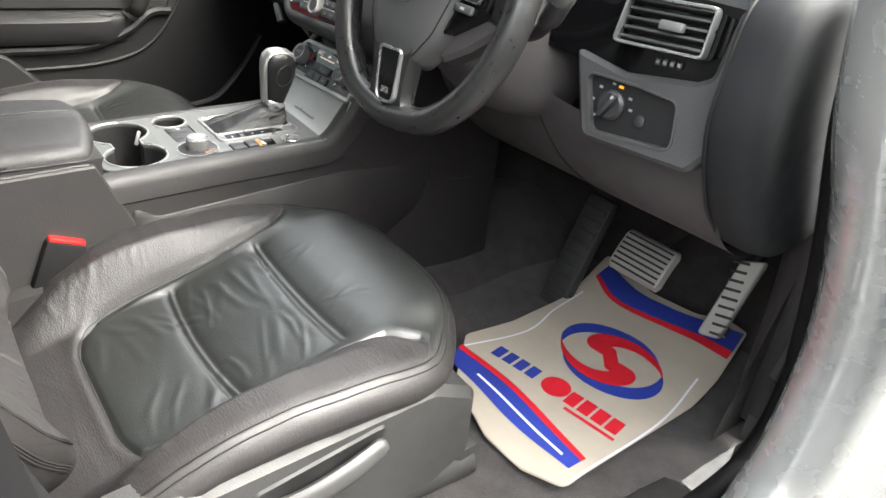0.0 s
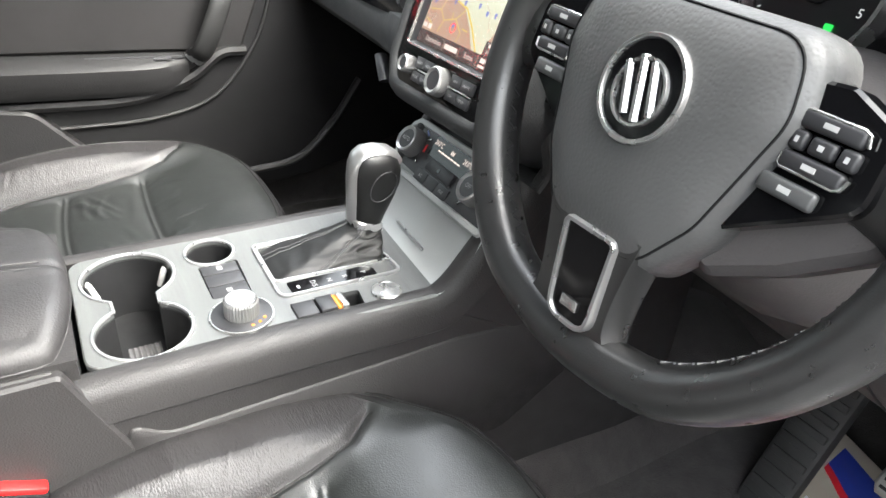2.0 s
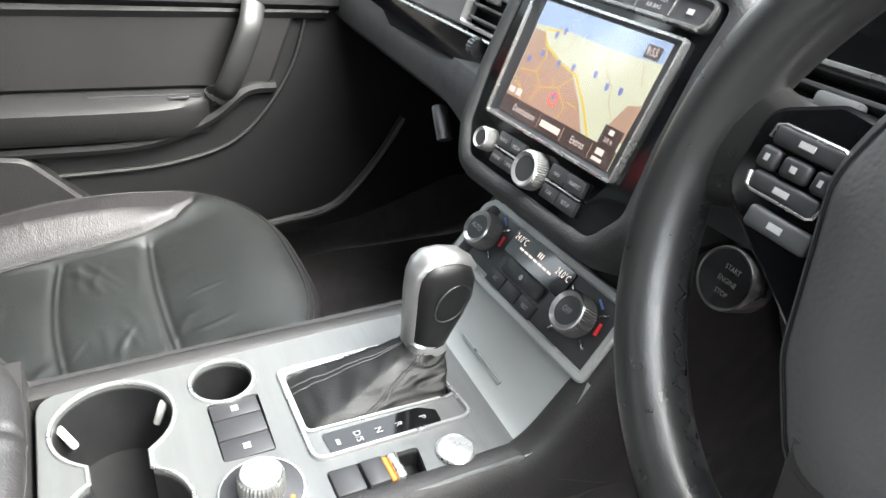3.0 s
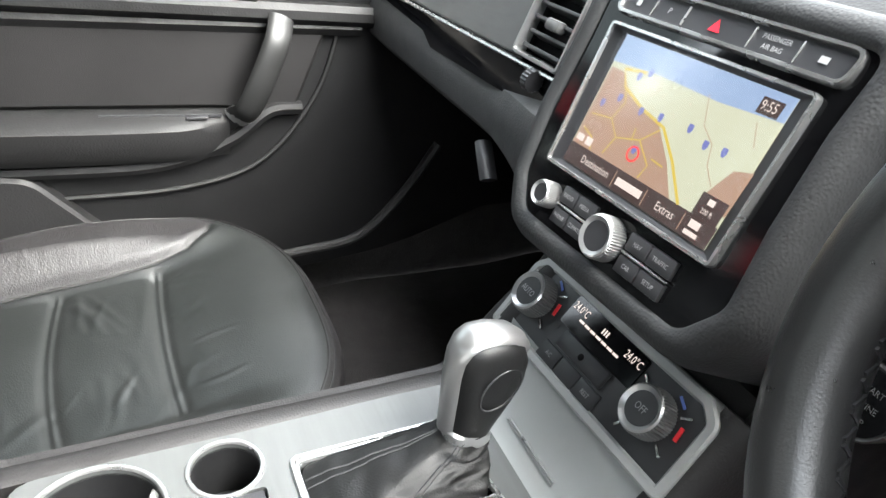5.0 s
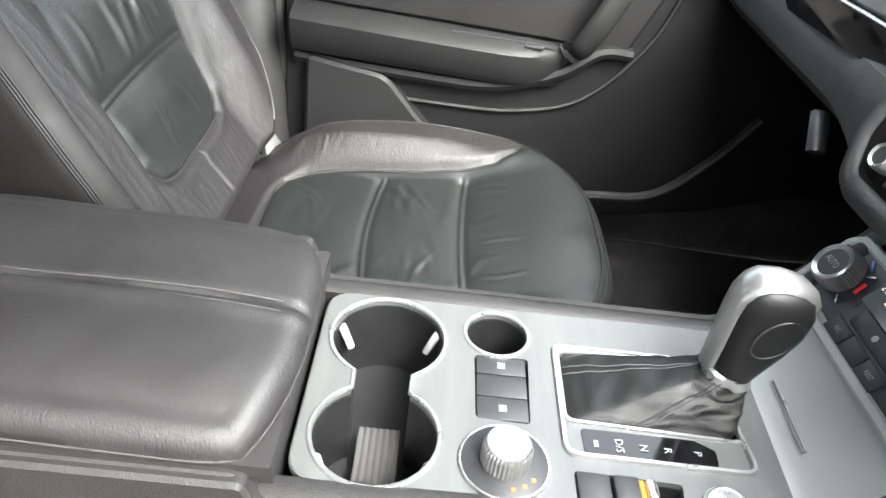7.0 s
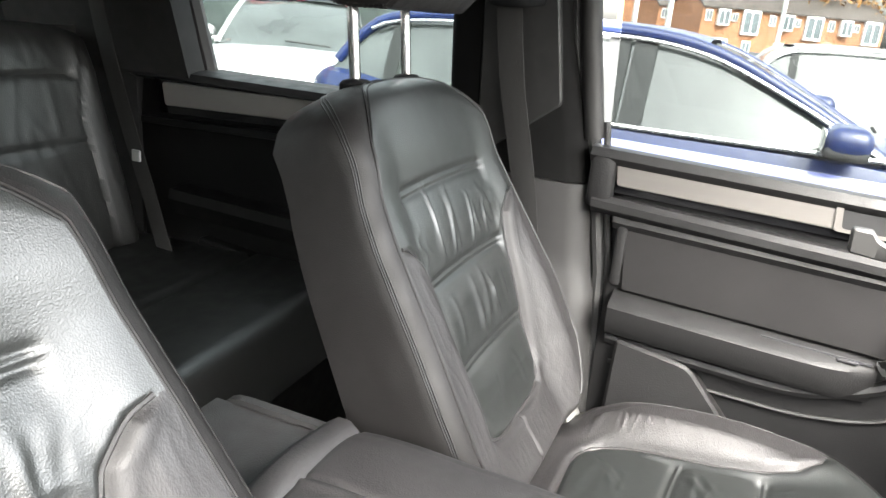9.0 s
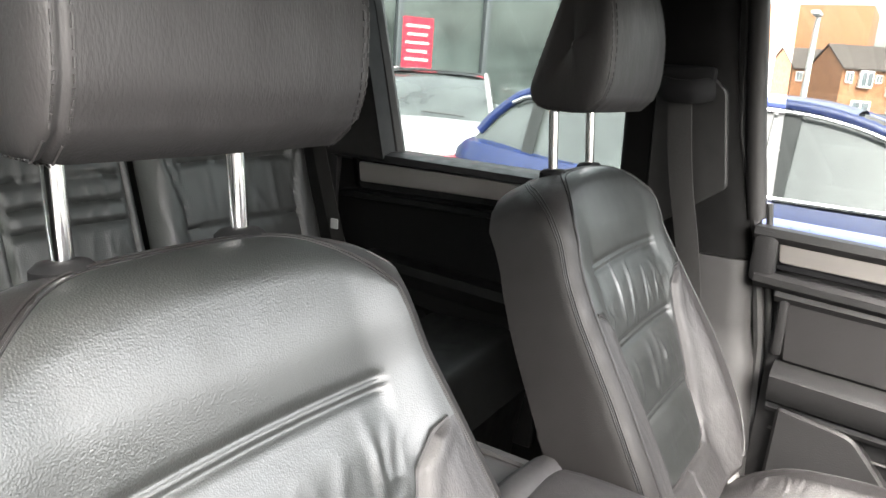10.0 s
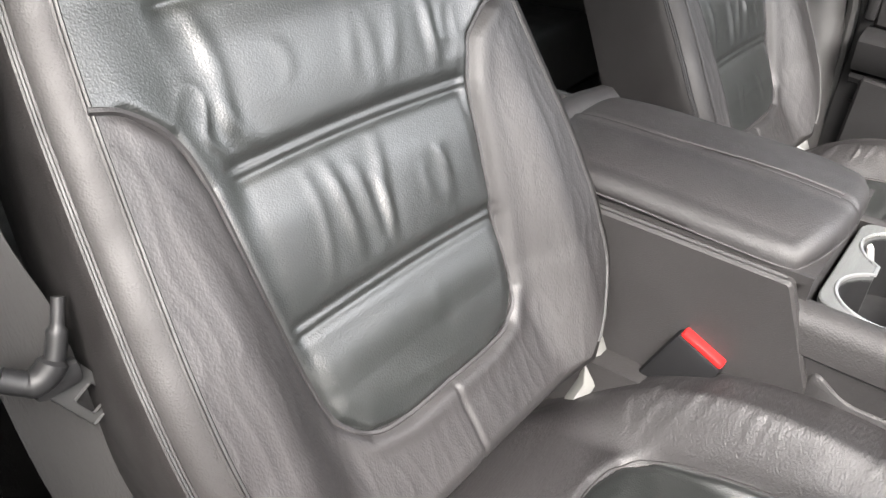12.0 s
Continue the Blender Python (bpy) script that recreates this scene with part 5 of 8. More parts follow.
strip_g = part("shift_display", bm, GLOSS, gear, "gloss black shift display")
for txt, y in (("P", 0.534), ("R", 0.512), ("N", 0.494), ("D/S", 0.476)):
    letters(txt, fr((0.0645, y, PZ + 0.0058), (1, 0, 0), (0, 1, 0)), 0.0085, WHITEINK, strip_g)
bm = bmesh.new()
box(bm, (0.0645, 0.459, PZ + 0.0055), (0.006, 0.003, 0.0004), 0)
part("shift_mark", bm, WHITEINK, strip_g)
kb = Vector((0.0, 0.564, 0.863))
bm = bmesh.new()
rings = []
corner = rpoly([(-0.029, 0.441), (0.043, 0.441), (0.047, 0.572), (-0.029, 0.558)], 0.012, 8)
base = []
for p0, p1 in zip(corner, corner[1:] + corner[:1]):
    cuts = max(1, int((Vector(p1) - Vector(p0)).length / 0.004))
    base += [Vector(p0).lerp(Vector(p1), q / cuts) for q in range(cuts)]
for i, v in enumerate(steps(0, 1, 34)):
    ring = []
    for j, p in enumerate(base):
        ang = math.atan2(p[1] - 0.51, p[0] - 0.008)
        w = smooth01(v) ** 0.85
        tip = Vector((kb.x + 0.0175 * math.cos(ang), kb.y + 0.0195 * math.sin(ang), 0))
        q = Vector((p[0], p[1], 0)) * (1 - w) + tip * w
        fold = 0.0036 * math.sin(math.pi * v) ** 0.8 * (folds(ang * 0.9 + v * 1.6, v * 4.2, 8, 1.2) - 0.4)
        z = PZ + 0.002 + (kb.z + 0.006 - PZ) * (v ** 1.15) + 0.002 * math.sin(math.pi * v) * folds(ang * 0.9, v * 5, 3, 1.5)
        dirn = Vector((math.cos(ang), math.sin(ang), 0.4))
        ring.append(q + Vector((0, 0, z)) + dirn * fold)
    rings.append(ring)
loft(bm, rings, cap=False)
seams = []
for at in (0.10, 0.36, 0.60, 0.86):
    j = int(at * len(base))
    for off in (-1, 1):
        seams.append([r[(j + off) % len(base)] + Vector((0, 0, 0.0005)) for r in rings[1:-2]])
part("gaiter", bm, mat("gaiter_leather", (0.006, 0.006, 0.006), 0.48, spec=0.3, grain=0.0003, gscale=700, voro=True), gear, "creased black leather gaiter", 60)
for line in seams:
    bm = bmesh.new()
    tube(bm, line, 0.0006, 5)
    part("gaiter_seam", bm, BUTTON, gear)


def kring(z, y0, y1, a, n=28, tilt=0.0):
    """A ring of the knob: its height, rear and front, half-width."""
    out = []
    for k in range(n):
        q = 2 * math.pi * k / n
        c, s = math.cos(q), math.sin(q)
        e = 2 / 2.6
        yy = (y0 + y1) / 2 + (y1 - y0) / 2 * abs(s) ** e * (1 if s > 0 else -1)
        out.append(Vector((kb.x + a * abs(c) ** e * (1 if c > 0 else -1), yy, z - tilt * (yy - y0))))
    return out


bm = bmesh.new()
loft(bm, [kring(0.866, 0.546, 0.583, 0.0165, tilt=0.3), kring(0.868, 0.544, 0.585, 0.0185, tilt=0.3), kring(0.876, 0.544, 0.585, 0.0185, tilt=0.3), kring(0.878, 0.546, 0.583, 0.0165, tilt=0.3)])
part("collar", bm, DKCHROME, gear, "chrome collar")
bm = bmesh.new()
KN = [(0.873, 0.547, 0.582, 0.0165), (0.885, 0.547, 0.588, 0.0185), (0.900, 0.547, 0.598, 0.0205), (0.918, 0.547, 0.605, 0.0222), (0.935, 0.547, 0.606, 0.0225), (0.948, 0.549, 0.601, 0.021), (0.956, 0.553, 0.592, 0.0165), (0.959, 0.560, 0.582, 0.009)]
loft(bm, [kring(z, a, b, w, tilt=0.25 * min(1, max(0, (0.9 - z) / 0.03))) for z, a, b, w in KN])
knob = part("knob", bm, mat("knob_leather", (0.006, 0.006, 0.0062), 0.42, spec=0.3, var=0.08, grain=0.0002, gscale=700), gear, "black leather knob", 60)
bm = bmesh.new()
rows = []
for z, a, b, w in [(0.874, 0.5445, 0, 0.010), (0.90, 0.5445, 0, 0.0115), (0.93, 0.5445, 0, 0.0125), (0.945, 0.546, 0, 0.0135), (0.9555, 0.551, 0, 0.015), (0.9615, 0.560, 0, 0.0155), (0.9620, 0.575, 0, 0.0155), (0.9585, 0.590, 0, 0.0145), (0.950, 0.601, 0, 0.012), (0.940, 0.607, 0, 0.008)]:
    rows.append((z, a, w))
rings = []
for i, (z, y, w) in enumerate(rows):
    z0, y0 = rows[max(i - 1, 0)][:2]
    z1, y1 = rows[min(i + 1, len(rows) - 1)][:2]
    d = Vector((0, y1 - y0, z1 - z0)).normalized()
    n = Vector((0, -d.z, d.y))
    c = Vector((0, y, z))
    rings.append([c + Vector((w * math.cos(q), 0, 0)) + n * (0.0035 * math.sin(q)) - n * 0.004 * abs(math.cos(q)) ** 2 for q in steps(0, 2 * math.pi, 16)[:-1]])
loft(bm, rings)
part("knob_spine", bm, mat("knob_satin_metal", (0.34, 0.34, 0.34), 0.34, 0.85, var=0.04), knob, "satin chrome spine running over the top", 60)
for sx in (-1, 1):
    bm = bmesh.new()
    tube(bm, [Vector((sx * (0.0215 - 0.002 * math.cos(q)), 0.578 + 0.017 * math.cos(q) + 0.004 * math.sin(q), 0.920 + 0.018 * math.sin(q))) for q in steps(0, 2 * math.pi, 24)], 0.0008, 5)
    part("knob_seam", bm, BUTTON, knob)

# armrest lid
arm = thing("armrest_box", (0.02, 0.08, 0.86), "padded black leather armrest lid with stitched seam", "armrest")
bm = bmesh.new()
def arm_top(u, v):
    x = 0.020 + 0.098 * u
    y = -0.060 + 0.285 * v - 0.018 * (abs(u) ** 3) * v ** 4
    return x, y
def apt(s, t):
    m = max(abs(s), abs(t), 1.0)
    a, b = s / m, t / m
    x, y = arm_top(a, (b + 1) / 2)
    z = 0.913 - 0.012 * a ** 4 - 0.004 * b ** 4 - 0.006 * (b + 1) / 2
    z -= 0.004 * bump(x - 0.022 + 0.004 * b, 0.0035) - 0.0025 * bump(x - 0.032, 0.006)
    z += 0.0015 * noise.noise(Vector((x * 10, y * 10, 2)))
    e = m - 1
    ang = min(e, 1.0) * math.pi / 2
    r = 0.020
    o = Vector((abs(a) ** 7 * (1 if a > 0 else -1), abs(b) ** 7 * (1 if b > 0 else -1)))
    o = o.normalized() if o.length > 1e-6 else Vector((0, 0))
    x += o.x * r * math.sin(ang)
    y += o.y * r * math.sin(ang)
    z -= r * (1 - math.cos(ang))
    if e > 1:
        k = (e - 1) / 2
        z = z * (1 - k) + 0.868 * k - 0.002 * bump(k - 0.35, 0.08)
        x -= o.x * 0.012 * k
        y -= o.y * 0.012 * k
    return Vector((x, y, z))
ax = [-e for e in reversed(EDGE)] + steps(-1, 1, 50) + EDGE
g = [[bm.verts.new(apt(s, t)) for s in ax] for t in ax]
for a, b in zip(g, g[1:]):
    for j in range(len(ax) - 1):
        bm.faces.new((a[j], a[j + 1], b[j + 1], b[j]))
part("pad", bm, LEATHER, arm, "", 60)
bm = bmesh.new()
tube(bm, [apt(k, t) + Vector((0.0005, 0, 0)) for k, t in [(2.25, t) for t in steps(-2.25, 2.25, 40)] + [(s, 2.25) for s in steps(2.25, -2.25, 40)]], 0.0016, 5)
for dx in (-0.0055, 0.0055):
    tube(bm, [Vector((0.022 + dx + 0.002, y, apt(0.05, -1 + 2 * (y + 0.060) / 0.285).z + 0.0012)) for y in steps(-0.06, 0.224, 20)], 0.0009, 5)
part("stitching", bm, STITCH, arm)
bm = bmesh.new()
loft(bm, [[Vector((CX - 0.11, y0, z)), Vector((CX + 0.116, y0, z)), Vector((CX + 0.116, y1, z)), Vector((CX - 0.11, y1, z))] for y0, y1, z in ((-0.11, 0.235, 0.862), (-0.11, 0.24, 0.872))])
part("lid_base", bm, PLASTIC, arm)
bm = bmesh.new()
tube(bm, spline([(-0.075, -0.088, 0.885), (0.02, -0.09, 0.893), (0.11, -0.088, 0.880)]), 0.024, 10)
part("hinge_roll", bm, LEATHER, arm)

# ---- dashboard ----
dash = thing("dashboard", (0, 0.95, 0.8), "black soft-touch dashboard with aluminium trim and centre screen", "dashboard")
bm = bmesh.new()  # top pad and passenger-side face
def dash_prof(x):
    b = 0.012 * (x / 0.7) ** 2
    drop = 0.0
    return [(1.16, 1.235), (1.0, 1.240), (0.86, 1.228), (0.785 + b, 1.200), (0.768 + b, 1.180), (0.775 + b, 1.165), (0.80, 1.16), (1.16, 1.10)]
loft(bm, [[Vector((x, y, z)) for y, z in dash_prof(x)] for x in steps(-0.80, 0.165, 26)])
loft(bm, [[Vector((x, y, z)) for y, z in dash_prof(x)] for x in steps(0.598, 0.80, 10)])
loft(bm, [[Vector((x, y, z)) for y, z in [(1.16, 1.235), (1.0, 1.240), (0.93, 1.236), (0.925, 1.215), (1.16, 1.10)]] for x in (0.165, 0.598)])
part("top_pad", bm, DASHTOP, dash, "", 35)
bm = bmesh.new()  # lower passenger face: swooping roll under the trim
def low_prof(x):
    k = smooth01((x + 0.33) / 0.22)          # towards the centre stack it comes down and forward
    zt = 1.040 + 0.012 * k
    y0 = 0.722 - 0.030 * k
    return [(0.86, zt + 0.10), (y0 + 0.014, zt + 0.004), (y0, zt - 0.002), (y0 - 0.008, zt - 0.020), (y0 - 0.004, zt - 0.055 - 0.01 * k), (y0 + 0.030 - 0.02 * k, 0.955 - 0.012 * k), (y0 + 0.09 - 0.05 * k, 0.925 - 0.02 * k), (0.95, 0.84), (1.05, 0.84)]
loft(bm, [[Vector((x, y, z)) for y, z in low_prof(x)] for x in steps(-0.745, -0.125, 36)])
part("lower_face", bm, SOFT, dash, "", 35)
bm = bmesh.new()  # glovebox catch
tube(bm, spline([(-0.305, 0.722, 0.965), (-0.285, 0.716, 0.955), (-0.265, 0.712, 0.938)]), 0.010, 8, flat=0.5)
part("glovebox_catch", bm, BUTTON, dash)
bm = bmesh.new()  # brushed passenger trim
tpf = fr((0, 0.7075, 1.052), (1, -0.02, 0.03), (0, 0.34, 1))
plate(bm, tpf, rpoly([(-0.72, 0.024), (-0.266, 0.034), (-0.262, 0.112), (-0.72, 0.100)], 0.006), top=0.004, low=-0.012, bev=0.002)
part("passenger_trim", bm, BRUSHED, dash, "brushed aluminium trim panel")
bm = bmesh.new()
plate(bm, tpf, rpoly([(-0.74, -0.018), (-0.176, -0.003), (-0.176, 0.028), (-0.258, 0.028), (-0.258, 0.125), (-0.74, 0.12)], 0.004), top=-0.004, low=-0.03)
part("trim_backing", bm, GLOSS, dash, "gloss black backing panel")
bm = bmesh.new()
plate(bm, tpf, rpoly([(-0.268, -0.02), (-0.11, -0.02), (-0.11, 0.130), (-0.268, 0.130)], 0.004), top=-0.012, low=-0.04)
part("vent_housing", bm, SEALR, dash, "matt black vent housing")
bm = bmesh.new()
tube(bm, [tpf @ Vector((-0.72, 0.021, 0.005)), tpf @ Vector((-0.18, 0.031, 0.005))], 0.0022, 6)
part("chrome_line", bm, CHROME, dash)


SLAT = mat("vent_slat_grey", (0.034, 0.034, 0.035), 0.42)


def air_vent(m, w, h, parent_thing, slats=5, skew=0.0):
    """A rectangular air vent: chrome frame, dark throat, slats and a tab."""
    o = rpoly([(-w / 2 + skew, -h / 2), (w / 2 + skew * 0.4, -h / 2), (w / 2, h / 2), (-w / 2, h / 2)], 0.008)
    bm = bmesh.new()
    rim(bm, m, o, 0.0042, 0.006, -0.008)
    vent = part("air_vent", bm, DKCHROME, parent_thing, "satin chrome framed air vent")
    bm = bmesh.new()
    plate(bm, m, o, top=-0.022, low=-0.026)
    vs = [[bm.verts.new(m @ Vector((*inset_pt(o, j, 0.004), hh))) for j in range(len(o))] for hh in (0.001, -0.024)]
    for j in range(len(o)):
        bm.faces.new((vs[0][j], vs[0][(j + 1) % len(o)], vs[1][(j + 1) % len(o)], vs[1][j]))
    part("throat", bm, BLACKHOLE, vent)
    for k in range(slats):
        bm = bmesh.new()
        yy = -h / 2 + h * (k + 0.7) / (slats + 0.4)
        box(bm, (0, 0, 0), (w - 0.010, 0.0034, 0.018), 0.001, m @ Matrix.Translation((skew * (0.5 - (yy / h)) * 0.6, yy, -0.008)) @ Matrix.Rotation(radians(-14), 4, "X"))
        part("slat", bm, SLAT, vent)
    bm = bmesh.new()
    box(bm, (w * 0.06, 0, 0.003), (w * 0.27, 0.011, 0.012), 0.003, m)
    part("vent_tab", bm, mat("satin_tab", (0.10, 0.10, 0.10), 0.35), vent)
    return vent


air_vent(tpf @ Matrix.Translation((-0.216, 0.074, 0.004)), 0.082, 0.076, dash, 5, -0.006)
air_vent(fr((0.655, 0.750, 1.148), (1, 0.17, 0.05), (0.05, 0.22, 1)), 0.112, 0.058, dash, 5, -0.008)
air_vent(fr((0.193, 0.728, 1.150), (1, 0.03, 0.03), (0, 0.34, 1)), 0.112, 0.046, dash, 4, -0.004)
bm = bmesh.new()
plate(bm, fr((0.185, 0.731, 1.146), (1, 0.03, 0.03), (0, 0.34, 1)), rpoly([(-0.060, -0.10), (0.075, -0.10), (0.075, 0.045), (-0.060, 0.045)], 0.01), [rrect(-0.046, -0.017, 0.062, 0.026, 0.008)], top=0.0, low=-0.03)
part("vent_surround", bm, GLOSS, dash, "gloss black vent surround")
bm = bmesh.new()
lathe(bm, fr((0.188, 0.694, 1.026), (1, 0, 0), (0, 0.30, 1)), [(0.023, -0.02), (0.023, 0.002), (0.0218, 0.004), (0.020, 0.003)], 36)
engine = part("starter_ring", bm, mat("dark_ring", (0.06, 0.06, 0.06), 0.3, 0.6), dash, "chrome ringed starter socket")
bm = bmesh.new()
lathe(bm, fr((0.188, 0.694, 1.026), (1, 0, 0), (0, 0.30, 1)), [(0.020, 0.0), (0.020, 0.0038), (0.0, 0.0045)], 32)
part("starter_button", bm, GLOSS, engine)
for k, t in enumerate(("START", "ENGINE", "STOP")):
    letters(t, fr((0.188, 0.694, 1.026), (1, 0, 0), (0, 0.30, 1)) @ Matrix.Translation((0.004, 0.009 - 0.009 * k, 0.0050)), 0.0052, FAINT, engine, stretch=0.85)
bm = bmesh.new()
lathe(bm, fr((-0.212, 0.712, 1.068), (0, 0, 1), (0, 1, 0)), [(0.0105, -0.005), (0.011, -0.004), (0.011, 0.004), (0.0105, 0.005)], 36, ribs=1, depth=0.001)
part("vent_wheel", bm, BUTTON, dash)

# centre stack: frame of the screen, controls below it
ST = fr((0.0061, 0.6795, 1.106), (0.9988, 0.0379, 0.0324), (-0.0444, 0.3828, 0.9228))
bm = bmesh.new()  # grained surround, rolled over at its outer edge
si = rpoly([(-0.088, -0.100), (0.088, -0.100), (0.108, -0.072), (0.104, -0.019), (0.104, 0.040), (0.109, 0.086), (-0.112, 0.086), (-0.110, 0.040), (-0.112, -0.019), (-0.106, -0.072)], [0.018, 0.018, 0.02, 0.06, 0.06, 0.01, 0.01, 0.06, 0.06, 0.02])
rings = []
for grow, h in ((0.0, -0.012), (0.0, 0.001), (0.002, 0.0035), (0.008, 0.0045), (0.015, 0.002), (0.020, -0.006), (0.024, -0.022), (0.028, -0.10)):
    rings.append([ST @ Vector((*inset_pt(si, k, -grow), h)) for k in range(len(si))])
loft(bm, rings, cap=False)
stack = part("stack_surround", bm, mat("stack_grain", (0.030, 0.0305, 0.0315), 0.62, spec=0.25, var=0.12, grain=0.0006, gscale=520, voro=True), dash, "", 60)
bm = bmesh.new()
plate(bm, ST, si, top=0.0, low=-0.02)
part("stack_panel", bm, GLOSS, dash, "gloss black control panel")
bm = bmesh.new()  # pad over the switch bar, back to the dashboard top
sheet(bm, lambda u, v: (ST @ Vector((-0.135 + 0.27 * u, 0.088, 0.001))).lerp(Vector((-0.150 + 0.33 * u, 0.86, 1.231)), v) + Vector((0, 0, 0.016 * math.sin(math.pi * v) - 0.02 * max(0.0, abs(2 * u - 1) - 0.7))), steps(0, 1, 24), steps(0, 1, 14))
part("stack_hood", bm, DASHTOP, dash, "", 60)
# screen
sc = rpoly([(-0.087, -0.0567), (0.087, -0.0567), (0.0905, 0.0567), (-0.0905, 0.0567)], 0.005)
bm = bmesh.new()
rim(bm, ST, sc, 0.0032, 0.006, -0.004)
screen = part("screen_frame", bm, CHROME, dash, "satin chrome screen frame")
bm = bmesh.new()
gi = [inset_pt(sc, j, 0.003) for j in range(len(sc))]
gi2 = rpoly([(-0.0735, -0.0495), (0.0755, -0.0495), (0.0770, 0.0505), (-0.0745, 0.0505)], 0.002)
n = len(gi)
rows = [[bm.verts.new(ST @ Vector((p[0], p[1], h))) for p in ring] for ring, h in ((gi, 0.0035), ([Vector(gi[k]).lerp(Vector(gi2[min(k * len(gi2) // n, len(gi2) - 1)]), 1.0) for k in range(n)], 0.0005))]
for k in range(n):
    bm.faces.new((rows[0][k], rows[0][(k + 1) % n], rows[1][(k + 1) % n], rows[1][k]))
part("screen_bezel", bm, BUTTON, screen, "sloping dark grey bezel")


def on_scr(x, y):
    """From the map's own layout to the display's place in the stack."""
    k = (y - 0.056) / 0.098
    return Vector(((x + 0.0035) / (0.0855 + 0.0075 * k) * (0.0745 + 0.0012 * k) + 0.001, -0.0495 + 0.1 * k))


def lit(name, col, s=0.62):
    m = glow(name, col, s)
    return m


SKYB, LAND, TOWN, ROADY, BARD = lit("map_sky", (0.45, 0.58, 0.86)), lit("map_land", (0.86, 0.84, 0.62)), lit("map_town", (0.62, 0.38, 0.27)), lit("map_road", (0.95, 0.68, 0.10)), lit("map_bar", (0.10, 0.055, 0.05), 0.5)
PIN = lit("map_pin", (0.24, 0.26, 0.66))


def scr(name, pts, h, material):
    bm = bmesh.new()
    f = bmesh.new()
    vs = [f.verts.new(ST @ Vector((*on_scr(p[0], p[1]), h + 0.0012))) for p in pts]
    f.faces.new(vs)
    bm.free()
    return part(name, f, material, screen, "", 0)


scr("map_land", [(-0.089, 0.056), (0.082, 0.056), (0.091, 0.154), (-0.095, 0.154)], 0.0000, LAND)
scr("map_sky", [(-0.0945, 0.134), (-0.04, 0.137), (0.03, 0.136), (0.0895, 0.139), (0.091, 0.154), (-0.095, 0.154)], 0.0003, SKYB)
scr("map_town", [(-0.089, 0.070), (0.035, 0.070), (0.015, 0.090), (-0.010, 0.108), (-0.030, 0.112), (-0.060, 0.120), (-0.075, 0.130), (-0.092, 0.130)], 0.0003, TOWN)
scr("map_town", [(0.060, 0.085), (0.084, 0.078), (0.088, 0.108), (0.072, 0.104)], 0.0003, TOWN)
scr("map_bar", [(-0.089, 0.056), (0.082, 0.056), (0.0835, 0.071), (-0.090, 0.071)], 0.0006, BARD)


def scr_line(name, pts, w, h, material):
    bm = bmesh.new()
    pts = [on_scr(*p) for p in pts]
    rows = []
    for i, p in enumerate(pts):
        d = (pts[min(i + 1, len(pts) - 1)] - pts[max(i - 1, 0)]).normalized()
        q = Vector((-d.y, d.x)) * w / 2
        rows.append((bm.verts.new(ST @ Vector((*(p - q), h + 0.0012))), bm.verts.new(ST @ Vector((*(p + q), h + 0.0012)))))
    for a, b in zip(rows, rows[1:]):
        bm.faces.new((a[0], b[0], b[1], a[1]))
    return part(name, bm, material, screen, "", 0)


scr_line("map_route", [(0.044, 0.071), (0.020, 0.092), (-0.004, 0.108), (-0.035, 0.113), (-0.064, 0.121), (-0.075, 0.132), (-0.05, 0.135)], 0.0022, 0.0009, ROADY)
for pts in ([(-0.085, 0.095), (-0.06, 0.098), (-0.045, 0.088), (-0.02, 0.094), (-0.006, 0.106)], [(-0.06, 0.098), (-0.055, 0.112), (-0.062, 0.12)], [(-0.045, 0.088), (-0.05, 0.074)], [(-0.02, 0.094), (0.0, 0.082), (-0.003, 0.072)], [(-0.085, 0.084), (-0.07, 0.08), (-0.065, 0.072)], [(-0.03, 0.10), (-0.028, 0.091)], [(0.0, 0.087), (0.014, 0.086)]):
    scr_line("map_street", pts, 0.0011, 0.0009, ROADY)
for pts in ([(0.02, 0.138), (0.03, 0.12), (0.045, 0.112), (0.05, 0.10), (0.062, 0.09)], [(-0.03, 0.136), (-0.028, 0.128), (-0.035, 0.122)], [(0.07, 0.134), (0.078, 0.12)]):
    scr_line("map_lane", pts, 0.0006, 0.0009, TOWN)
for x, y in ((-0.063, 0.110), (-0.034, 0.108), (-0.012, 0.110), (0.020, 0.112), (0.040, 0.107), (0.058, 0.108), (-0.055, 0.128), (-0.045, 0.133), (-0.02, 0.084), (-0.079, 0.102)):
    scr("map_pin", [(x - 0.0012, y), (x + 0.0012, y), (x + 0.0027, y + 0.0025), (x + 0.0025, y + 0.0058), (x - 0.0025, y + 0.0058), (x - 0.0027, y + 0.0025)], 0.0011, PIN)
scr_line("position_ring", [(-0.019 + 0.006 * math.cos(q), 0.084 + 0.005 * math.sin(q)) for q in steps(0, 6.3, 16)], 0.0012, 0.0013, REDGL)
for nm, pts in (("clock_box", [(0.064, 0.139), (0.083, 0.139), (0.0845, 0.149), (0.065, 0.149)]), ("scale_box", [(0.058, 0.071), (0.082, 0.071), (0.0835, 0.086), (0.059, 0.086)])):
    scr(nm, pts, 0.0012, BARD)
def on_st(x, y, h=0.0036, turn=0.0):
    return ST @ Matrix.Translation((*on_scr(x, y), h))
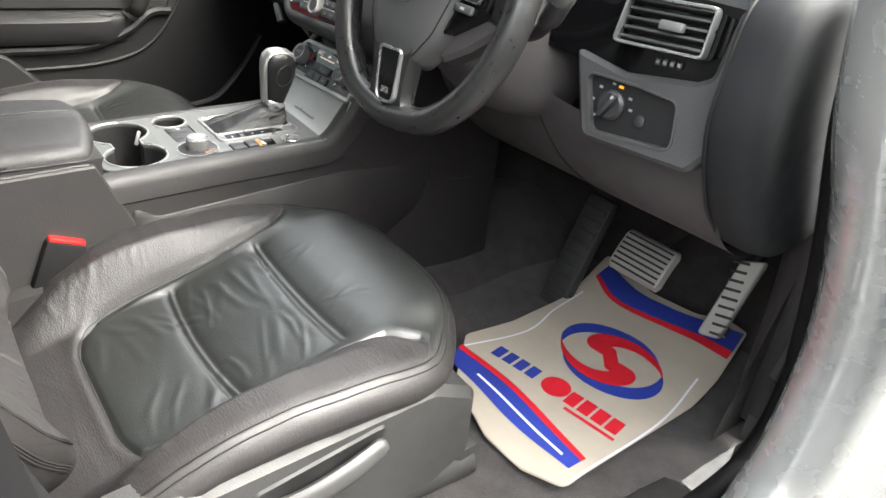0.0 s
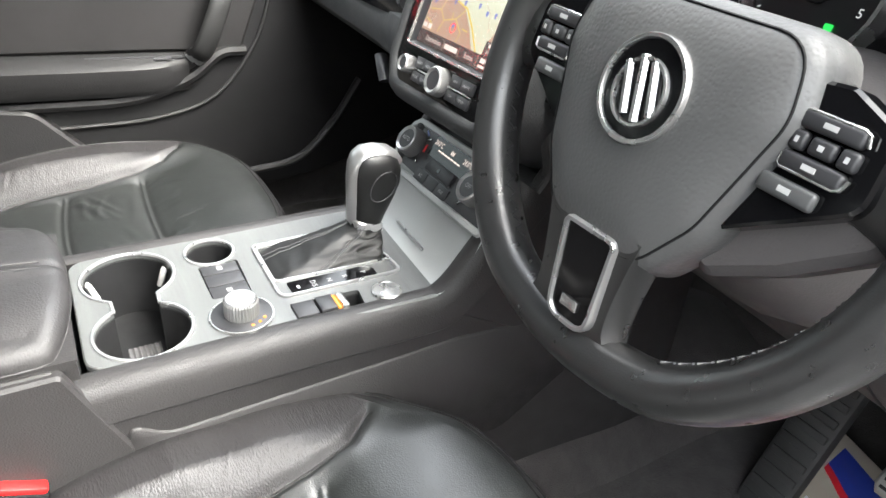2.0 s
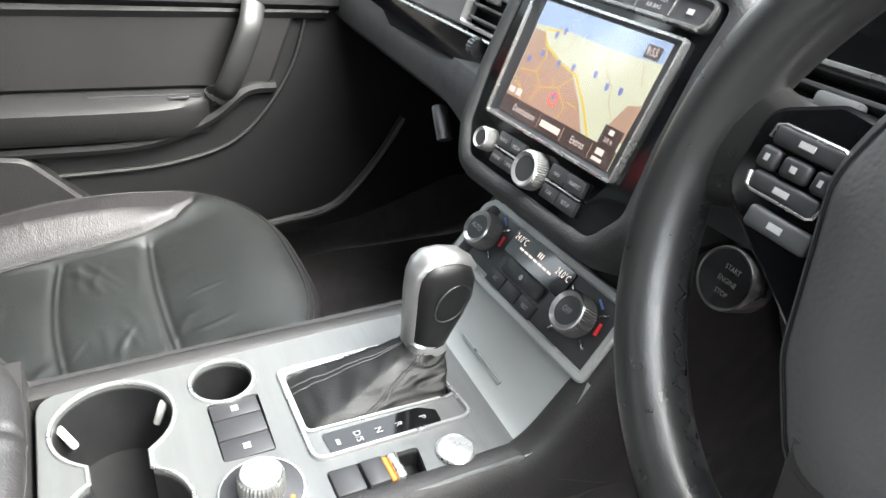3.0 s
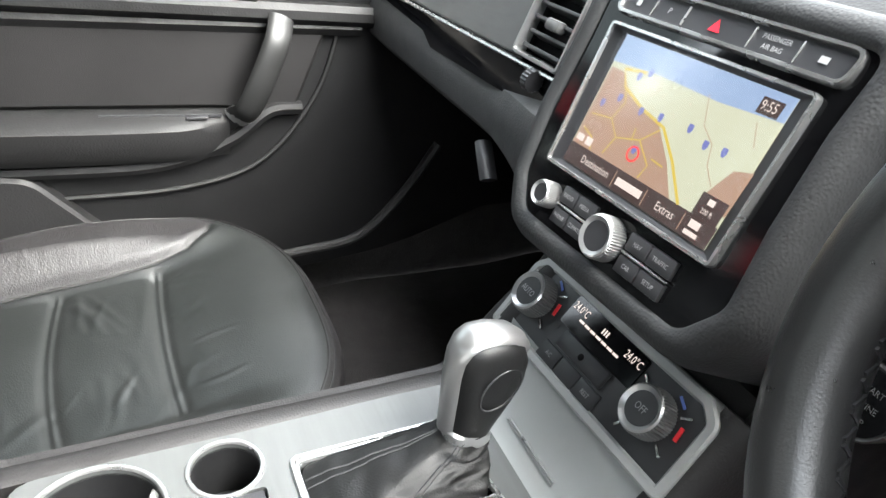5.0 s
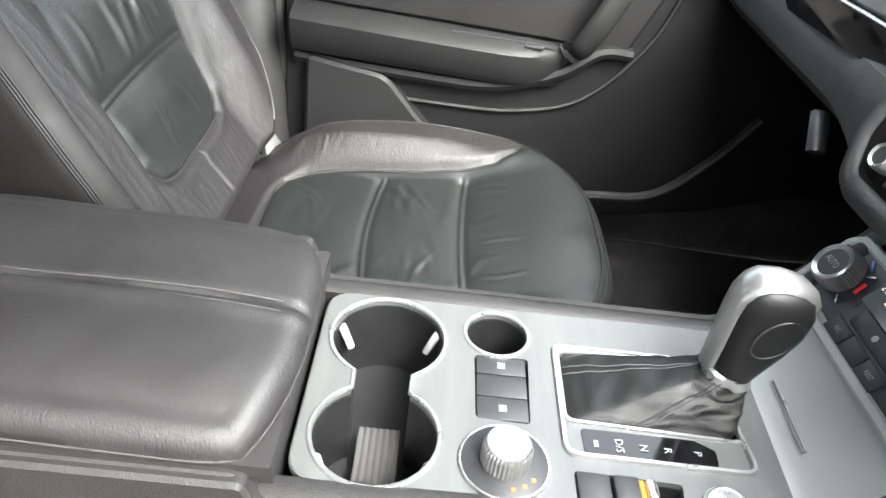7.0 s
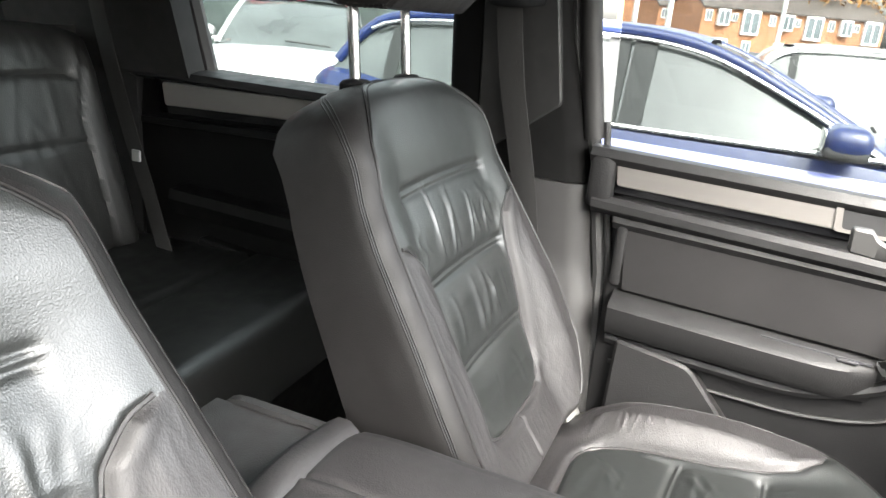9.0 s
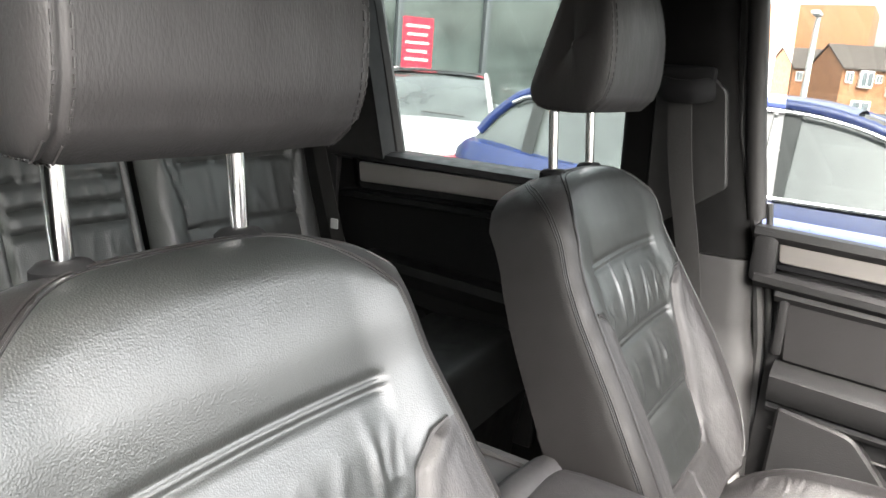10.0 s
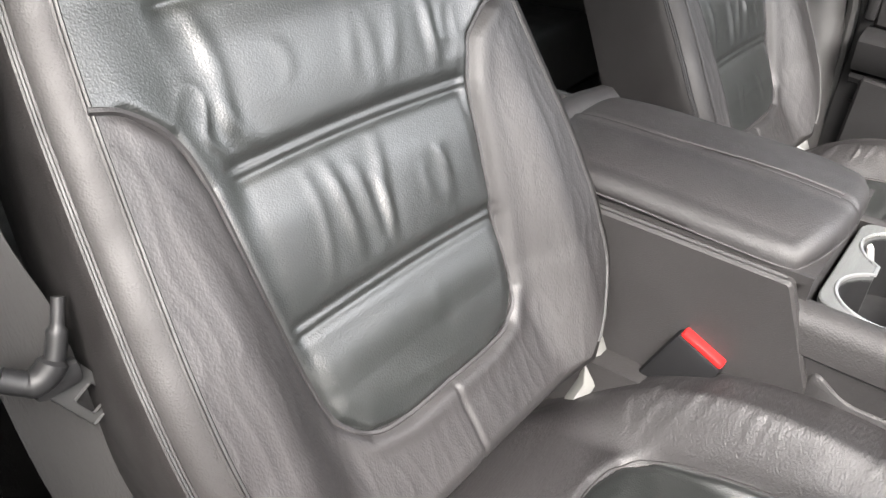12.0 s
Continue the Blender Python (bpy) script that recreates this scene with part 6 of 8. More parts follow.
for txt, x, y, s in (("Destination", -0.048, 0.0635, 0.0085), ("Extras", 0.037, 0.0635, 0.0085), ("9:55", 0.0743, 0.144, 0.0088), ("200 ft", 0.0705, 0.0755, 0.005)):
    letters(txt, on_st(x, y), s, DISP, screen, stretch=0.8)
bm = bmesh.new()
for x, y, w, h in ((-0.005, 0.0635, 0.030, 0.0055), (0.0665, 0.066, 0.010, 0.005), (0.0665, 0.060, 0.013, 0.003), (-0.081, 0.0765, 0.009, 0.005), (-0.069, 0.0765, 0.008, 0.006), (0.0705, 0.082, 0.006, 0.004)):
    box(bm, (*on_scr(x, y), 0.0033), (w * 0.86, h, 0.0002), 0, ST)
part("screen_bars", bm, DISP, screen)
bm = bmesh.new()
for x in (-0.0235, 0.0135, 0.0545):
    box(bm, (*on_scr(x, 0.0635), 0.0032), (0.0006, 0.012, 0.0002), 0, ST)
part("screen_bars", bm, TOWN, screen)
bm = bmesh.new()
sheet(bm, lambda u, v: ST @ Vector((-0.0755 + 0.153 * u, -0.051 + 0.1025 * v, 0.0040)), (0, 1), (0, 1))
gsc = part("screen_glass", bm, CLEAR, screen)

# radio buttons and knobs
def key_on(m, x0, y0, x1, y1, txt, parent_thing, size=0.0058, h=0.0045, name="control_button"):
    bm = bmesh.new()
    box(bm, ((x0 + x1) / 2, (y0 + y1) / 2, h / 2), (x1 - x0 - 0.0008, y1 - y0 - 0.0008, h), 0.0008, m)
    k = part(name, bm, BUTTON, parent_thing)
    if txt:
        letters(txt, m @ Matrix.Translation(((x0 + x1) / 2, (y0 + y1) / 2, h + 0.0004)), size, WHITEINK, k, stretch=0.8)
    return k


for x0, x1, up, low in ((-0.054, -0.036, "RADIO", "PHONE"), (-0.036, -0.015, "MEDIA", "CLIMATE"), (0.0225, 0.0435, "NAV", "CAR"), (0.0435, 0.0665, "TRAFFIC", "SETUP")):
    key_on(ST, x0, -0.0775, x1, -0.0640, up, dash, 0.0046)
    key_on(ST, x0, -0.0935, x1, -0.0805, low, dash, 0.0046)
for xx, ww in ((-0.0345, 0.039), (0.0445, 0.044)):
    bm = bmesh.new()
    box(bm, (xx, -0.079, 0.0035), (ww, 0.0018, 0.003), 0.0006, ST)
    part("button_divider", bm, CHROME, dash)


def knurled(m, r, h, name, parent_thing, face=BUTTON, label="knurled satin chrome knob"):
    bm = bmesh.new()
    lathe(bm, m, [(r * 0.98, 0.0), (r, 0.002), (r * 0.98, h * 0.86), (r * 0.90, h)], 96, ribs=1, depth=r * 0.05, cap=False)
    k = part(name, bm, KNURL, parent_thing, label, 25)
    bm = bmesh.new()
    lathe(bm, m, [(r * 0.91, h * 0.98), (r * 0.84, h * 1.06), (r * 0.74, h * 0.99), (r * 0.66, h * 0.93)], 40, cap=False)
    part("knob_ring", bm, DKCHROME, k)
    bm = bmesh.new()
    lathe(bm, m, [(r * 0.67, h * 0.90), (r * 0.66, h * 0.945), (0.0, h * 0.955)], 32)
    part("knob_face", bm, face, k)
    return k


knurled(ST @ Matrix.Translation((0.004, -0.0795, 0)), 0.0165, 0.014, "menu_knob", dash)
knurled(ST @ Matrix.Translation((-0.066, -0.078, 0)), 0.0105, 0.014, "volume_knob", dash)

# switch bar over the screen
SB = ST @ Matrix.Translation((0.001, 0.0735, 0.000)) @ Matrix.Rotation(radians(-8), 4, "X")
bm = bmesh.new()
sbo = rpoly([(-0.092, -0.0085), (0.095, -0.0085), (0.097, 0.0095), (-0.094, 0.0095)], 0.006)
plate(bm, SB, sbo, top=0.002, low=-0.03)
bar = part("switch_bar", bm, BUTTON, dash)
bm = bmesh.new()
rim(bm, SB, [inset_pt(sbo, j, -0.003) for j in range(len(sbo))], 0.0036, 0.005, -0.01)
part("bar_rim", bm, CHROME, bar, "chrome rim")
for x in (-0.061, -0.031, 0.026, 0.061):
    bm = bmesh.new()
    box(bm, (x, 0, 0.0025), (0.0012, 0.014, 0.0015), 0.0005, SB)
    part("bar_divider", bm, CHROME, bar)
bm = bmesh.new()
vs = [bm.verts.new(SB @ Vector(p)) for p in ((-0.008, -0.004, 0.0028), (0.002, -0.004, 0.0028), (-0.003, 0.0045, 0.0028))]
bm.faces.new(vs)
part("hazard_mark", bm, mat("hazard_red", (0.7, 0.02, 0.04), 0.4), bar)
letters("PASSENGER", SB @ Matrix.Translation((0.0435, 0.003, 0.0028)), 0.0048, WHITEINK, bar, stretch=0.85)
letters("AIR BAG", SB @ Matrix.Translation((0.0435, -0.003, 0.0028)), 0.0048, WHITEINK, bar, stretch=0.85)
letters("P", SB @ Matrix.Translation((-0.046, 0.0, 0.0028)), 0.006, WHITEINK, bar)
for x, w, h in ((0.078, 0.006, 0.004), (-0.077, 0.004, 0.006)):
    bm = bmesh.new()
    box(bm, (x, 0.0, 0.0028), (w, h, 0.0003), 0, SB)
    part("bar_symbol", bm, WHITEINK, bar)

# climate panel
CL = fr((0.010, 0.668, 0.925), (1, 0, 0.03), (0, 0.62, 0.78))
clo = rpoly([(-0.110, -0.046), (0.120, -0.042), (0.117, 0.024), (0.100, 0.036), (-0.100, 0.032), (-0.112, 0.020)], [0.004, 0.008, 0.014, 0.012, 0.014, 0.012])
bm = bmesh.new()
rim(bm, CL, clo, 0.009, 0.005, -0.03)
# the frame's brightness is likewise put into a lighter colour than the top plate's
PALEM = mat("lightened_frame_aluminium", (0.30, 0.305, 0.30), 0.45, 0.15, var=0.06, scale=6)
climate = part("climate_panel", bm, PALEM, dash, "brushed aluminium framed climate panel")
bm = bmesh.new()
plate(bm, CL, [inset_pt(clo, j, 0.006) for j in range(len(clo))], top=0.002, low=-0.02)
part("panel_face", bm, BUTTON, climate)
bm = bmesh.new()
plate(bm, CL, rrect(-0.046, -0.002, 0.046, 0.025, 0.003), top=0.004, low=0.0)
lcd = part("climate_display", bm, GLOSS, climate, "dark climate display")
for tx, x in (("24.0°C", -0.034), ("24.0°C", 0.034)):
    letters(tx, CL @ Matrix.Translation((x, 0.0165, 0.0048)), 0.0095, DISP, lcd, stretch=0.72)
bm = bmesh.new()
for k in range(7):
    box(bm, (-0.026 + k * 0.0075, 0.0095, 0.0047), (0.0062, 0.002, 0.0002), 0, CL)
for k in range(3):
    box(bm, (-0.004 + k * 0.0028, 0.0165, 0.0047), (0.0014, 0.005, 0.0002), 0, CL)
part("display_bars", bm, DISP, lcd)
bm = bmesh.new()
box(bm, (-0.002, -0.0105, 0.004), (0.060, 0.016, 0.005), 0.002, CL)
rock = part("fan_rocker", bm, BUTTON, climate)
bm = bmesh.new()
lathe(bm, CL @ Matrix.Translation((-0.002, -0.0105, 0.0066)), [(0.0028, 0), (0.0028, 0.0006), (0, 0.0006)], 16)
part("rocker_dot", bm, GLOSS, rock)
for x0, x1, t in ((-0.040, -0.014, "A/C"), (-0.014, 0.012, ""), (0.012, 0.038, "REST")):
    key_on(CL, x0 - 0.004, -0.0365, x1 - 0.004, -0.0205, t, climate, 0.0055, 0.004)
for xk, t in ((-0.081, "AUTO"), (0.074, "OFF")):
    kk = knurled(CL @ Matrix.Translation((xk, -0.002, 0.002)), 0.0195, 0.018, "temperature_knob", climate)
    letters(t, CL @ Matrix.Translation((xk, -0.002, 0.0196)), 0.0078, WHITEINK, kk, stretch=0.8)
    for a in (35, 145, 235, 325):
        bm = bmesh.new()
        box(bm, (0.026, 0, 0.003), (0.009, 0.002, 0.002), 0.0004, CL @ Matrix.Translation((xk, -0.002, 0)) @ Matrix.Rotation(radians(a), 4, "Z"))
        part("knob_tick", bm, CHROME, climate)
    bm = bmesh.new()
    box(bm, (0.025, 0, 0.0032), (0.0035, 0.011, 0.001), 0.0004, CL @ Matrix.Translation((xk, -0.002, 0)) @ Matrix.Rotation(radians(8), 4, "Z"))
    part("heat_mark", bm, mat("heat_red", (0.7, 0.03, 0.04), 0.4), climate, "red heat mark")
    bm = bmesh.new()
    box(bm, (0.024, 0, 0.0032), (0.0022, 0.010, 0.001), 0.0004, CL @ Matrix.Translation((xk, -0.002, 0)) @ Matrix.Rotation(radians(62), 4, "Z"))
    part("cool_mark", bm, mat("cool_blue", (0.10, 0.16, 0.45), 0.4), climate)
    for a, rr in ((95, 0.031), (-8, 0.036), (-92, 0.033)):
        bm = bmesh.new()
        box(bm, (rr * math.cos(radians(a)), rr * math.sin(radians(a)) - 0.002, 0.0026), (0.005, 0.005, 0.0003), 0, CL @ Matrix.Translation((xk, 0, 0)))
        part("panel_symbol", bm, STITCH, climate)
# flanks of the stack below the climate panel
for sx in (-1, 1):
    bm = bmesh.new()
    pr = rpoly([(0.60, 0.82), (0.655, 0.885), (0.715, 0.965), (0.70, 1.02), (0.95, 1.02), (0.95, 0.70), (0.78, 0.72)], 0.02)
    x = CX + sx * 0.118
    plate(bm, fr((x, 0, 0), (0, 1, 0), (0, 0, 1)), pr, top=0.006, low=-0.006, bev=0.003)
    part("stack_flank", bm, PLASTIC, dash)

# driver's side: instrument hood, gauges, switch panel, knee bolster
bm = bmesh.new()
rings = []
for a in steps(-1, 1, 30):
    x = 0.385 + 0.235 * a
    lift = 0.075 * (1 - abs(a) ** 4)
    rings.append([Vector((x, y, z)) for y, z in ((0.98, 1.235 + lift * 0.5), (0.82, 1.255 + lift), (0.745, 1.245 + lift), (0.735, 1.232 + lift), (0.745, 1.220 + lift * 0.95), (0.83, 1.225 + lift * 0.9), (0.98, 1.20 + lift * 0.2))])
loft(bm, rings)
part("instrument_hood", bm, DASHTOP, dash, "", 40)
bm = bmesh.new()
loft(bm, [[Vector((0.385 + dx, y, z)) for dx, y, z in ((-0.225, 0.77, 1.06), (0.215, 0.77, 1.10), (0.225, 0.86, 1.07), (-0.225, 0.86, 1.06))], [Vector((0.385 + dx, y, z)) for dx, y, z in ((-0.225, 0.775, 1.085), (0.165, 0.775, 1.105), (0.165, 0.83, 1.125), (-0.225, 0.83, 1.110))]])
part("instrument_shelf", bm, PLASTIC, dash)
IM = fr((0.385, 0.845, 1.185), (1, 0, 0), (0, 0.30, 1))
bm = bmesh.new()
plate(bm, IM, rrect(-0.215, -0.09, 0.20, 0.10, 0.03), top=0.0, low=-0.01)
GAUGEW = glow("lit_gauge_print", (0.85, 0.88, 0.92), 0.55)
inst = part("instrument_panel", bm, GLOSS, dash, "black instrument panel with two dials")
for x, r, vals in ((-0.088, 0.062, ("0", "1", "2", "3", "4", "5", "6")), (0.120, 0.060, ("0", "20", "40", "60", "80", "100", "120", "140"))):
    gm = IM @ Matrix.Translation((x, 0.0, 0.0))
    bm = bmesh.new()
    lathe(bm, gm, [(r - 0.004, 0.003), (r - 0.002, 0.012), (r, 0.018), (r + 0.004, 0.018), (r + 0.005, 0.0)], 48)
    bm2 = bmesh.new()
    rim(bm2, gm, circle(0, 0, r + 0.004, 48), 0.006, 0.02)
    bm.free()
    g = part("gauge_ring", bm2, CHROME, inst)
    bm = bmesh.new()
    lathe(bm, gm, [(r - 0.002, 0.001), (r - 0.003, 0.003), (0, 0.003)], 40)
    part("gauge_face", bm, mat("gauge_black", (0.012, 0.012, 0.014), 0.5), g)
    bm = bmesh.new()
    for k in range(31):
        a = radians(225 - 270 * k / 30)
        box(bm, ((r - 0.007) * math.cos(a), (r - 0.007) * math.sin(a), 0.0035), (0.0035, 0.0008, 0.0003), 0, gm @ Matrix.Translation((0, 0, 0)) @ Matrix.Translation(((r - 0.007) * math.cos(a), (r - 0.007) * math.sin(a), 0)) @ Matrix.Rotation(a, 4, "Z") @ Matrix.Translation((-(r - 0.007) * math.cos(a), -(r - 0.007) * math.sin(a), 0)))
    part("gauge_ticks", bm, GAUGEW, g)
    for k, t in enumerate(vals):
        a = radians((195 if x < 0 else 215) - (250 if x < 0 else 250) * k / (len(vals) - 1))
        letters(t, gm @ Matrix.Translation(((r - 0.019) * math.cos(a), (r - 0.019) * math.sin(a), 0.0037)), 0.0105, GAUGEW, g)
    bm = bmesh.new()
    tube(bm, [gm @ Vector((0, 0, 0.008)), gm @ Vector((-0.048, 0.001, 0.008) if x < 0 else (-0.041, -0.030, 0.008))], [0.0022, 0.0016], 6)
    part("needle", bm, REDGL, g, "red lit needle")
    bm = bmesh.new()
    lathe(bm, gm, [(0.011, 0.004), (0.012, 0.010), (0.010, 0.013), (0, 0.013)], 24)
    part("hub_cap", bm, BUTTON, g)
bm = bmesh.new()
box(bm, (0.015, -0.052, 0.002), (0.010, 0.005, 0.002), 0.0005, IM)
part("warning_lamp", bm, REDGL, inst, "red warning lamp")
bm = bmesh.new()
box(bm, (-0.065, -0.026, 0.005), (0.008, 0.006, 0.001), 0.0005, IM)
part("indicator_lamp", bm, GREENGL, inst, "green indicator lamp")

letters("98652", IM @ Matrix.Translation((0.020, -0.040, 0.004)), 0.009, GAUGEW, inst)
bm = bmesh.new()
box(bm, (0.026, -0.028, 0.003), (0.05, 0.0010, 0.0004), 0, IM)
box(bm, (0.046, -0.040, 0.003), (0.014, 0.005, 0.0004), 0, IM)
part("display_bars", bm, DISP, inst)

DP = fr((0.64, 0.752, 1.04), (1, 0.17, -0.04), (0.03, 0.16, 1))
bm = bmesh.new()  # gloss band with the vent
plate(bm, DP, rpoly([(-0.175, 0.040), (-0.095, 0.036), (-0.03, 0.026), (0.090, 0.046), (0.100, 0.165), (-0.046, 0.160), (-0.052, 0.130), (-0.075, 0.110), (-0.175, 0.106)], [0.004, 0.01, 0.02, 0.01, 0.01, 0.01, 0.01, 0.02, 0.004]), top=-0.002, low=-0.05)
part("gloss_band", bm, GLOSS, dash, "gloss black fascia band")
bm = bmesh.new()
for k in range(4):
    box(bm, (0.005 + k * 0.009, 0.064 + 0.001 * k, 0.0), (0.0072, 0.009, 0.006), 0.001, DP)
part("dimmer_button", bm, BUTTON, dash)
bm = bmesh.new()
for k in range(4):
    box(bm, (0.005 + k * 0.009, 0.064 + 0.001 * k, 0.0032), (0.004, 0.004, 0.0003), 0, DP)
part("dimmer_symbol", bm, WHITEINK, dash)
bm = bmesh.new()  # switch panel surround
lo = rpoly([(-0.064, -0.056), (0.086, -0.047), (0.112, -0.01), (0.128, 0.175), (0.082, 0.175), (0.076, 0.066), (0.060, 0.056), (-0.03, 0.040), (-0.106, 0.050)], [0.02, 0.012, 0.01, 0.01, 0.01, 0.012, 0.012, 0.03, 0.006])
li = rpoly([(-0.050, -0.043), (0.061, -0.029), (0.049, 0.028), (-0.010, 0.030), (-0.079, 0.027)], [0.014, 0.014, 0.014, 0.03, 0.010])
plate(bm, DP, lo, [li], top=0.008, low=-0.05, bev=0.006)
part("switch_surround", bm, SOFT, dash)
bm = bmesh.new()
rim(bm, DP, [inset_pt(li, j, -0.002) for j in range(len(li))], 0.004, 0.010, -0.002)
part("switch_rim", bm, mat("satin_rim", (0.055, 0.055, 0.055), 0.4), dash)
bm = bmesh.new()
plate(bm, DP, li, top=0.001, low=-0.01)
lsw = part("light_switch_panel", bm, mat("switch_panel_black", (0.012, 0.012, 0.013), 0.5, spec=0.3), dash, "black headlight switch panel")
lkm = DP @ Matrix.Translation((-0.036, -0.004, 0.001))
bm = bmesh.new()
lathe(bm, lkm, [(0.019, 0), (0.019, 0.004), (0.015, 0.008), (0, 0.008)], 32)
box(bm, (0, 0, 0.012), (0.010, 0.034, 0.012), 0.004, lkm @ Matrix.Rotation(radians(-28), 4, "Z"))
lk = part("rotary_switch", bm, BUTTON, lsw)
bm = bmesh.new()
box(bm, (0, 0.014, 0.0185), (0.003, 0.005, 0.0006), 0.0, lkm @ Matrix.Rotation(radians(-28), 4, "Z"))
part("pointer", bm, WHITEINK, lk)
DIMP = mat("dim_print", (0.28, 0.28, 0.28), 0.5)
for a in (5, 35, 100, 140, 180, 225):
    bm = bmesh.new()
    box(bm, (0.0275 * math.cos(radians(a)), 0.0265 * math.sin(radians(a)), 0.0006), (0.0050, 0.0032, 0.0003), 0, lkm)
    part("switch_symbol", bm, DIMP, lsw)
bm = bmesh.new()
lathe(bm, DP @ Matrix.Translation((0.008, -0.010, 0.001)), [(0.0075, 0), (0.0075, 0.004), (0.005, 0.005), (0, 0.005)], 20)
part("dimmer_wheel", bm, BUTTON, lsw)
bm = bmesh.new()
box(bm, (0.006, 0.0250, 0.0009), (0.006, 0.0032, 0.0004), 0, lkm)
part("lit_symbol", bm, AMBER, lsw, "orange lit symbol")

bm = bmesh.new()  # knee bolster under the column and the switch panel
def knee(u, v):
    x = 0.16 + 0.595 * u
    ytop = 0.735 + 0.05 * smooth01((u - 0.6) / 0.4) + 0.05 * (1 - u)
    ztop = 1.03 - 0.03 * u
    ybot = 0.925 + 0.03 * (1 - u) - 0.02 * u
    zbot = 0.800 + 0.045 * u
    k = v
    bul = 0.022 * math.sin(math.pi * v)
    return Vector((x, ytop + (ybot - ytop) * k ** 1.25 - bul * 0.4, ztop + (zbot - ztop) * k - bul))
sheet(bm, knee, steps(0, 1, 30), steps(0, 1, 24))
sheet(bm, lambda u, v: knee(u, 1) + Vector((0, 0.25 * v, -0.012 * math.sin(math.pi * min(1, v * 8)) + 0.02 * v)), steps(0, 1, 30), steps(0, 1, 10))
part("knee_bolster", bm, TAUPE, dash, "", 60)
bm = bmesh.new()
for a, b in (((0.48, 0.02), (0.60, 0.98)), ):
    tube(bm, [knee(a[0] + (b[0] - a[0]) * t, a[1] + (b[1] - a[1]) * t) + Vector((0, -0.001, 0)) for t in steps(0, 1, 14)], 0.0016, 5)
part("panel_gap", bm, BLACKHOLE, dash)
bm = bmesh.new()  # rounded end of the dashboard by the door
rings = []
for k, (x, sc_) in enumerate(((0.745, 1.0), (0.775, 1.0), (0.795, 0.97), (0.805, 0.90), (0.806, 0.80))):
    pts = spline([(1.10, 1.225), (0.86, 1.225), (0.765, 1.205), (0.742, 1.13), (0.742, 1.05), (0.785, 0.955), (0.850, 0.885), (0.93, 0.862), (1.03, 0.90), (1.10, 1.0)], 5)
    c = Vector((0.93, 1.05))
    rings.append([Vector((x, *(c + (p - c) * sc_))) for p in pts])
loft(bm, rings)
part("end_cap", bm, mat("smooth_end_plastic", (0.015, 0.016, 0.0175), 0.68, spec=0.2, var=0.05, grain=0.0002, gscale=600), dash, "", 50)
bm = bmesh.new()
tube(bm, spline([(0.748, 0.80, 1.222), (0.748, 0.752, 1.19), (0.748, 0.737, 1.12), (0.748, 0.737, 1.05), (0.748, 0.782, 0.952), (0.748, 0.85, 0.882)]), 0.0025, 6)
part("end_gap", bm, BLACKHOLE, dash)

# ---- steering wheel ----
UPW = Vector((0, 0.31, 0.95)).normalized()
WM = fr((0.385, 0.605, 1.141), (1, 0, 0), UPW)
wheel = thing("steering_wheel", (0.380, 0.60, 1.152), "worn black leather multifunction steering wheel with chrome badge", "steering wheel")
bm = bmesh.new()
rings = []
NR = 96
for i in range(NR):
    a = 2 * math.pi * i / NR
    rad = 0.1745
    yb = math.sin(a)
    if yb < -0.86:
        rad -= 0.006 * smooth01((-yb - 0.86) / 0.14)
    c = Vector((rad * math.cos(a), rad * math.sin(a), 0))
    rd = Vector((math.cos(a), math.sin(a), 0))
    thick = 0.0182 + 0.0022 * bump(math.sin(a) - 0.45, 0.25)
    rings.append([WM @ (c + rd * thick * math.cos(q) + Vector((0, 0, 1)) * thick * 1.12 * math.sin(q)) for q in steps(0, 2 * math.pi, 16)[:-1]])
rings.append(rings[0])
loft(bm, rings, cap=False)
bmesh.ops.remove_doubles(bm, verts=bm.verts, dist=1e-6)
RIML = mat("worn_wheel_leather", (0.015, 0.015, 0.0152), 0.33, var=0.10, scale=14, spec=0.65, grain=0.0002, gscale=800, rvar=0.07)
part("rim", bm, RIML, wheel, "shiny worn leather rim", 60)
bm = bmesh.new()  # stitching on the inner side of the rim
for i in range(150):
    a = 2 * math.pi * i / 150
    if -2.1 < math.atan2(math.sin(a), math.cos(a)) < -1.05:
        continue
    rad = 0.1745 - 0.0182
    box(bm, (0, 0, 0), (0.0016, 0.0016, 0.0075), 0, WM @ Matrix.Translation((rad * math.cos(a), rad * math.sin(a), 0)) @ Matrix.Rotation(a, 4, "Z") @ Matrix.Rotation(radians(35 if i % 2 else -35), 4, "X"))
part("rim_stitching", bm, BUTTON, wheel)
bm = bmesh.new()  # airbag cover
hub = rpoly([(-0.088, 0.070), (0.088, 0.070), (0.099, 0.025), (0.075, -0.055), (0.045, -0.098), (-0.045, -0.098), (-0.075, -0.055), (-0.099, 0.025)], [0.035, 0.035, 0.04, 0.05, 0.03, 0.03, 0.05, 0.04], 6)
rings = []
for k, d in ((1.0, -0.012), (1.0, 0.004), (0.985, 0.014), (0.94, 0.022), (0.85, 0.0275), (0.65, 0.031), (0.40, 0.033), (0.18, 0.0335)):
    rings.append([WM @ Vector((p[0] * k, (p[1] + 0.01) * k - 0.01, d)) for p in hub])
loft(bm, rings)
part("airbag_cover", bm, mat("airbag_plastic", (0.058, 0.0585, 0.059), 0.46, var=0.06, grain=0.0004, gscale=420, voro=True), wheel, "grained dark grey airbag cover", 50)
bm = bmesh.new()
seam = [WM @ Vector((p[0] * 0.90, (p[1] + 0.01) * 0.90 - 0.01, 0.0249)) for p in hub]
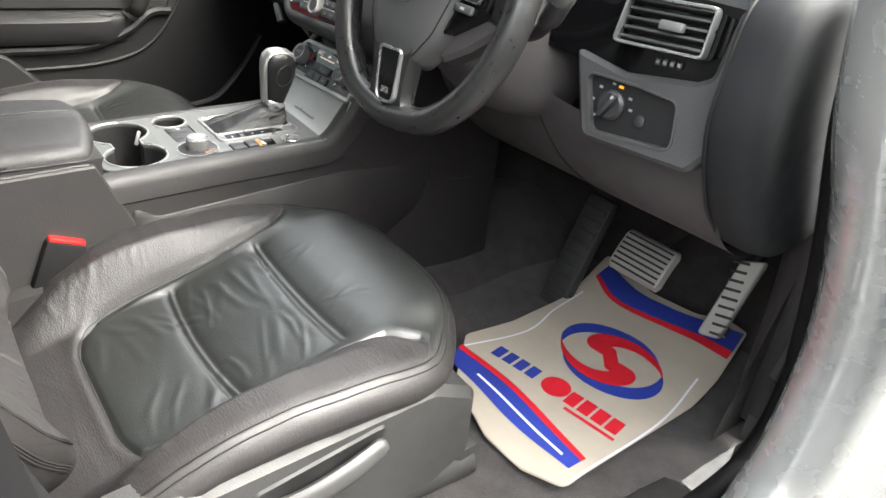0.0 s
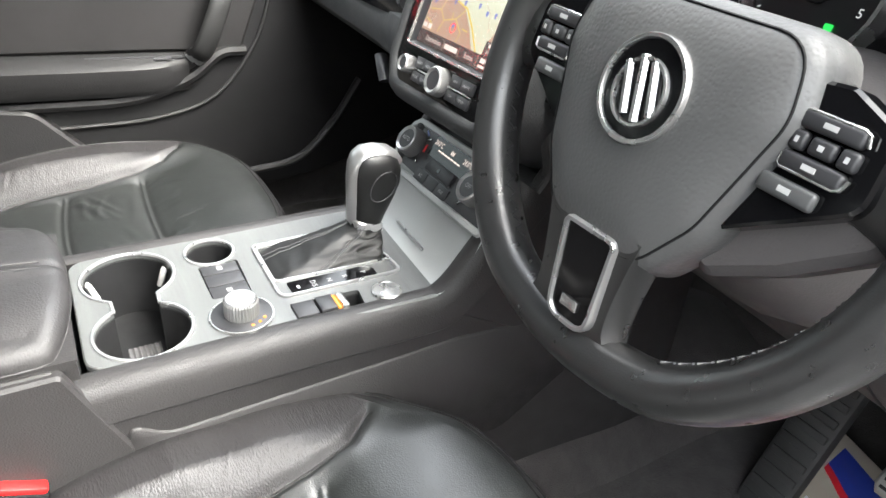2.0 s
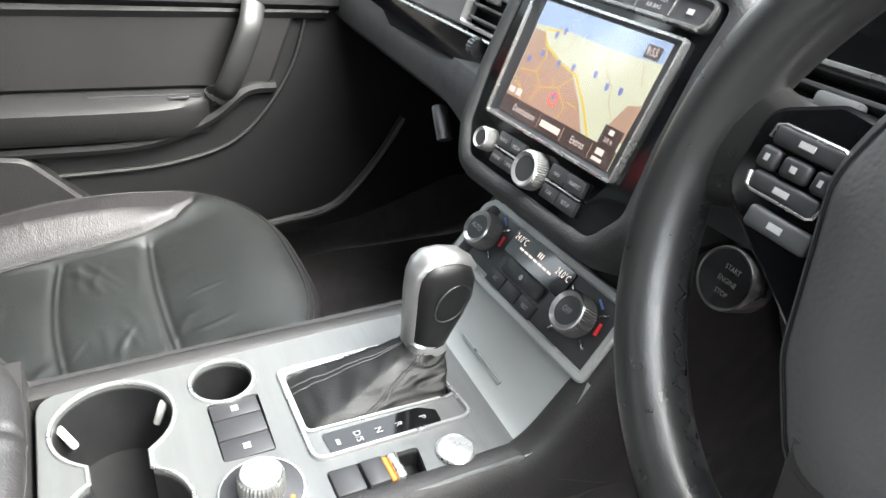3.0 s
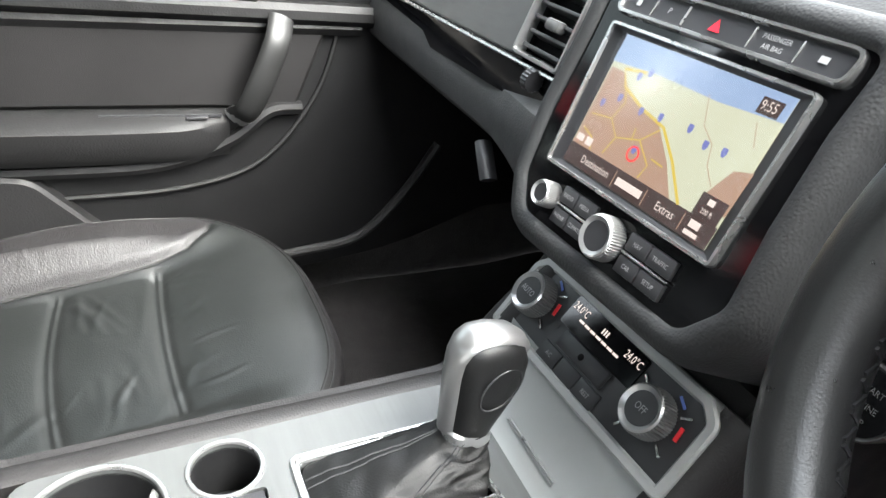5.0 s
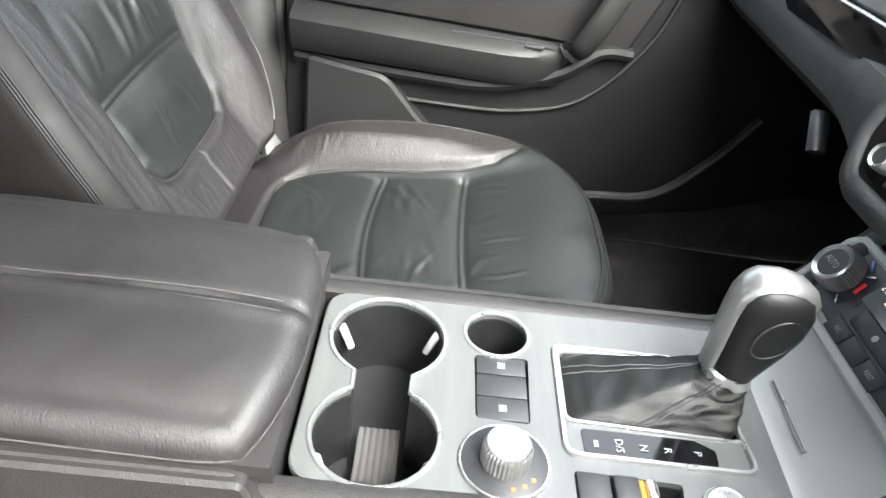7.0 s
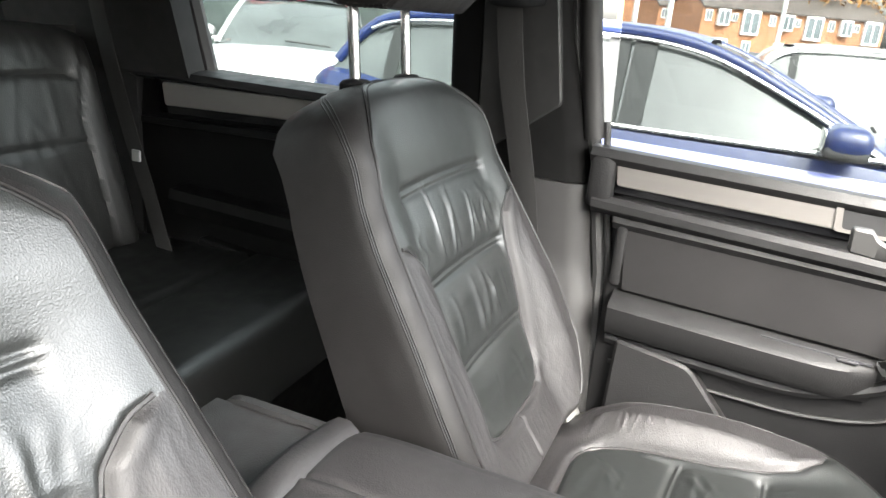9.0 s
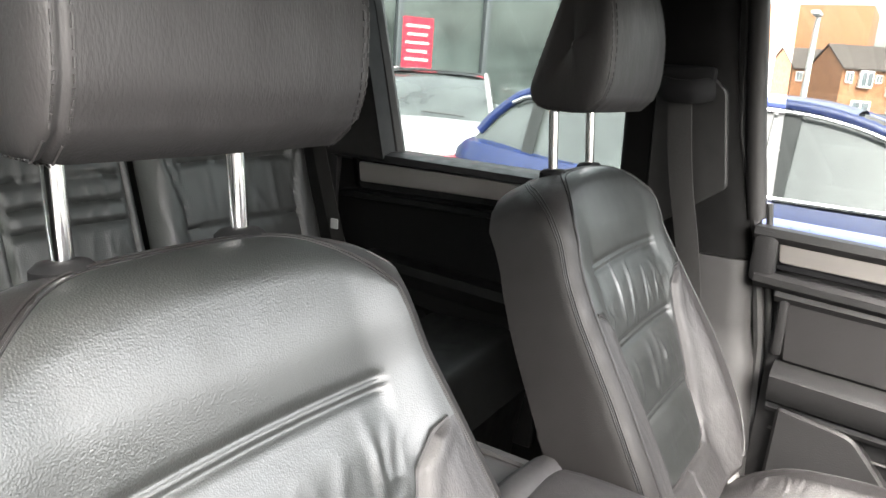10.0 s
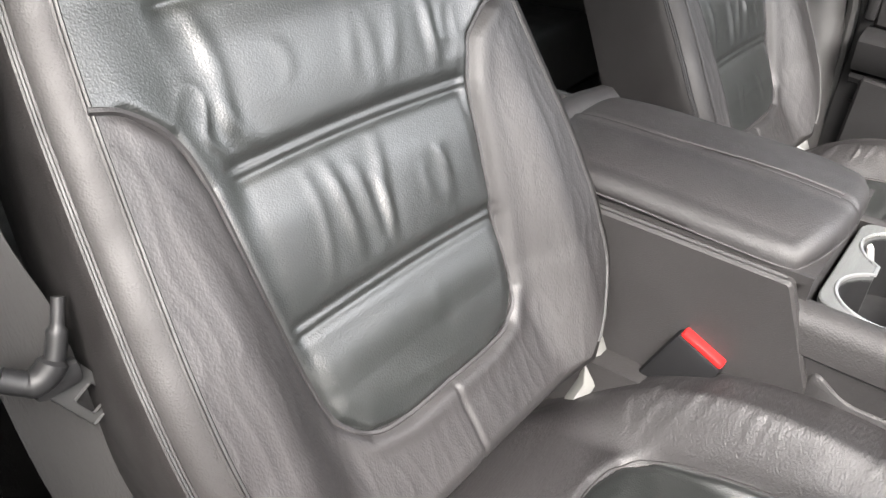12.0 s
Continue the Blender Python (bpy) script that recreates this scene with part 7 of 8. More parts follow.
tube(bm, seam + seam[:2], 0.0009, 5)
part("cover_seam", bm, SEALR, wheel)
em = WM @ Matrix.Translation((-0.002, 0.007, 0.0330))
bm = bmesh.new()
rim(bm, em, circle(0, 0, 0.034, 48), 0.004, 0.004, -0.002)
rim(bm, em, circle(0, -0.002, 0.0215, 40), 0.0030, 0.0046, -0.001)
badge = part("badge", bm, CHROME, wheel, "round chrome badge")
bm = bmesh.new()
lathe(bm, em, [(0.031, 0.0), (0.031, 0.0015), (0, 0.0018)], 40)
part("badge_backing", bm, GLOSS, badge)
for pts in ([(-0.016, 0.013), (-0.004, -0.017)], [(-0.006, 0.019), (0.006, -0.019)], [(0.004, 0.017), (0.016, -0.013)]):
    for a, b in zip(pts, pts[1:]):
        bm = bmesh.new()
        tube(bm, [em @ Vector((*a, 0.003)), em @ Vector((*b, 0.003))], 0.0030, 6)
        part("badge_bar", bm, DKCHROME, badge)
# spokes
GREYKEY = mat("grey_button", (0.055, 0.056, 0.057), 0.4)
KEYINK = mat("key_print", (0.35, 0.35, 0.35), 0.5)
for sx in (-1, 1):
    bm = bmesh.new()
    rings = []
    for t in steps(0, 1, 8):
        x = sx * (0.082 + 0.080 * t)
        wv = 0.036 - 0.008 * math.sin(math.pi * t)
        yc = 0.018 - 0.004 * t
        rings.append([WM @ Vector((x, yc + wv * math.cos(q) * 1.0, -0.004 + 0.013 * math.sin(q))) for q in steps(0, 2 * math.pi, 14)[:-1]])
    loft(bm, rings)
    part("side_spoke", bm, RIML, wheel, "", 60)
    kp = WM @ Matrix.Translation((0, 0, 0.014))
    bm = bmesh.new()
    po = rpoly([(0.076, 0.046), (0.106, 0.049), (0.138, 0.036), (0.140, -0.004), (0.112, -0.022), (0.074, -0.046), (0.066, -0.036)], [0.004, 0.012, 0.014, 0.016, 0.02, 0.003, 0.003])
    po = [(p[0] * sx, p[1]) for p in po]
    if sx < 0:
        po = list(reversed(po))
    plate(bm, kp, po, top=0.002, low=-0.016, bev=0.002)
    pad = part("control_pad", bm, GLOSS, wheel, "gloss black control pad")
    for bx, by, bw, bh in ((0.108, 0.0275, 0.036, 0.0095), (0.0945, 0.0165, 0.0095, 0.0105), (0.1085, 0.0165, 0.0145, 0.0095), (0.1230, 0.0165, 0.0105, 0.0105), (0.108, 0.0055, 0.036, 0.0095), (0.102, -0.0090, 0.034, 0.0105)):
        bm = bmesh.new()
        box(bm, (bx * sx, by, 0.0045), (bw, bh, 0.006), 0.0025, kp, 3)
        bt = part("wheel_button", bm, GREYKEY if by < 0 else BUTTON, pad)
        bm = bmesh.new()
        box(bm, (bx * sx, by, 0.0077), (bw * 0.22, bh * 0.3, 0.0003), 0, kp)
        part("button_symbol", bm, KEYINK, bt)
    bm = bmesh.new()  # chrome edging above and below the five keys
    for yy, dy_ in ((0.0320, -0.007), (0.0010, 0.007)):
        tube(bm, [kp @ Vector((sx * 0.0895, yy + dy_, 0.005)), kp @ Vector((sx * 0.0905, yy + dy_ * 0.2, 0.006)), kp @ Vector((sx * 0.093, yy, 0.006)), kp @ Vector((sx * 0.123, yy, 0.006)), kp @ Vector((sx * 0.1265, yy + dy_ * 0.2, 0.006)), kp @ Vector((sx * 0.1280, yy + dy_, 0.005))], 0.0011, 6)
    part("pad_chrome", bm, CHROME, pad)
    bm = bmesh.new()  # moulded underside between the hub and the rim
    pb = [(0.046, -0.060), (0.066, -0.080), (0.110, -0.054), (0.152, -0.020), (0.150, 0.010), (0.100, -0.010), (0.060, -0.030)] if sx > 0 else [(0.072, -0.030), (0.078, -0.046), (0.115, -0.034), (0.150, -0.014), (0.150, 0.010), (0.100, -0.005), (0.075, -0.010)]
    pb = rpoly([(p[0] * sx, p[1]) for p in (pb if sx > 0 else reversed(pb))], 0.012)
    plate(bm, WM @ Matrix.Translation((0, 0, -0.006)), pb, top=0.004, low=-0.022, bev=0.006)
    part("spoke_underside", bm, TAUPE, wheel, "matt taupe plastic spoke underside")
bm = bmesh.new()  # lower twin spoke
for sx in (-1, 1):
    rings = []
    for t in steps(0, 1, 10):
        y = -0.075 - 0.088 * t
        xi = 0.0195 - 0.003 * t
        xo_ = lerp([(0, 0.050), (0.3, 0.045), (0.65, 0.0415), (0.85, 0.044), (1, 0.058)], t)
        d = 0.026 - 0.018 * t
        rings.append([WM @ Vector((sx * xi, y, d - 0.002)), WM @ Vector((sx * (xi + 0.004), y, d + 0.003)), WM @ Vector((sx * (xo_ - 0.006), y, d + 0.002)), WM @ Vector((sx * xo_, y, d - 0.008)), WM @ Vector((sx * xo_, y, d - 0.018)), WM @ Vector((sx * xi, y, d - 0.018))])
    loft(bm, rings)
part("lower_spoke", bm, RIML, wheel, "", 50)
im = WM @ Matrix.Translation((0.006, -0.119, 0.0205)) @ Matrix.Rotation(radians(3), 4, "Z") @ Matrix.Rotation(radians(9), 4, "X")
ins = rpoly([(-0.0215, 0.034), (0.0215, 0.034), (0.0175, -0.032), (-0.0175, -0.032)], [0.003, 0.003, 0.012, 0.012])
bm = bmesh.new()
plate(bm, im, ins, top=0.003, low=-0.010)
insert = part("spoke_insert", bm, GLOSS, wheel, "gloss black spoke insert")
bm = bmesh.new()
rim(bm, im, [inset_pt(ins, j, -0.0035) for j in range(len(ins))], 0.0042, 0.0052, -0.008)
part("insert_rim", bm, DKCHROME, insert, "satin chrome insert rim")
bm = bmesh.new()
box(bm, (0, -0.019, 0.004), (0.016, 0.008, 0.002), 0.0008, im)
part("insert_badge", bm, CHROME, insert)
# column shroud, stalks
bm = bmesh.new()
rings = []
for t in steps(0, 1, 10):
    c = WM @ Vector((0, -0.03, -0.03)) + Vector((0, 0.20 * t, -0.055 * t))
    w, h = 0.070 + 0.045 * smooth01(t * 1.3), 0.055 + 0.050 * smooth01(t * 1.4)
    rings.append([c + Vector((w * abs(math.cos(q)) ** 0.8 * (1 if math.cos(q) > 0 else -1), 0, 0)) + UPW * h * abs(math.sin(q)) ** 0.8 * (1 if math.sin(q) > 0 else -1) for q in steps(0, 2 * math.pi, 24)[:-1]])
loft(bm, rings)
part("column_shroud", bm, TAUPE, wheel, "", 50)
for sx in (-1, 1):
    bm = bmesh.new()
    p0 = Vector((0.380 + sx * 0.075, 0.695, 1.095))
    tube(bm, spline([p0, p0 + Vector((sx * 0.050, -0.010, 0.010)), p0 + Vector((sx * 0.088, -0.025, 0.035)), p0 + Vector((sx * 0.118, -0.038, 0.068))]), [0.011] * 9 + [0.011] * 8 + [0.0150] * 8, 12, flat=0.75)
    st = part("stalk", bm, BUTTON, wheel)
    bm = bmesh.new()
    q = p0 + Vector((sx * 0.118, -0.038, 0.068))
    dq = Vector((sx * 0.011, -0.004, 0.012))
    tube(bm, [q, q + dq * 0.6, q + dq, q + dq * 1.2], [0.0152, 0.0145, 0.0105, 0.002], 12, flat=0.75)
    part("stalk_tip", bm, mat("stalk_grey", (0.05, 0.05, 0.05), 0.5), st, "pale grey stalk tip")

# ---- driver's footwell ----
fm = thing("paper_floor_mat", (0.54, 0.93, 0.48), "cream paper floor mat printed with blue and red", "paper mat")
def mz(x, y):
    z = 0.487 + 0.016 * smooth01((y - 1.05) / 0.2) ** 1.0 + 0.0025 * noise.noise(Vector((x * 9, y * 7, 1))) + 0.004 * bump(x - 0.36 - 0.04, 0.03) * 0
    z += 0.30 * max(0.0, y - 1.14) * 0.5
    z -= 0.010 * smooth01((0.74 - y) / 0.12)
    return z
MO = rpoly([(0.44, 0.690), (0.566, 0.655), (0.650, 0.658), (0.717, 0.685), (0.714, 0.83), (0.711, 1.01), (0.694, 1.11), (0.658, 1.248), (0.612, 1.252), (0.560, 1.222), (0.457, 1.206), (0.304, 1.237), (0.353, 1.038), (0.361, 0.899), (0.345, 0.79)], [0.02, 0.02, 0.02, 0.02, 0.05, 0.05, 0.03, 0.012, 0.02, 0.05, 0.05, 0.012, 0.05, 0.03, 0.02])


def inside(p, poly):
    c = False
    for i in range(len(poly)):
        a, b = poly[i - 1], poly[i]
        if (a[1] > p[1]) != (b[1] > p[1]) and p[0] < (b[0] - a[0]) * (p[1] - a[1]) / (b[1] - a[1]) + a[0]:
            c = not c
    return c


def draped(poly, lift, thick=0.0, cell=0.02):
    """A flat outline laid over the mat's gentle waves."""
    bm = bmesh.new()
    vs = [bm.verts.new((p[0], p[1], 0)) for p in poly]
    es = [bm.edges.new((vs[i], vs[(i + 1) % len(vs)])) for i in range(len(vs))]
    bmesh.ops.triangle_fill(bm, use_beauty=True, use_dissolve=False, edges=es)
    x0, x1 = min(p[0] for p in poly), max(p[0] for p in poly)
    y0, y1 = min(p[1] for p in poly), max(p[1] for p in poly)
    for k in range(1, int((y1 - y0) / cell) + 1):
        bmesh.ops.bisect_plane(bm, geom=bm.verts[:] + bm.edges[:] + bm.faces[:], plane_co=(0, y0 + k * cell, 0), plane_no=(0, 1, 0))
    for k in range(1, int((x1 - x0) / cell) + 1):
        bmesh.ops.bisect_plane(bm, geom=bm.verts[:] + bm.edges[:] + bm.faces[:], plane_co=(x0 + k * cell, 0, 0), plane_no=(1, 0, 0))
    for v in bm.verts:
        v.co.z = mz(v.co.x, v.co.y) + lift
    return bm


part("sheet", draped(MO, 0.0), PAPER, fm, "", 60)
bm = draped(MO, -0.004)
part("underside", bm, PAPER, fm, "", 60)


def band(pts_a, pts_b):
    return [Vector(p) for p in pts_a] + [Vector(p) for p in reversed(pts_b)]


up_lo = spline([(0.339, 1.160, 0), (0.42, 1.127, 0), (0.53, 1.145, 0), (0.60, 1.156, 0), (0.674, 1.163, 0)], 6)
up_mid = spline([(0.337, 1.172, 0), (0.42, 1.140, 0), (0.53, 1.160, 0), (0.60, 1.175, 0), (0.670, 1.186, 0)], 6)
up_hi = spline([(0.333, 1.212, 0), (0.43, 1.188, 0), (0.50, 1.196, 0), (0.57, 1.212, 0), (0.656, 1.240, 0)], 6)
cut = lambda ps: [(p.x, p.y) for p in ps]
part("print_band", draped(band(cut(up_lo), cut(up_mid)), 0.0008), INKR, fm, "red printed band")
part("print_band", draped(band(cut(up_mid), cut(up_hi)), 0.0008), INKB, fm, "blue printed band")
lo_a = spline([(0.390, 0.715, 0), (0.46, 0.713, 0), (0.56, 0.706, 0), (0.696, 0.714, 0)], 6)
lo_b = spline([(0.372, 0.750, 0), (0.46, 0.757, 0), (0.56, 0.755, 0), (0.697, 0.741, 0)], 6)
lo_c = spline([(0.366, 0.763, 0), (0.46, 0.770, 0), (0.56, 0.768, 0), (0.698, 0.752, 0)], 6)
part("print_band", draped(band(cut(lo_a), cut(lo_b)), 0.0008), INKB, fm, "blue printed band")
part("print_band", draped(band(cut(lo_b), cut(lo_c)), 0.0008), INKR, fm, "red printed band")
# round emblem of two swirls
ec = Vector((0.546, 0.980))
def swirl(a0, a1, r0, r1, wide, peak, n=30):
    """A tapering arm about the emblem's centre, from angle a0 at radius r0 to a1 at r1."""
    oa, ia = [], []
    for k in range(n + 1):
        t = k / n
        a = radians(a0 + (a1 - a0) * t)
        r = r0 + (r1 - r0) * t ** 0.75
        w = wide * max(0.03, math.sin(math.pi * (t ** (math.log(0.5) / math.log(peak))))) ** 0.8
        for side, out in ((1, oa), (-1, ia)):
            q = max(0.0, r + side * w / 2)
            out.append((ec.x + q * math.cos(a) * 1.04, ec.y + q * math.sin(a) * 0.86))
    return band(oa, ia)
for a0 in (0, 180):
    part("print_swirl", draped(swirl(a0 + 212, a0 + 55, 0.098, 0.098, 0.032, 0.5), 0.0008, cell=0.015), INKB, fm, "blue printed swirl")
    part("print_swirl", draped(swirl(a0 + 195, a0 + 28, 0.024, 0.099, 0.050, 0.22), 0.0011, cell=0.015), INKR, fm, "red printed swirl")
part("print_core", draped(rpoly([(ec.x - 0.052, ec.y + 0.030), (ec.x + 0.012, ec.y - 0.030), (ec.x + 0.052, ec.y - 0.030), (ec.x - 0.012, ec.y + 0.030)], 0.008), 0.0012, cell=0.015), INKR, fm, "red printed emblem core")
# the maker's wording as plain bars
wx = Vector((0.985, 0.165)).normalized()
wy = Vector((-wx.y, wx.x))
def bar_at(o, u, v, w, h):
    c = Vector(o) + wx * u + wy * v
    return [c - wx * w / 2 - wy * h / 2, c + wx * w / 2 - wy * h / 2, c + wx * w / 2 + wy * h / 2, c - wx * w / 2 + wy * h / 2]
for k in range(4):
    part("print_bar", draped(bar_at((0.422, 0.810), 0.026 * k, 0.0, 0.020, 0.032), 0.0009), INKB, fm)
for k in range(4):
    part("print_bar", draped(bar_at((0.590, 0.834), 0.028 * k, 0.0, 0.023, 0.036), 0.0009), INKR, fm)
part("print_disc", draped([(0.549 + 0.027 * math.cos(a), 0.832 + 0.027 * math.sin(a)) for a in steps(0, 6.283, 24)[:-1]], 0.0009), INKR, fm, "small red printed roundel")
part("print_bar", draped(bar_at((0.60, 0.806), 0.045, 0.0, 0.10, 0.007), 0.0009), INKR, fm)
part("print_bar", draped([(0.45, 0.730), (0.55, 0.727), (0.67, 0.724), (0.67, 0.729), (0.55, 0.732), (0.45, 0.735)], 0.0012), INKW, fm)
for pts in ([(0.372, 0.765, 0), (0.40, 0.90, 0), (0.375, 1.0, 0), (0.36, 1.10, 0)], [(0.715, 0.70, 0), (0.708, 0.92, 0), (0.672, 1.08, 0)]):
    ps = [Vector(p) for p in spline(pts, 8)]
    part("print_line", draped([(p.x - 0.002, p.y) for p in ps] + [(p.x + 0.002, p.y) for p in reversed(ps)], 0.0007), INKW, fm)

brake = thing("brake_pedal", (0.50, 1.10, 0.62), "ribbed stainless steel brake pedal", "pedal")
BM = fr((0.500, 1.075, 0.655), (1, 0.0, 0.03), (0, 0.62, 0.80))
bm = bmesh.new()
def pedal_pad(u, v):
    q = max(abs(u), abs(v))
    x, y = 0.062 * u * (1 - 0.10 * max(0.0, abs(v) - 0.75) * 4 * abs(u)) - 0.004, 0.043 * v
    return BM @ Vector((x, y, 0.006 - 2.2 * y * y - 0.012 * max(0.0, q - 0.88) ** 2 / 0.0144))
sheet(bm, pedal_pad, steps(-1, 1, 24), steps(-1, 1, 30))
part("pad", bm, STEEL, brake)
for k in range(7):
    bm = bmesh.new()
    v = -0.75 + 0.25 * k
    tube(bm, [pedal_pad(u, v) for u in steps(-0.84, 0.84, 12)], 0.0021, 6)
    part("rubber_rib", bm, RUBBER, brake)
bm = bmesh.new()
tube(bm, [BM @ Vector((0, 0.02, -0.006)), BM @ Vector((0.0, 0.10, -0.07)), (0.50, 1.36, 0.95)], 0.012, 8)
part("arm", bm, RUBBER, brake)
accel = thing("accelerator_pedal", (0.665, 1.08, 0.52), "slotted steel accelerator pedal", "pedal")
AM = fr((0.662, 1.095, 0.650), (1, 0, 0), (-0.17, 0.30, 0.80))
bm = bmesh.new()
plate(bm, AM, rpoly([(-0.0146, -0.0735), (0.0254, -0.0615), (0.0366, 0.098), (-0.0053, 0.078)], 0.008), top=0.005, low=-0.008, bev=0.003)
part("pad", bm, STEEL, accel)
for k in range(9):
    bm = bmesh.new()
    box(bm, (0.0070 + 0.0012 * k, -0.058 + 0.0165 * k, 0.0050), (0.030, 0.005, 0.003), 0.001, AM @ Matrix.Translation((0.0, 0.0, 0.0)) @ Matrix.Rotation(radians(14), 4, "Z"))
    part("rubber_rib", bm, RUBBER, accel)
bm = bmesh.new()
tube(bm, [AM @ Vector((0.006, -0.045, -0.012)), AM @ Vector((0.006, -0.055, -0.05))], 0.012, 8)
tube(bm, [AM @ Vector((0, 0.04, -0.006)), (0.67, 1.36, 0.85)], 0.012, 8)
part("arm", bm, RUBBER, accel)
bm = bmesh.new()  # footrest
FM_ = fr((0.325, 1.10, 0.57), (1, 0.05, 0), (0, 0.42, 0.90))
box(bm, (0, 0, 0), (0.07, 0.26, 0.03), 0.012, FM_)
rest = solo("footrest", bm, RUBBER, "black ribbed rubber footrest", "footrest")
for k in range(9):
    bm = bmesh.new()
    box(bm, (0.0, -0.11 + 0.026 * k, 0.016), (0.055, 0.012, 0.006), 0.002, FM_)
    part("rib", bm, RUBBER, rest)
bm = bmesh.new()  # kick panel and sill trim by the door
sheet(bm, lambda u, v: Vector((0.775 + 0.03 * v, 0.98 + 0.46 * u + 0.03 * v, 0.47 + 0.44 * v)), steps(0, 1, 6), steps(0, 1, 6))
plate(bm, fr((0.778, 0, 0), (0, 1, 0), (0.06, 0, 1)), rpoly([(0.995, 0.63), (1.09, 0.60), (1.12, 0.80), (1.03, 0.82)], 0.02), top=0.012, low=0.0, bev=0.003)
solo("kick_panel", bm, PLASTIC, "black plastic kick panel beside the pedals", "trim panel", kind="structure")
bm = bmesh.new()
tube(bm, spline([(0.842, 0.835, 1.22), (0.842, 0.865, 1.09), (0.842, 0.955, 0.90), (0.842, 1.015, 0.725), (0.842, 1.035, 0.60), (0.842, 1.00, 0.50), (0.842, 0.90, 0.455), (0.84, 0.5, 0.445), (0.84, 0.0, 0.445), (0.835, -0.22, 0.50), (0.82, -0.27, 0.9), (0.74, -0.27, 1.5)]), 0.022, 10, flat=1.6)
solo("door_seal", bm, SEALR, "black rubber seal round the driver's doorway", "seal", kind="structure", smooth=60)
bm = bmesh.new()
box(bm, (0.805, 0.35, 0.450), (0.075, 1.05, 0.03), 0.012)
solo("sill_trim", bm, PLASTIC, "black plastic door sill trim", "sill trim", kind="structure")
bm = bmesh.new()
box(bm, (0.808, 0.72, 0.4665), (0.028, 0.16, 0.003), 0.001)
solo("sill_plate", bm, CHROME, "brushed metal sill plate", "sill plate", kind="structure")
bm = bmesh.new()  # A-pillar foot trim
tube(bm, spline([(0.80, 1.00, 1.20), (0.80, 1.02, 0.98), (0.80, 1.06, 0.75), (0.79, 1.10, 0.5)]), 0.05, 10)
solo("pillar", bm, PLASTIC, "dark plastic trim at the foot of the windscreen pillar", "pillar", kind="structure", smooth=60)

# ---- outside: car park, cars, showroom, houses ----
ASPHALT = mat("asphalt", (0.055, 0.055, 0.056), 0.85, var=0.25, scale=3, grain=0.004, gscale=120)
bm = bmesh.new()
sheet(bm, lambda u, v: Vector((u, v, -0.12)), [-400, -60, -20, -8, -4, 0, 4, 8, 20, 60, 400], [-400, -60, -20, -8, -4, 0, 4, 8, 20, 60, 400])
solo("ground", bm, ASPHALT, "grey asphalt car park", "ground", kind="structure")
GRASS = mat("grass", (0.075, 0.13, 0.02), 0.9, var=0.35, scale=2)
bm = bmesh.new()
box(bm, (-48, 16, -0.1), (22, 24, 0.1), 0.03)
solo("grass_verge", bm, GRASS, "green grass verge beside the road", "grass", kind="structure")

CARBLUE = mat("blue_car_paint", (0.005, 0.014, 0.070), 0.35, 0.0, var=0.04, coat=0.25)
CARWHITE = mat("white_car_paint", (0.30, 0.30, 0.31), 0.3, var=0.03, coat=0.4)
CARBLACK = mat("black_car_paint", (0.02, 0.02, 0.022), 0.15, coat=1.0)
CARGLASS = mat("tinted_car_glass", (0.045, 0.05, 0.049), 0.08, var=0.45, scale=2.5, coat=0.0, spec=0.75)
TYRE = mat("tyre_rubber", (0.02, 0.02, 0.02), 0.8)
TAIL = mat("red_tail_lamp", (0.55, 0.02, 0.03), 0.15, coat=1.0)
HEADL = mat("clear_lamp", (0.6, 0.62, 0.64), 0.08, 0.3, coat=1.0)


PFILM = mat("grey_pillar_film", (0.022, 0.023, 0.023), 0.45, spec=0.2)


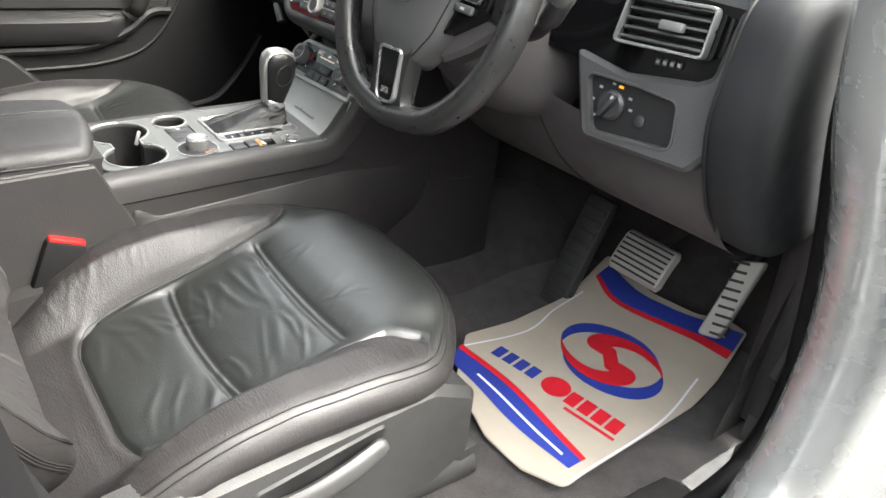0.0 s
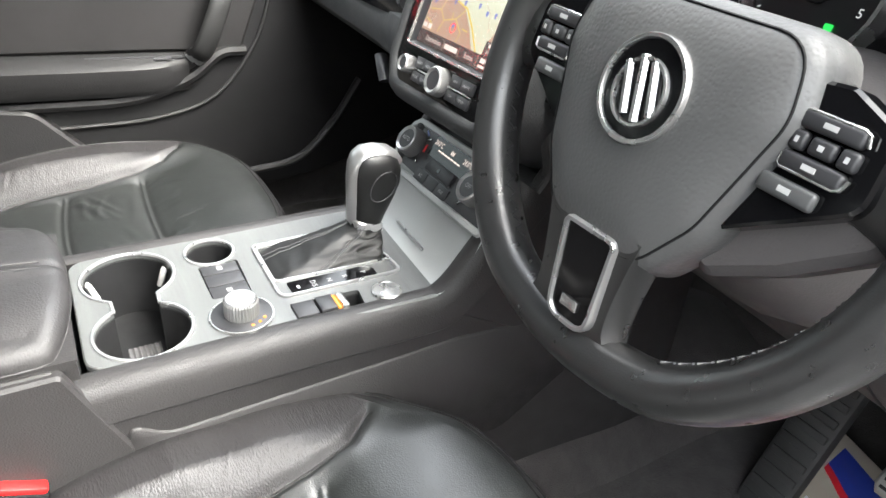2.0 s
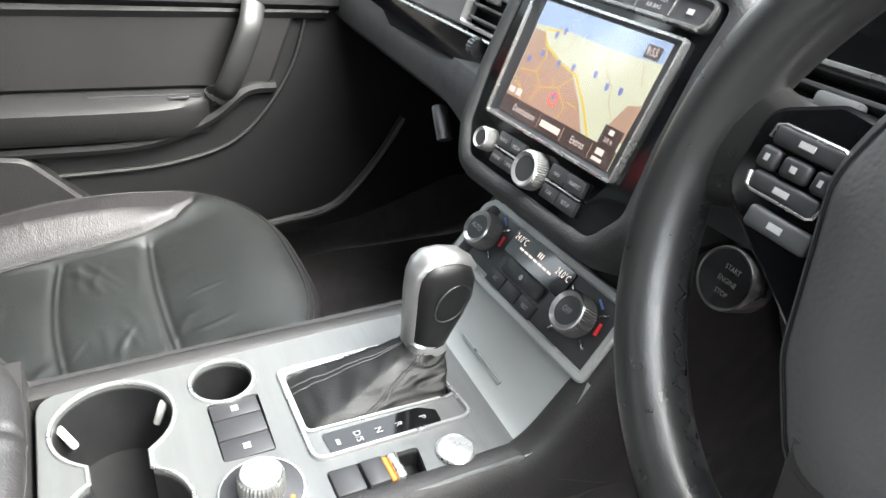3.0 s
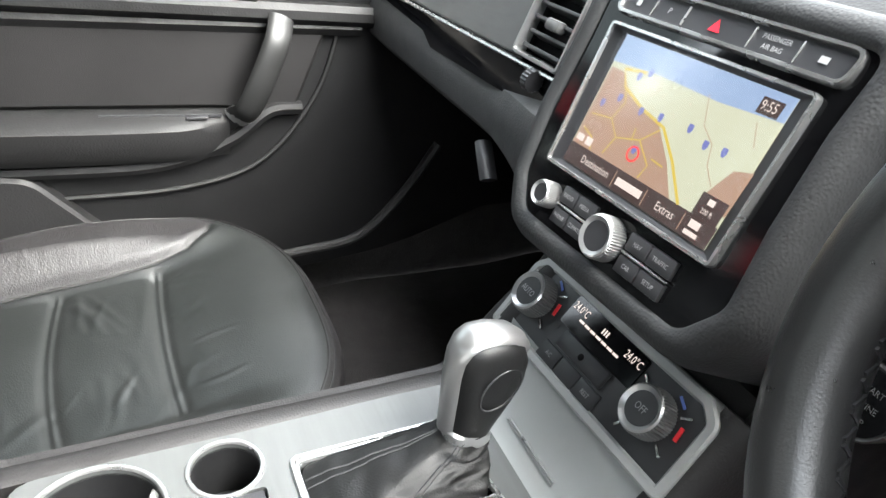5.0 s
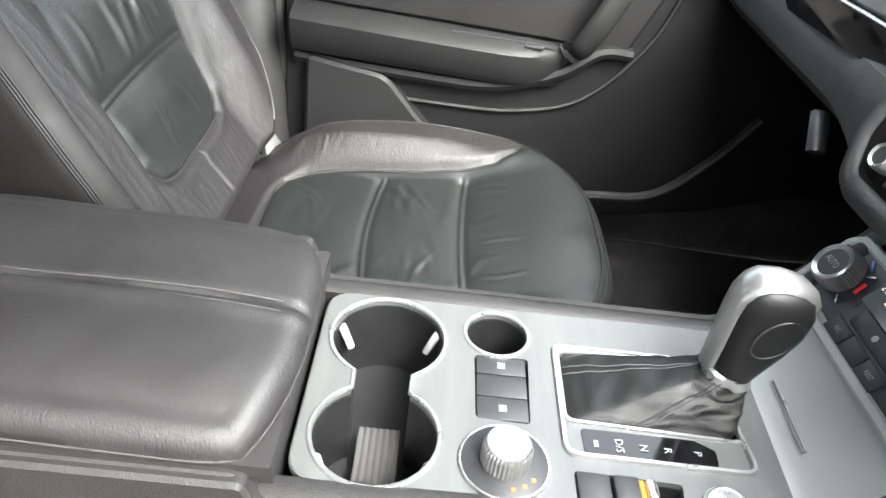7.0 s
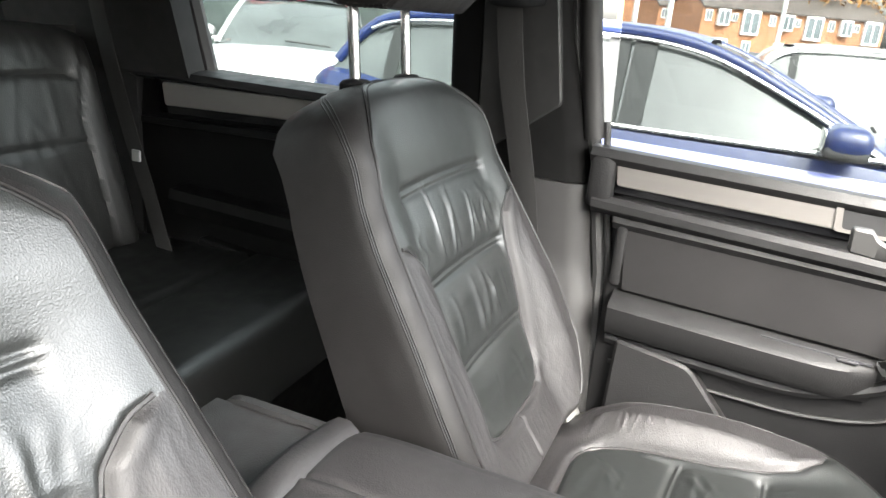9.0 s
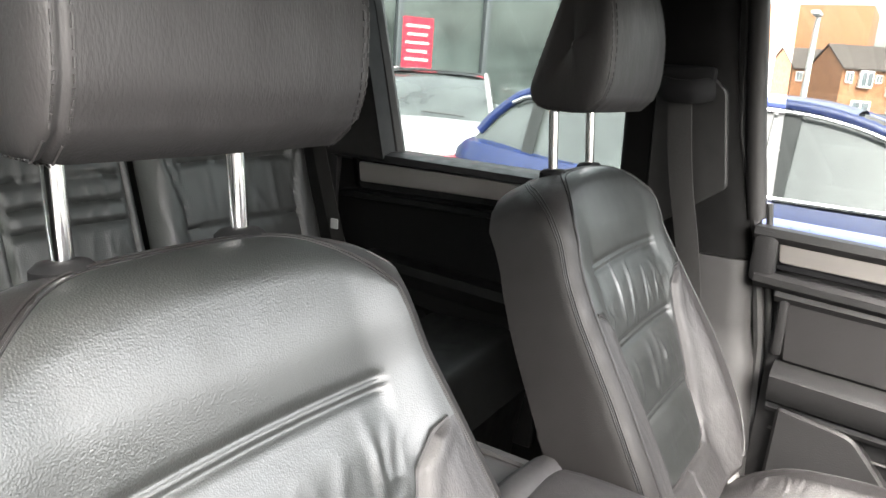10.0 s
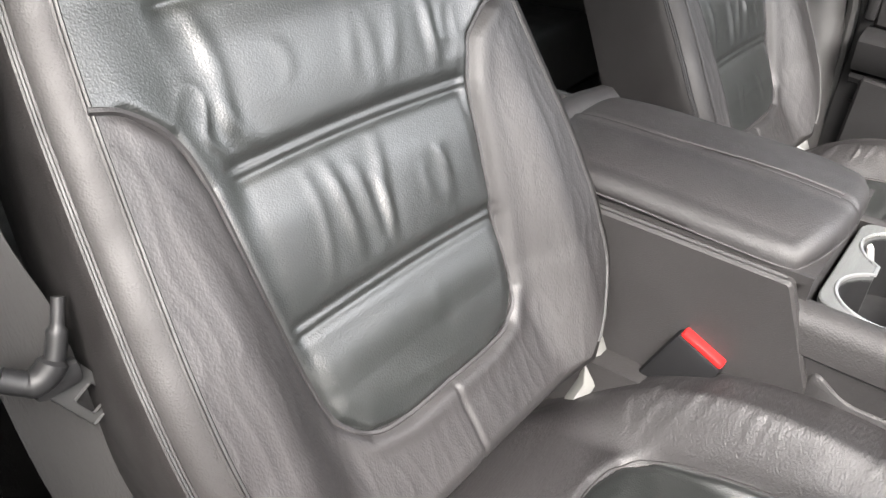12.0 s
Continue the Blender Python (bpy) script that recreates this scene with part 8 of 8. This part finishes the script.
def parked_car(at, turn, paint, roof_paint, label, L=4.2, H=1.47, sill=0.93, hatch=True, group="parked cars"):
    """A hatchback: lofted body, glasshouse, panes, wheels, lamps, mirrors. Its nose points along its own +y."""
    car = thing("parked_car", at, label, "car", group)
    R = Matrix.Translation(at) @ Matrix.Rotation(radians(turn), 4, "Z")
    hl = L / 2
    top = [(-hl, 0.70), (-hl + 0.06, 0.92), (-hl + 0.25, sill + 0.10), (-hl + 0.9, sill + 0.05), (0.0, sill), (hl - 0.98, sill - 0.02), (hl - 0.50, 0.86), (hl - 0.12, 0.74), (hl, 0.55)]
    tops = spline([(a, b, 0) for a, b in top], 8)
    def along(ps, y):
        for a, b in zip(ps, ps[1:]):
            if y <= b.x:
                t = (y - a.x) / max(b.x - a.x, 1e-6)
                return a.y + (b.y - a.y) * max(0.0, t)
        return ps[-1].y
    def body_z(y):
        return along(tops, y)
    bm = bmesh.new()
    rings = []
    for y in steps(-hl, hl, 36):
        e = 1 - 0.30 * smooth01((abs(y) - hl + 0.55) / 0.55) ** 2
        w = 0.88 * e
        zt = body_z(y)
        arch = 0.22
        rings.append([R @ Vector(p) for p in ((-w * 0.9, y, 0.20), (-w, y, 0.32), (-w * 1.0, y, 0.55), (-w * 0.985, y, zt - 0.12), (-w * 0.93, y, zt - 0.02), (-w * 0.80, y, zt), (0, y, zt + 0.02), (w * 0.80, y, zt), (w * 0.93, y, zt - 0.02), (w * 0.985, y, zt - 0.12), (w, y, 0.55), (w, y, 0.32), (w * 0.9, y, 0.20))])
    loft(bm, rings)
    part("body", bm, paint, car, "", 50)
    yb, y1, y2, yf = -hl + 0.22, -hl + 0.75, hl - 1.85, hl - 0.93
    roof = [(yb, sill + 0.02), (yb + 0.22, sill + 0.32), (y1, H - 0.03), (-0.3, H), (y2, H - 0.05), ((y2 + yf) / 2, H - 0.24), (yf, sill)]
    roof = spline([(a, b, 0) for a, b in roof], 8)
    def gw(y, z):
        return 0.79 - 0.17 * (z - sill) / (H - sill) - 0.05 * abs(y / hl) ** 2
    ys = steps(yb, yf, 40)
    bm = bmesh.new()  # roof skin
    rows = []
    for y in steps(y1 - 0.05, y2 + 0.02, 20):
        z = along(roof, y)
        w = gw(y, z) + 0.004
        rows.append([R @ Vector((w * a, y, z - 0.035 * abs(a) ** 4 + 0.012)) for a in steps(-1, 1, 12)])
    loft(bm, rows, cap=False, closed=False)
    part("roof", bm, roof_paint, car, "", 50)
    bm = bmesh.new()  # inner glasshouse shell
    rings = []
    for y in ys:
        z = along(roof, y)
        w = gw(y, z) - 0.012
        wb = gw(y, sill) + 0.02
        rings.append([R @ Vector((-wb, y, sill - 0.02)), R @ Vector((-w, y, z - 0.03)), R @ Vector((0, y, z - 0.005)), R @ Vector((w, y, z - 0.03)), R @ Vector((wb, y, sill - 0.02))])
    loft(bm, rings)
    part("glasshouse", bm, CARGLASS, car, "tinted reflecting car windows", 30)
    for sx in (-1, 1):
        def edge(y, off=0.0, k=1.0):
            z = along(roof, y)
            zz = sill + (z - 0.03 - sill) * k
            w = gw(y, z) + (gw(y, sill) + 0.02 - gw(y, z)) * (1 - k)
            return R @ Vector((sx * (w + off), y, zz))
        bm = bmesh.new()
        tube(bm, [edge(y, 0.004) for y in steps(yb + 0.1, yf - 0.02, 40)], 0.030, 8)
        part("roof_frame", bm, paint, car, "", 60)
        for y, wd in ((-0.15, 0.055), (-0.02, 0.055), (y1 - 0.05, 0.04)):
            bm = bmesh.new()
            loft(bm, [[edge(y - wd, o, k), edge(y + wd, o, k), edge(y + wd, o + 0.006, k), edge(y - wd, o + 0.006, k)] for k, o in ((0.0, 0.010), (0.5, 0.012), (1.0, 0.010))])
            part("door_pillar", bm, PFILM, car)
        bm = bmesh.new()
        tube(bm, [edge(y, 0.030, 0.93) for y in steps(yb + 0.3, yf - 0.06, 36)], 0.011, 6)
        tube(bm, [edge(y, 0.012, 0.0) for y in steps(yb + 0.3, yf - 0.04, 20)], 0.013, 6)
        part("window_trim", bm, CHROME, car, "bright window trim")
        bm = bmesh.new()
        box(bm, (sx * 0.97, yf - 0.24, sill + 0.085), (0.25, 0.19, 0.135), 0.060, R, 5)
        box(bm, (sx * 0.86, yf - 0.20, sill + 0.02), (0.10, 0.08, 0.05), 0.02, R)
        mir = part("door_mirror", bm, paint, car, "", 60)
        bm = bmesh.new()
        box(bm, (sx * 0.97, yf - 0.243, sill + 0.040), (0.235, 0.178, 0.060), 0.028, R, 4)
        part("lower_shell", bm, TYRE, mir, "black lower mirror shell")
        bm = bmesh.new()
        box(bm, (sx * 0.97, yf - 0.336, sill + 0.085), (0.18, 0.01, 0.09), 0.004, R)
        part("mirror_glass", bm, POLISH, mir)
        bm = bmesh.new()
        box(bm, (sx * 0.845, -0.12, sill - 0.13), (0.03, 0.16, 0.028), 0.01, R)
        part("door_handle", bm, paint, car)
        bm = bmesh.new()
        box(bm, (sx * 0.66, -hl + 0.10, 0.86), (0.30, 0.14, 0.16), 0.05, R, 3)
        part("tail_lamp", bm, TAIL, car, "red tail lamp")
        bm = bmesh.new()
        box(bm, (sx * 0.62, hl - 0.22, 0.68), (0.30, 0.20, 0.12), 0.05, R, 3)
        part("headlamp", bm, HEADL, car)
        for y in (-hl + 0.72, hl - 0.82):
            bm = bmesh.new()
            lathe(bm, R @ fr((sx * 0.72, y, 0.31), (0, 1, 0), (0, 0, sx)), [(0.20, 0.0), (0.30, 0.0), (0.31, 0.03), (0.31, 0.15), (0.29, 0.175), (0.21, 0.17)], 28)
            wh = part("tyre", bm, TYRE, car)
            bm = bmesh.new()
            lathe(bm, R @ fr((sx * 0.72, y, 0.31), (0, 1, 0), (0, 0, sx)), [(0.205, 0.10), (0.205, 0.165), (0.19, 0.16), (0.06, 0.15), (0, 0.155)], 24)
            part("wheel_rim", bm, CHROME, wh)
    bm = bmesh.new()
    tube(bm, [R @ Vector((-0.45, yf + 0.03, sill + 0.03)), R @ Vector((0.05, yf - 0.02, sill + 0.055))], 0.010, 6)
    part("wiper", bm, TYRE, car)
    bm = bmesh.new()
    box(bm, (0, -hl - 0.005, 0.62), (0.50, 0.01, 0.11), 0.002, R)
    part("number_plate", bm, mat("yellow_plate", (0.75, 0.55, 0.05), 0.4), car, "plain yellow plate")
    return car


G = -0.12
# unseen wall, added to cut the low sky light through the open doorway
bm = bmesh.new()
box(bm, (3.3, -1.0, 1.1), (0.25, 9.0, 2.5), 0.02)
solo("wall_light_block", bm, mat("light_block_dark", (0.10, 0.09, 0.085), 0.85, var=0.25, scale=4, grain=0.004, gscale=60), "unseen plain dark wall added to block low side light", "wall", kind="structure")
parked_car((-3.98, -0.28, G), 0, CARBLUE, CARBLUE, "blue hatchback parked alongside with bright window trim", L=4.2, H=1.47, sill=0.98)
parked_car((-7.2, -5.0, G), -62, CARWHITE, CARBLACK, "white hatchback with a black roof facing the car park", L=3.9, H=1.46, sill=0.93)
parked_car((-9.5, 1.9, G), 6, CARWHITE, CARWHITE, "white parked car beyond the blue one", H=1.45)
parked_car((-13.5, 4.6, G), 5, mat("silver_car_paint", (0.45, 0.46, 0.48), 0.25, 0.4, coat=1.0), CARBLACK, "silver parked car in the row behind", H=1.45)
parked_car((0.9, -7.5, G), 15, mat("orange_car_paint", (0.6, 0.12, 0.03), 0.25, coat=1.0), CARWHITE, "orange and white car behind the rear window", H=1.5)

# showroom with glazed front
shop = thing("showroom", (-11, -9, 0), "glass-fronted car showroom with red signs", "building")
SH = Matrix.Translation((-9.5, -7.2, 0)) @ Matrix.Rotation(radians(-28), 4, "Z")
DARKF = mat("anthracite_frame", (0.045, 0.05, 0.055), 0.4)
bm = bmesh.new()
box(bm, (0, -3.5, 2.2), (14, 6, 4.4), 0.05, SH)
part("wall", bm, mat("showroom_inside", (0.05, 0.055, 0.055), 0.8, var=0.4, scale=1.5), shop)
bm = bmesh.new()
box(bm, (0, -0.2, 3.6), (14.2, 0.5, 0.9), 0.02, SH)
part("fascia", bm, DARKF, shop)
for k in range(5):
    bm = bmesh.new()
    box(bm, (-4.6 + 2.3 * k, 0.06, 3.45), (1.1, 0.03, 0.5), 0.01, SH)
    part("sign", bm, mat("red_sign", (0.5, 0.02, 0.035), 0.4), shop, "red shop sign panel")
for k in range(8):
    bm = bmesh.new()
    box(bm, (-6.1 + 1.75 * k, -0.30, 1.6), (1.65, 0.02, 3.1), 0.0, SH)
    w = part("window", bm, mat("shop_glass", (0.05, 0.06, 0.058), 0.06, var=0.5, scale=1.2, coat=0.3), shop, "reflecting shop window pane")
    bm = bmesh.new()
    box(bm, (-6.98 + 1.75 * k, -0.25, 1.6), (0.10, 0.14, 3.2), 0.01, SH)
    part("mullion", bm, DARKF, w)
for x, w_, h_, z in ((-0.35, 0.62, 0.85, 1.75), (1.1, 0.55, 0.8, 1.7)):
    bm = bmesh.new()
    box(bm, (x, -0.26, z), (w_, 0.02, h_), 0.0, SH)
    sg = part("poster", bm, mat("poster_red", (0.45, 0.015, 0.035), 0.5) if x < 0 else mat("poster_grey", (0.45, 0.5, 0.55), 0.5), shop, "printed window poster")
    for r in range(5):
        bm = bmesh.new()
        box(bm, (x, -0.245, z + 0.28 - 0.14 * r), (w_ * (0.75 - 0.1 * (r % 2)), 0.008, 0.05), 0.0, SH)
        part("poster_bar", bm, WHITEINK, sg)

# brick houses across the road
def brick_mat():
    m = mat("orange_brick", (0.27, 0.125, 0.062), 0.85, var=0.25, scale=3)
    return m
BRICK = brick_mat()
TILES = mat("brown_roof_tiles", (0.05, 0.040, 0.034), 0.8, var=0.3, scale=4)
UPVC = mat("white_window_plastic", (0.6, 0.6, 0.6), 0.4)
PANE = mat("house_glass", (0.10, 0.12, 0.13), 0.08, coat=0.8)


def house(at, turn, w, label, wins):
    """A two-storey house; its front looks along its own +x, its width runs along +y."""
    h = thing("terraced_house", at, label, "house", "terraced houses")
    m = Matrix.Translation(at) @ Matrix.Rotation(radians(turn), 4, "Z")
    bm = bmesh.new()
    D = 8.0
    loft(bm, [[m @ Vector(p) for p in ((0, y, 0), (0, y, 5.3), (-D / 2, y, 7.5), (-D, y, 5.3), (-D, y, 0))] for y in (0, w)])
    part("wall", bm, BRICK, h)
    bm = bmesh.new()
    for a, b in (((0.35, 5.25), (-D / 2, 7.75)), ((-D / 2, 7.75), (-D - 0.35, 5.25))):
        loft(bm, [[m @ Vector(p) for p in ((a[0], y, a[1]), (b[0], y, b[1]), (b[0], y, b[1] - 0.18), (a[0], y, a[1] - 0.18))] for y in (-0.15, w + 0.02)])
    part("roof", bm, TILES, h)
    for y, z, ww, hh, deep in wins:
        bm = bmesh.new()
        box(bm, (deep / 2, y, z), (deep + 0.1, ww, hh), 0.02, m)
        f = part("window", bm, UPVC, h)
        for k in (-1, 1):
            bm = bmesh.new()
            box(bm, (deep + 0.055, y + k * ww * 0.23, z), (0.02, ww * 0.36, hh * 0.78), 0.0, m)
            part("pane", bm, PANE, f)
    return h


HW = [(0.75, 4.3, 0.75, 1.15, 0.1), (2.35, 4.2, 1.3, 1.7, 0.5), (3.75, 4.3, 0.65, 0.85, 0.1), (5.6, 3.9, 2.0, 2.6, 0.3), (2.4, 1.3, 2.0, 1.5, 0.1), (5.6, 1.0, 1.0, 2.0, 0.1)]
for k in range(3):
    hd = Vector((-0.5, 0.866)) * 7.2 * k
    house((-85 + hd.x, -6.65 + hd.y, -1.0), 30, 7.2, "orange brick terraced house with white windows", HW if k % 2 == 0 else [(a + 0.2, b, c, d, e) for a, b, c, d, e in HW[:5]])
house((-95.0, -12.6, -1.0), 30, 6.0, "orange brick house seen by its gable", HW[:3])
bm = bmesh.new()
box(bm, (-118, -13.5, 6), (14, 14, 14), 0.05)
blk = solo("apartment_block", bm, BRICK, "tall brick block beyond the terrace", "building")


def lamp_post(at, hgt):
    p = thing("street_lamp", at, "pale grey steel street lamp post", "street lamp", "street lamps")
    bm = bmesh.new()
    tube(bm, [Vector(at), Vector(at) + Vector((0, 0, hgt))], [0.09, 0.055], 10)
    part("post", bm, mat("galvanised", (0.55, 0.55, 0.54), 0.5, 0.3), p)
    bm = bmesh.new()
    box(bm, (at[0] + 0.3, at[1], at[2] + hgt), (0.7, 0.2, 0.1), 0.04)
    part("lamp_head", bm, UPVC, p)


lamp_post((-21.5, -3.35, 0), 6.0)
lamp_post((-19.0, -2.1, 0), 3.2)
lamp_post((-28.0, 0.6, 0), 7.0)

BARK = mat("bark", (0.09, 0.065, 0.045), 0.9, var=0.3, scale=8)
def leaf_mat(name, c):
    return mat(name, c, 0.8, var=0.35, scale=3)
AUTUMN = leaf_mat("autumn_leaves", (0.25, 0.12, 0.025))


def tree(at, hgt, r, leafm, label, seed, n=1600):
    rnd = random.Random(seed)
    t = thing("tree", at, label, "tree", "trees")
    bm = bmesh.new()
    a = Vector(at)
    tube(bm, [a, a + Vector((0.1, 0.05, hgt * 0.35)), a + Vector((0, 0.1, hgt * 0.7))], [0.28, 0.2, 0.08], 8)
    for k in range(7):
        q = rnd.uniform(0, 6.28)
        s = a + Vector((0, 0, hgt * rnd.uniform(0.35, 0.6)))
        tube(bm, [s, s + Vector((math.cos(q) * r * 0.5, math.sin(q) * r * 0.5, hgt * 0.15)), s + Vector((math.cos(q) * r * 0.85, math.sin(q) * r * 0.85, hgt * 0.28))], [0.10, 0.06, 0.02], 6)
    part("trunk", bm, BARK, t)
    bm = bmesh.new()
    clumps = [a + Vector((rnd.gauss(0, r * 0.5), rnd.gauss(0, r * 0.5), hgt * rnd.uniform(0.5, 0.98))) for _ in range(26)]
    for _ in range(n):
        c = rnd.choice(clumps) + Vector((rnd.gauss(0, r * 0.2), rnd.gauss(0, r * 0.2), rnd.gauss(0, r * 0.16)))
        s = rnd.uniform(0.16, 0.42)
        mm = Matrix.Translation(c) @ Euler((rnd.uniform(0, 6.3), rnd.uniform(0, 6.3), rnd.uniform(0, 6.3))).to_matrix().to_4x4()
        vs = [bm.verts.new(mm @ Vector(p)) for p in ((-s, 0, 0), (0, -s * 0.6, 0.02), (s, 0, 0), (0, s * 0.6, 0.02))]
        bm.faces.new(vs)
    part("crown", bm, leafm, t, "", 0)


tree((-100, 5.5, -1), 13, 5.0, AUTUMN, "tree with thinning orange autumn leaves behind the houses", 5, 2600)
tree((-104, 18.0, -1), 12, 4.6, AUTUMN, "tree with thinning orange autumn leaves behind the houses", 9, 2000)

# unseen blocks added round the car park for glass and chrome to mirror
bm = bmesh.new()
for k in range(24):
    a = 2 * math.pi * k / 24
    c = Vector((60 * math.cos(a), 60 * math.sin(a), 2.2))
    if c.x > -20:
        box(bm, (0, 0, 0), (14, 5, 4.5 + 2.0 * math.sin(k * 2.3)), 0.05, Matrix.Translation(c) @ Matrix.Rotation(a + math.pi / 2, 4, "Z"))
solo("backdrop", bm, mat("unseen_far_blocks", (0.13, 0.12, 0.11), 0.9, var=0.4, scale=0.2), "unseen low blocks round the car park, added for reflections", "buildings", kind="structure")
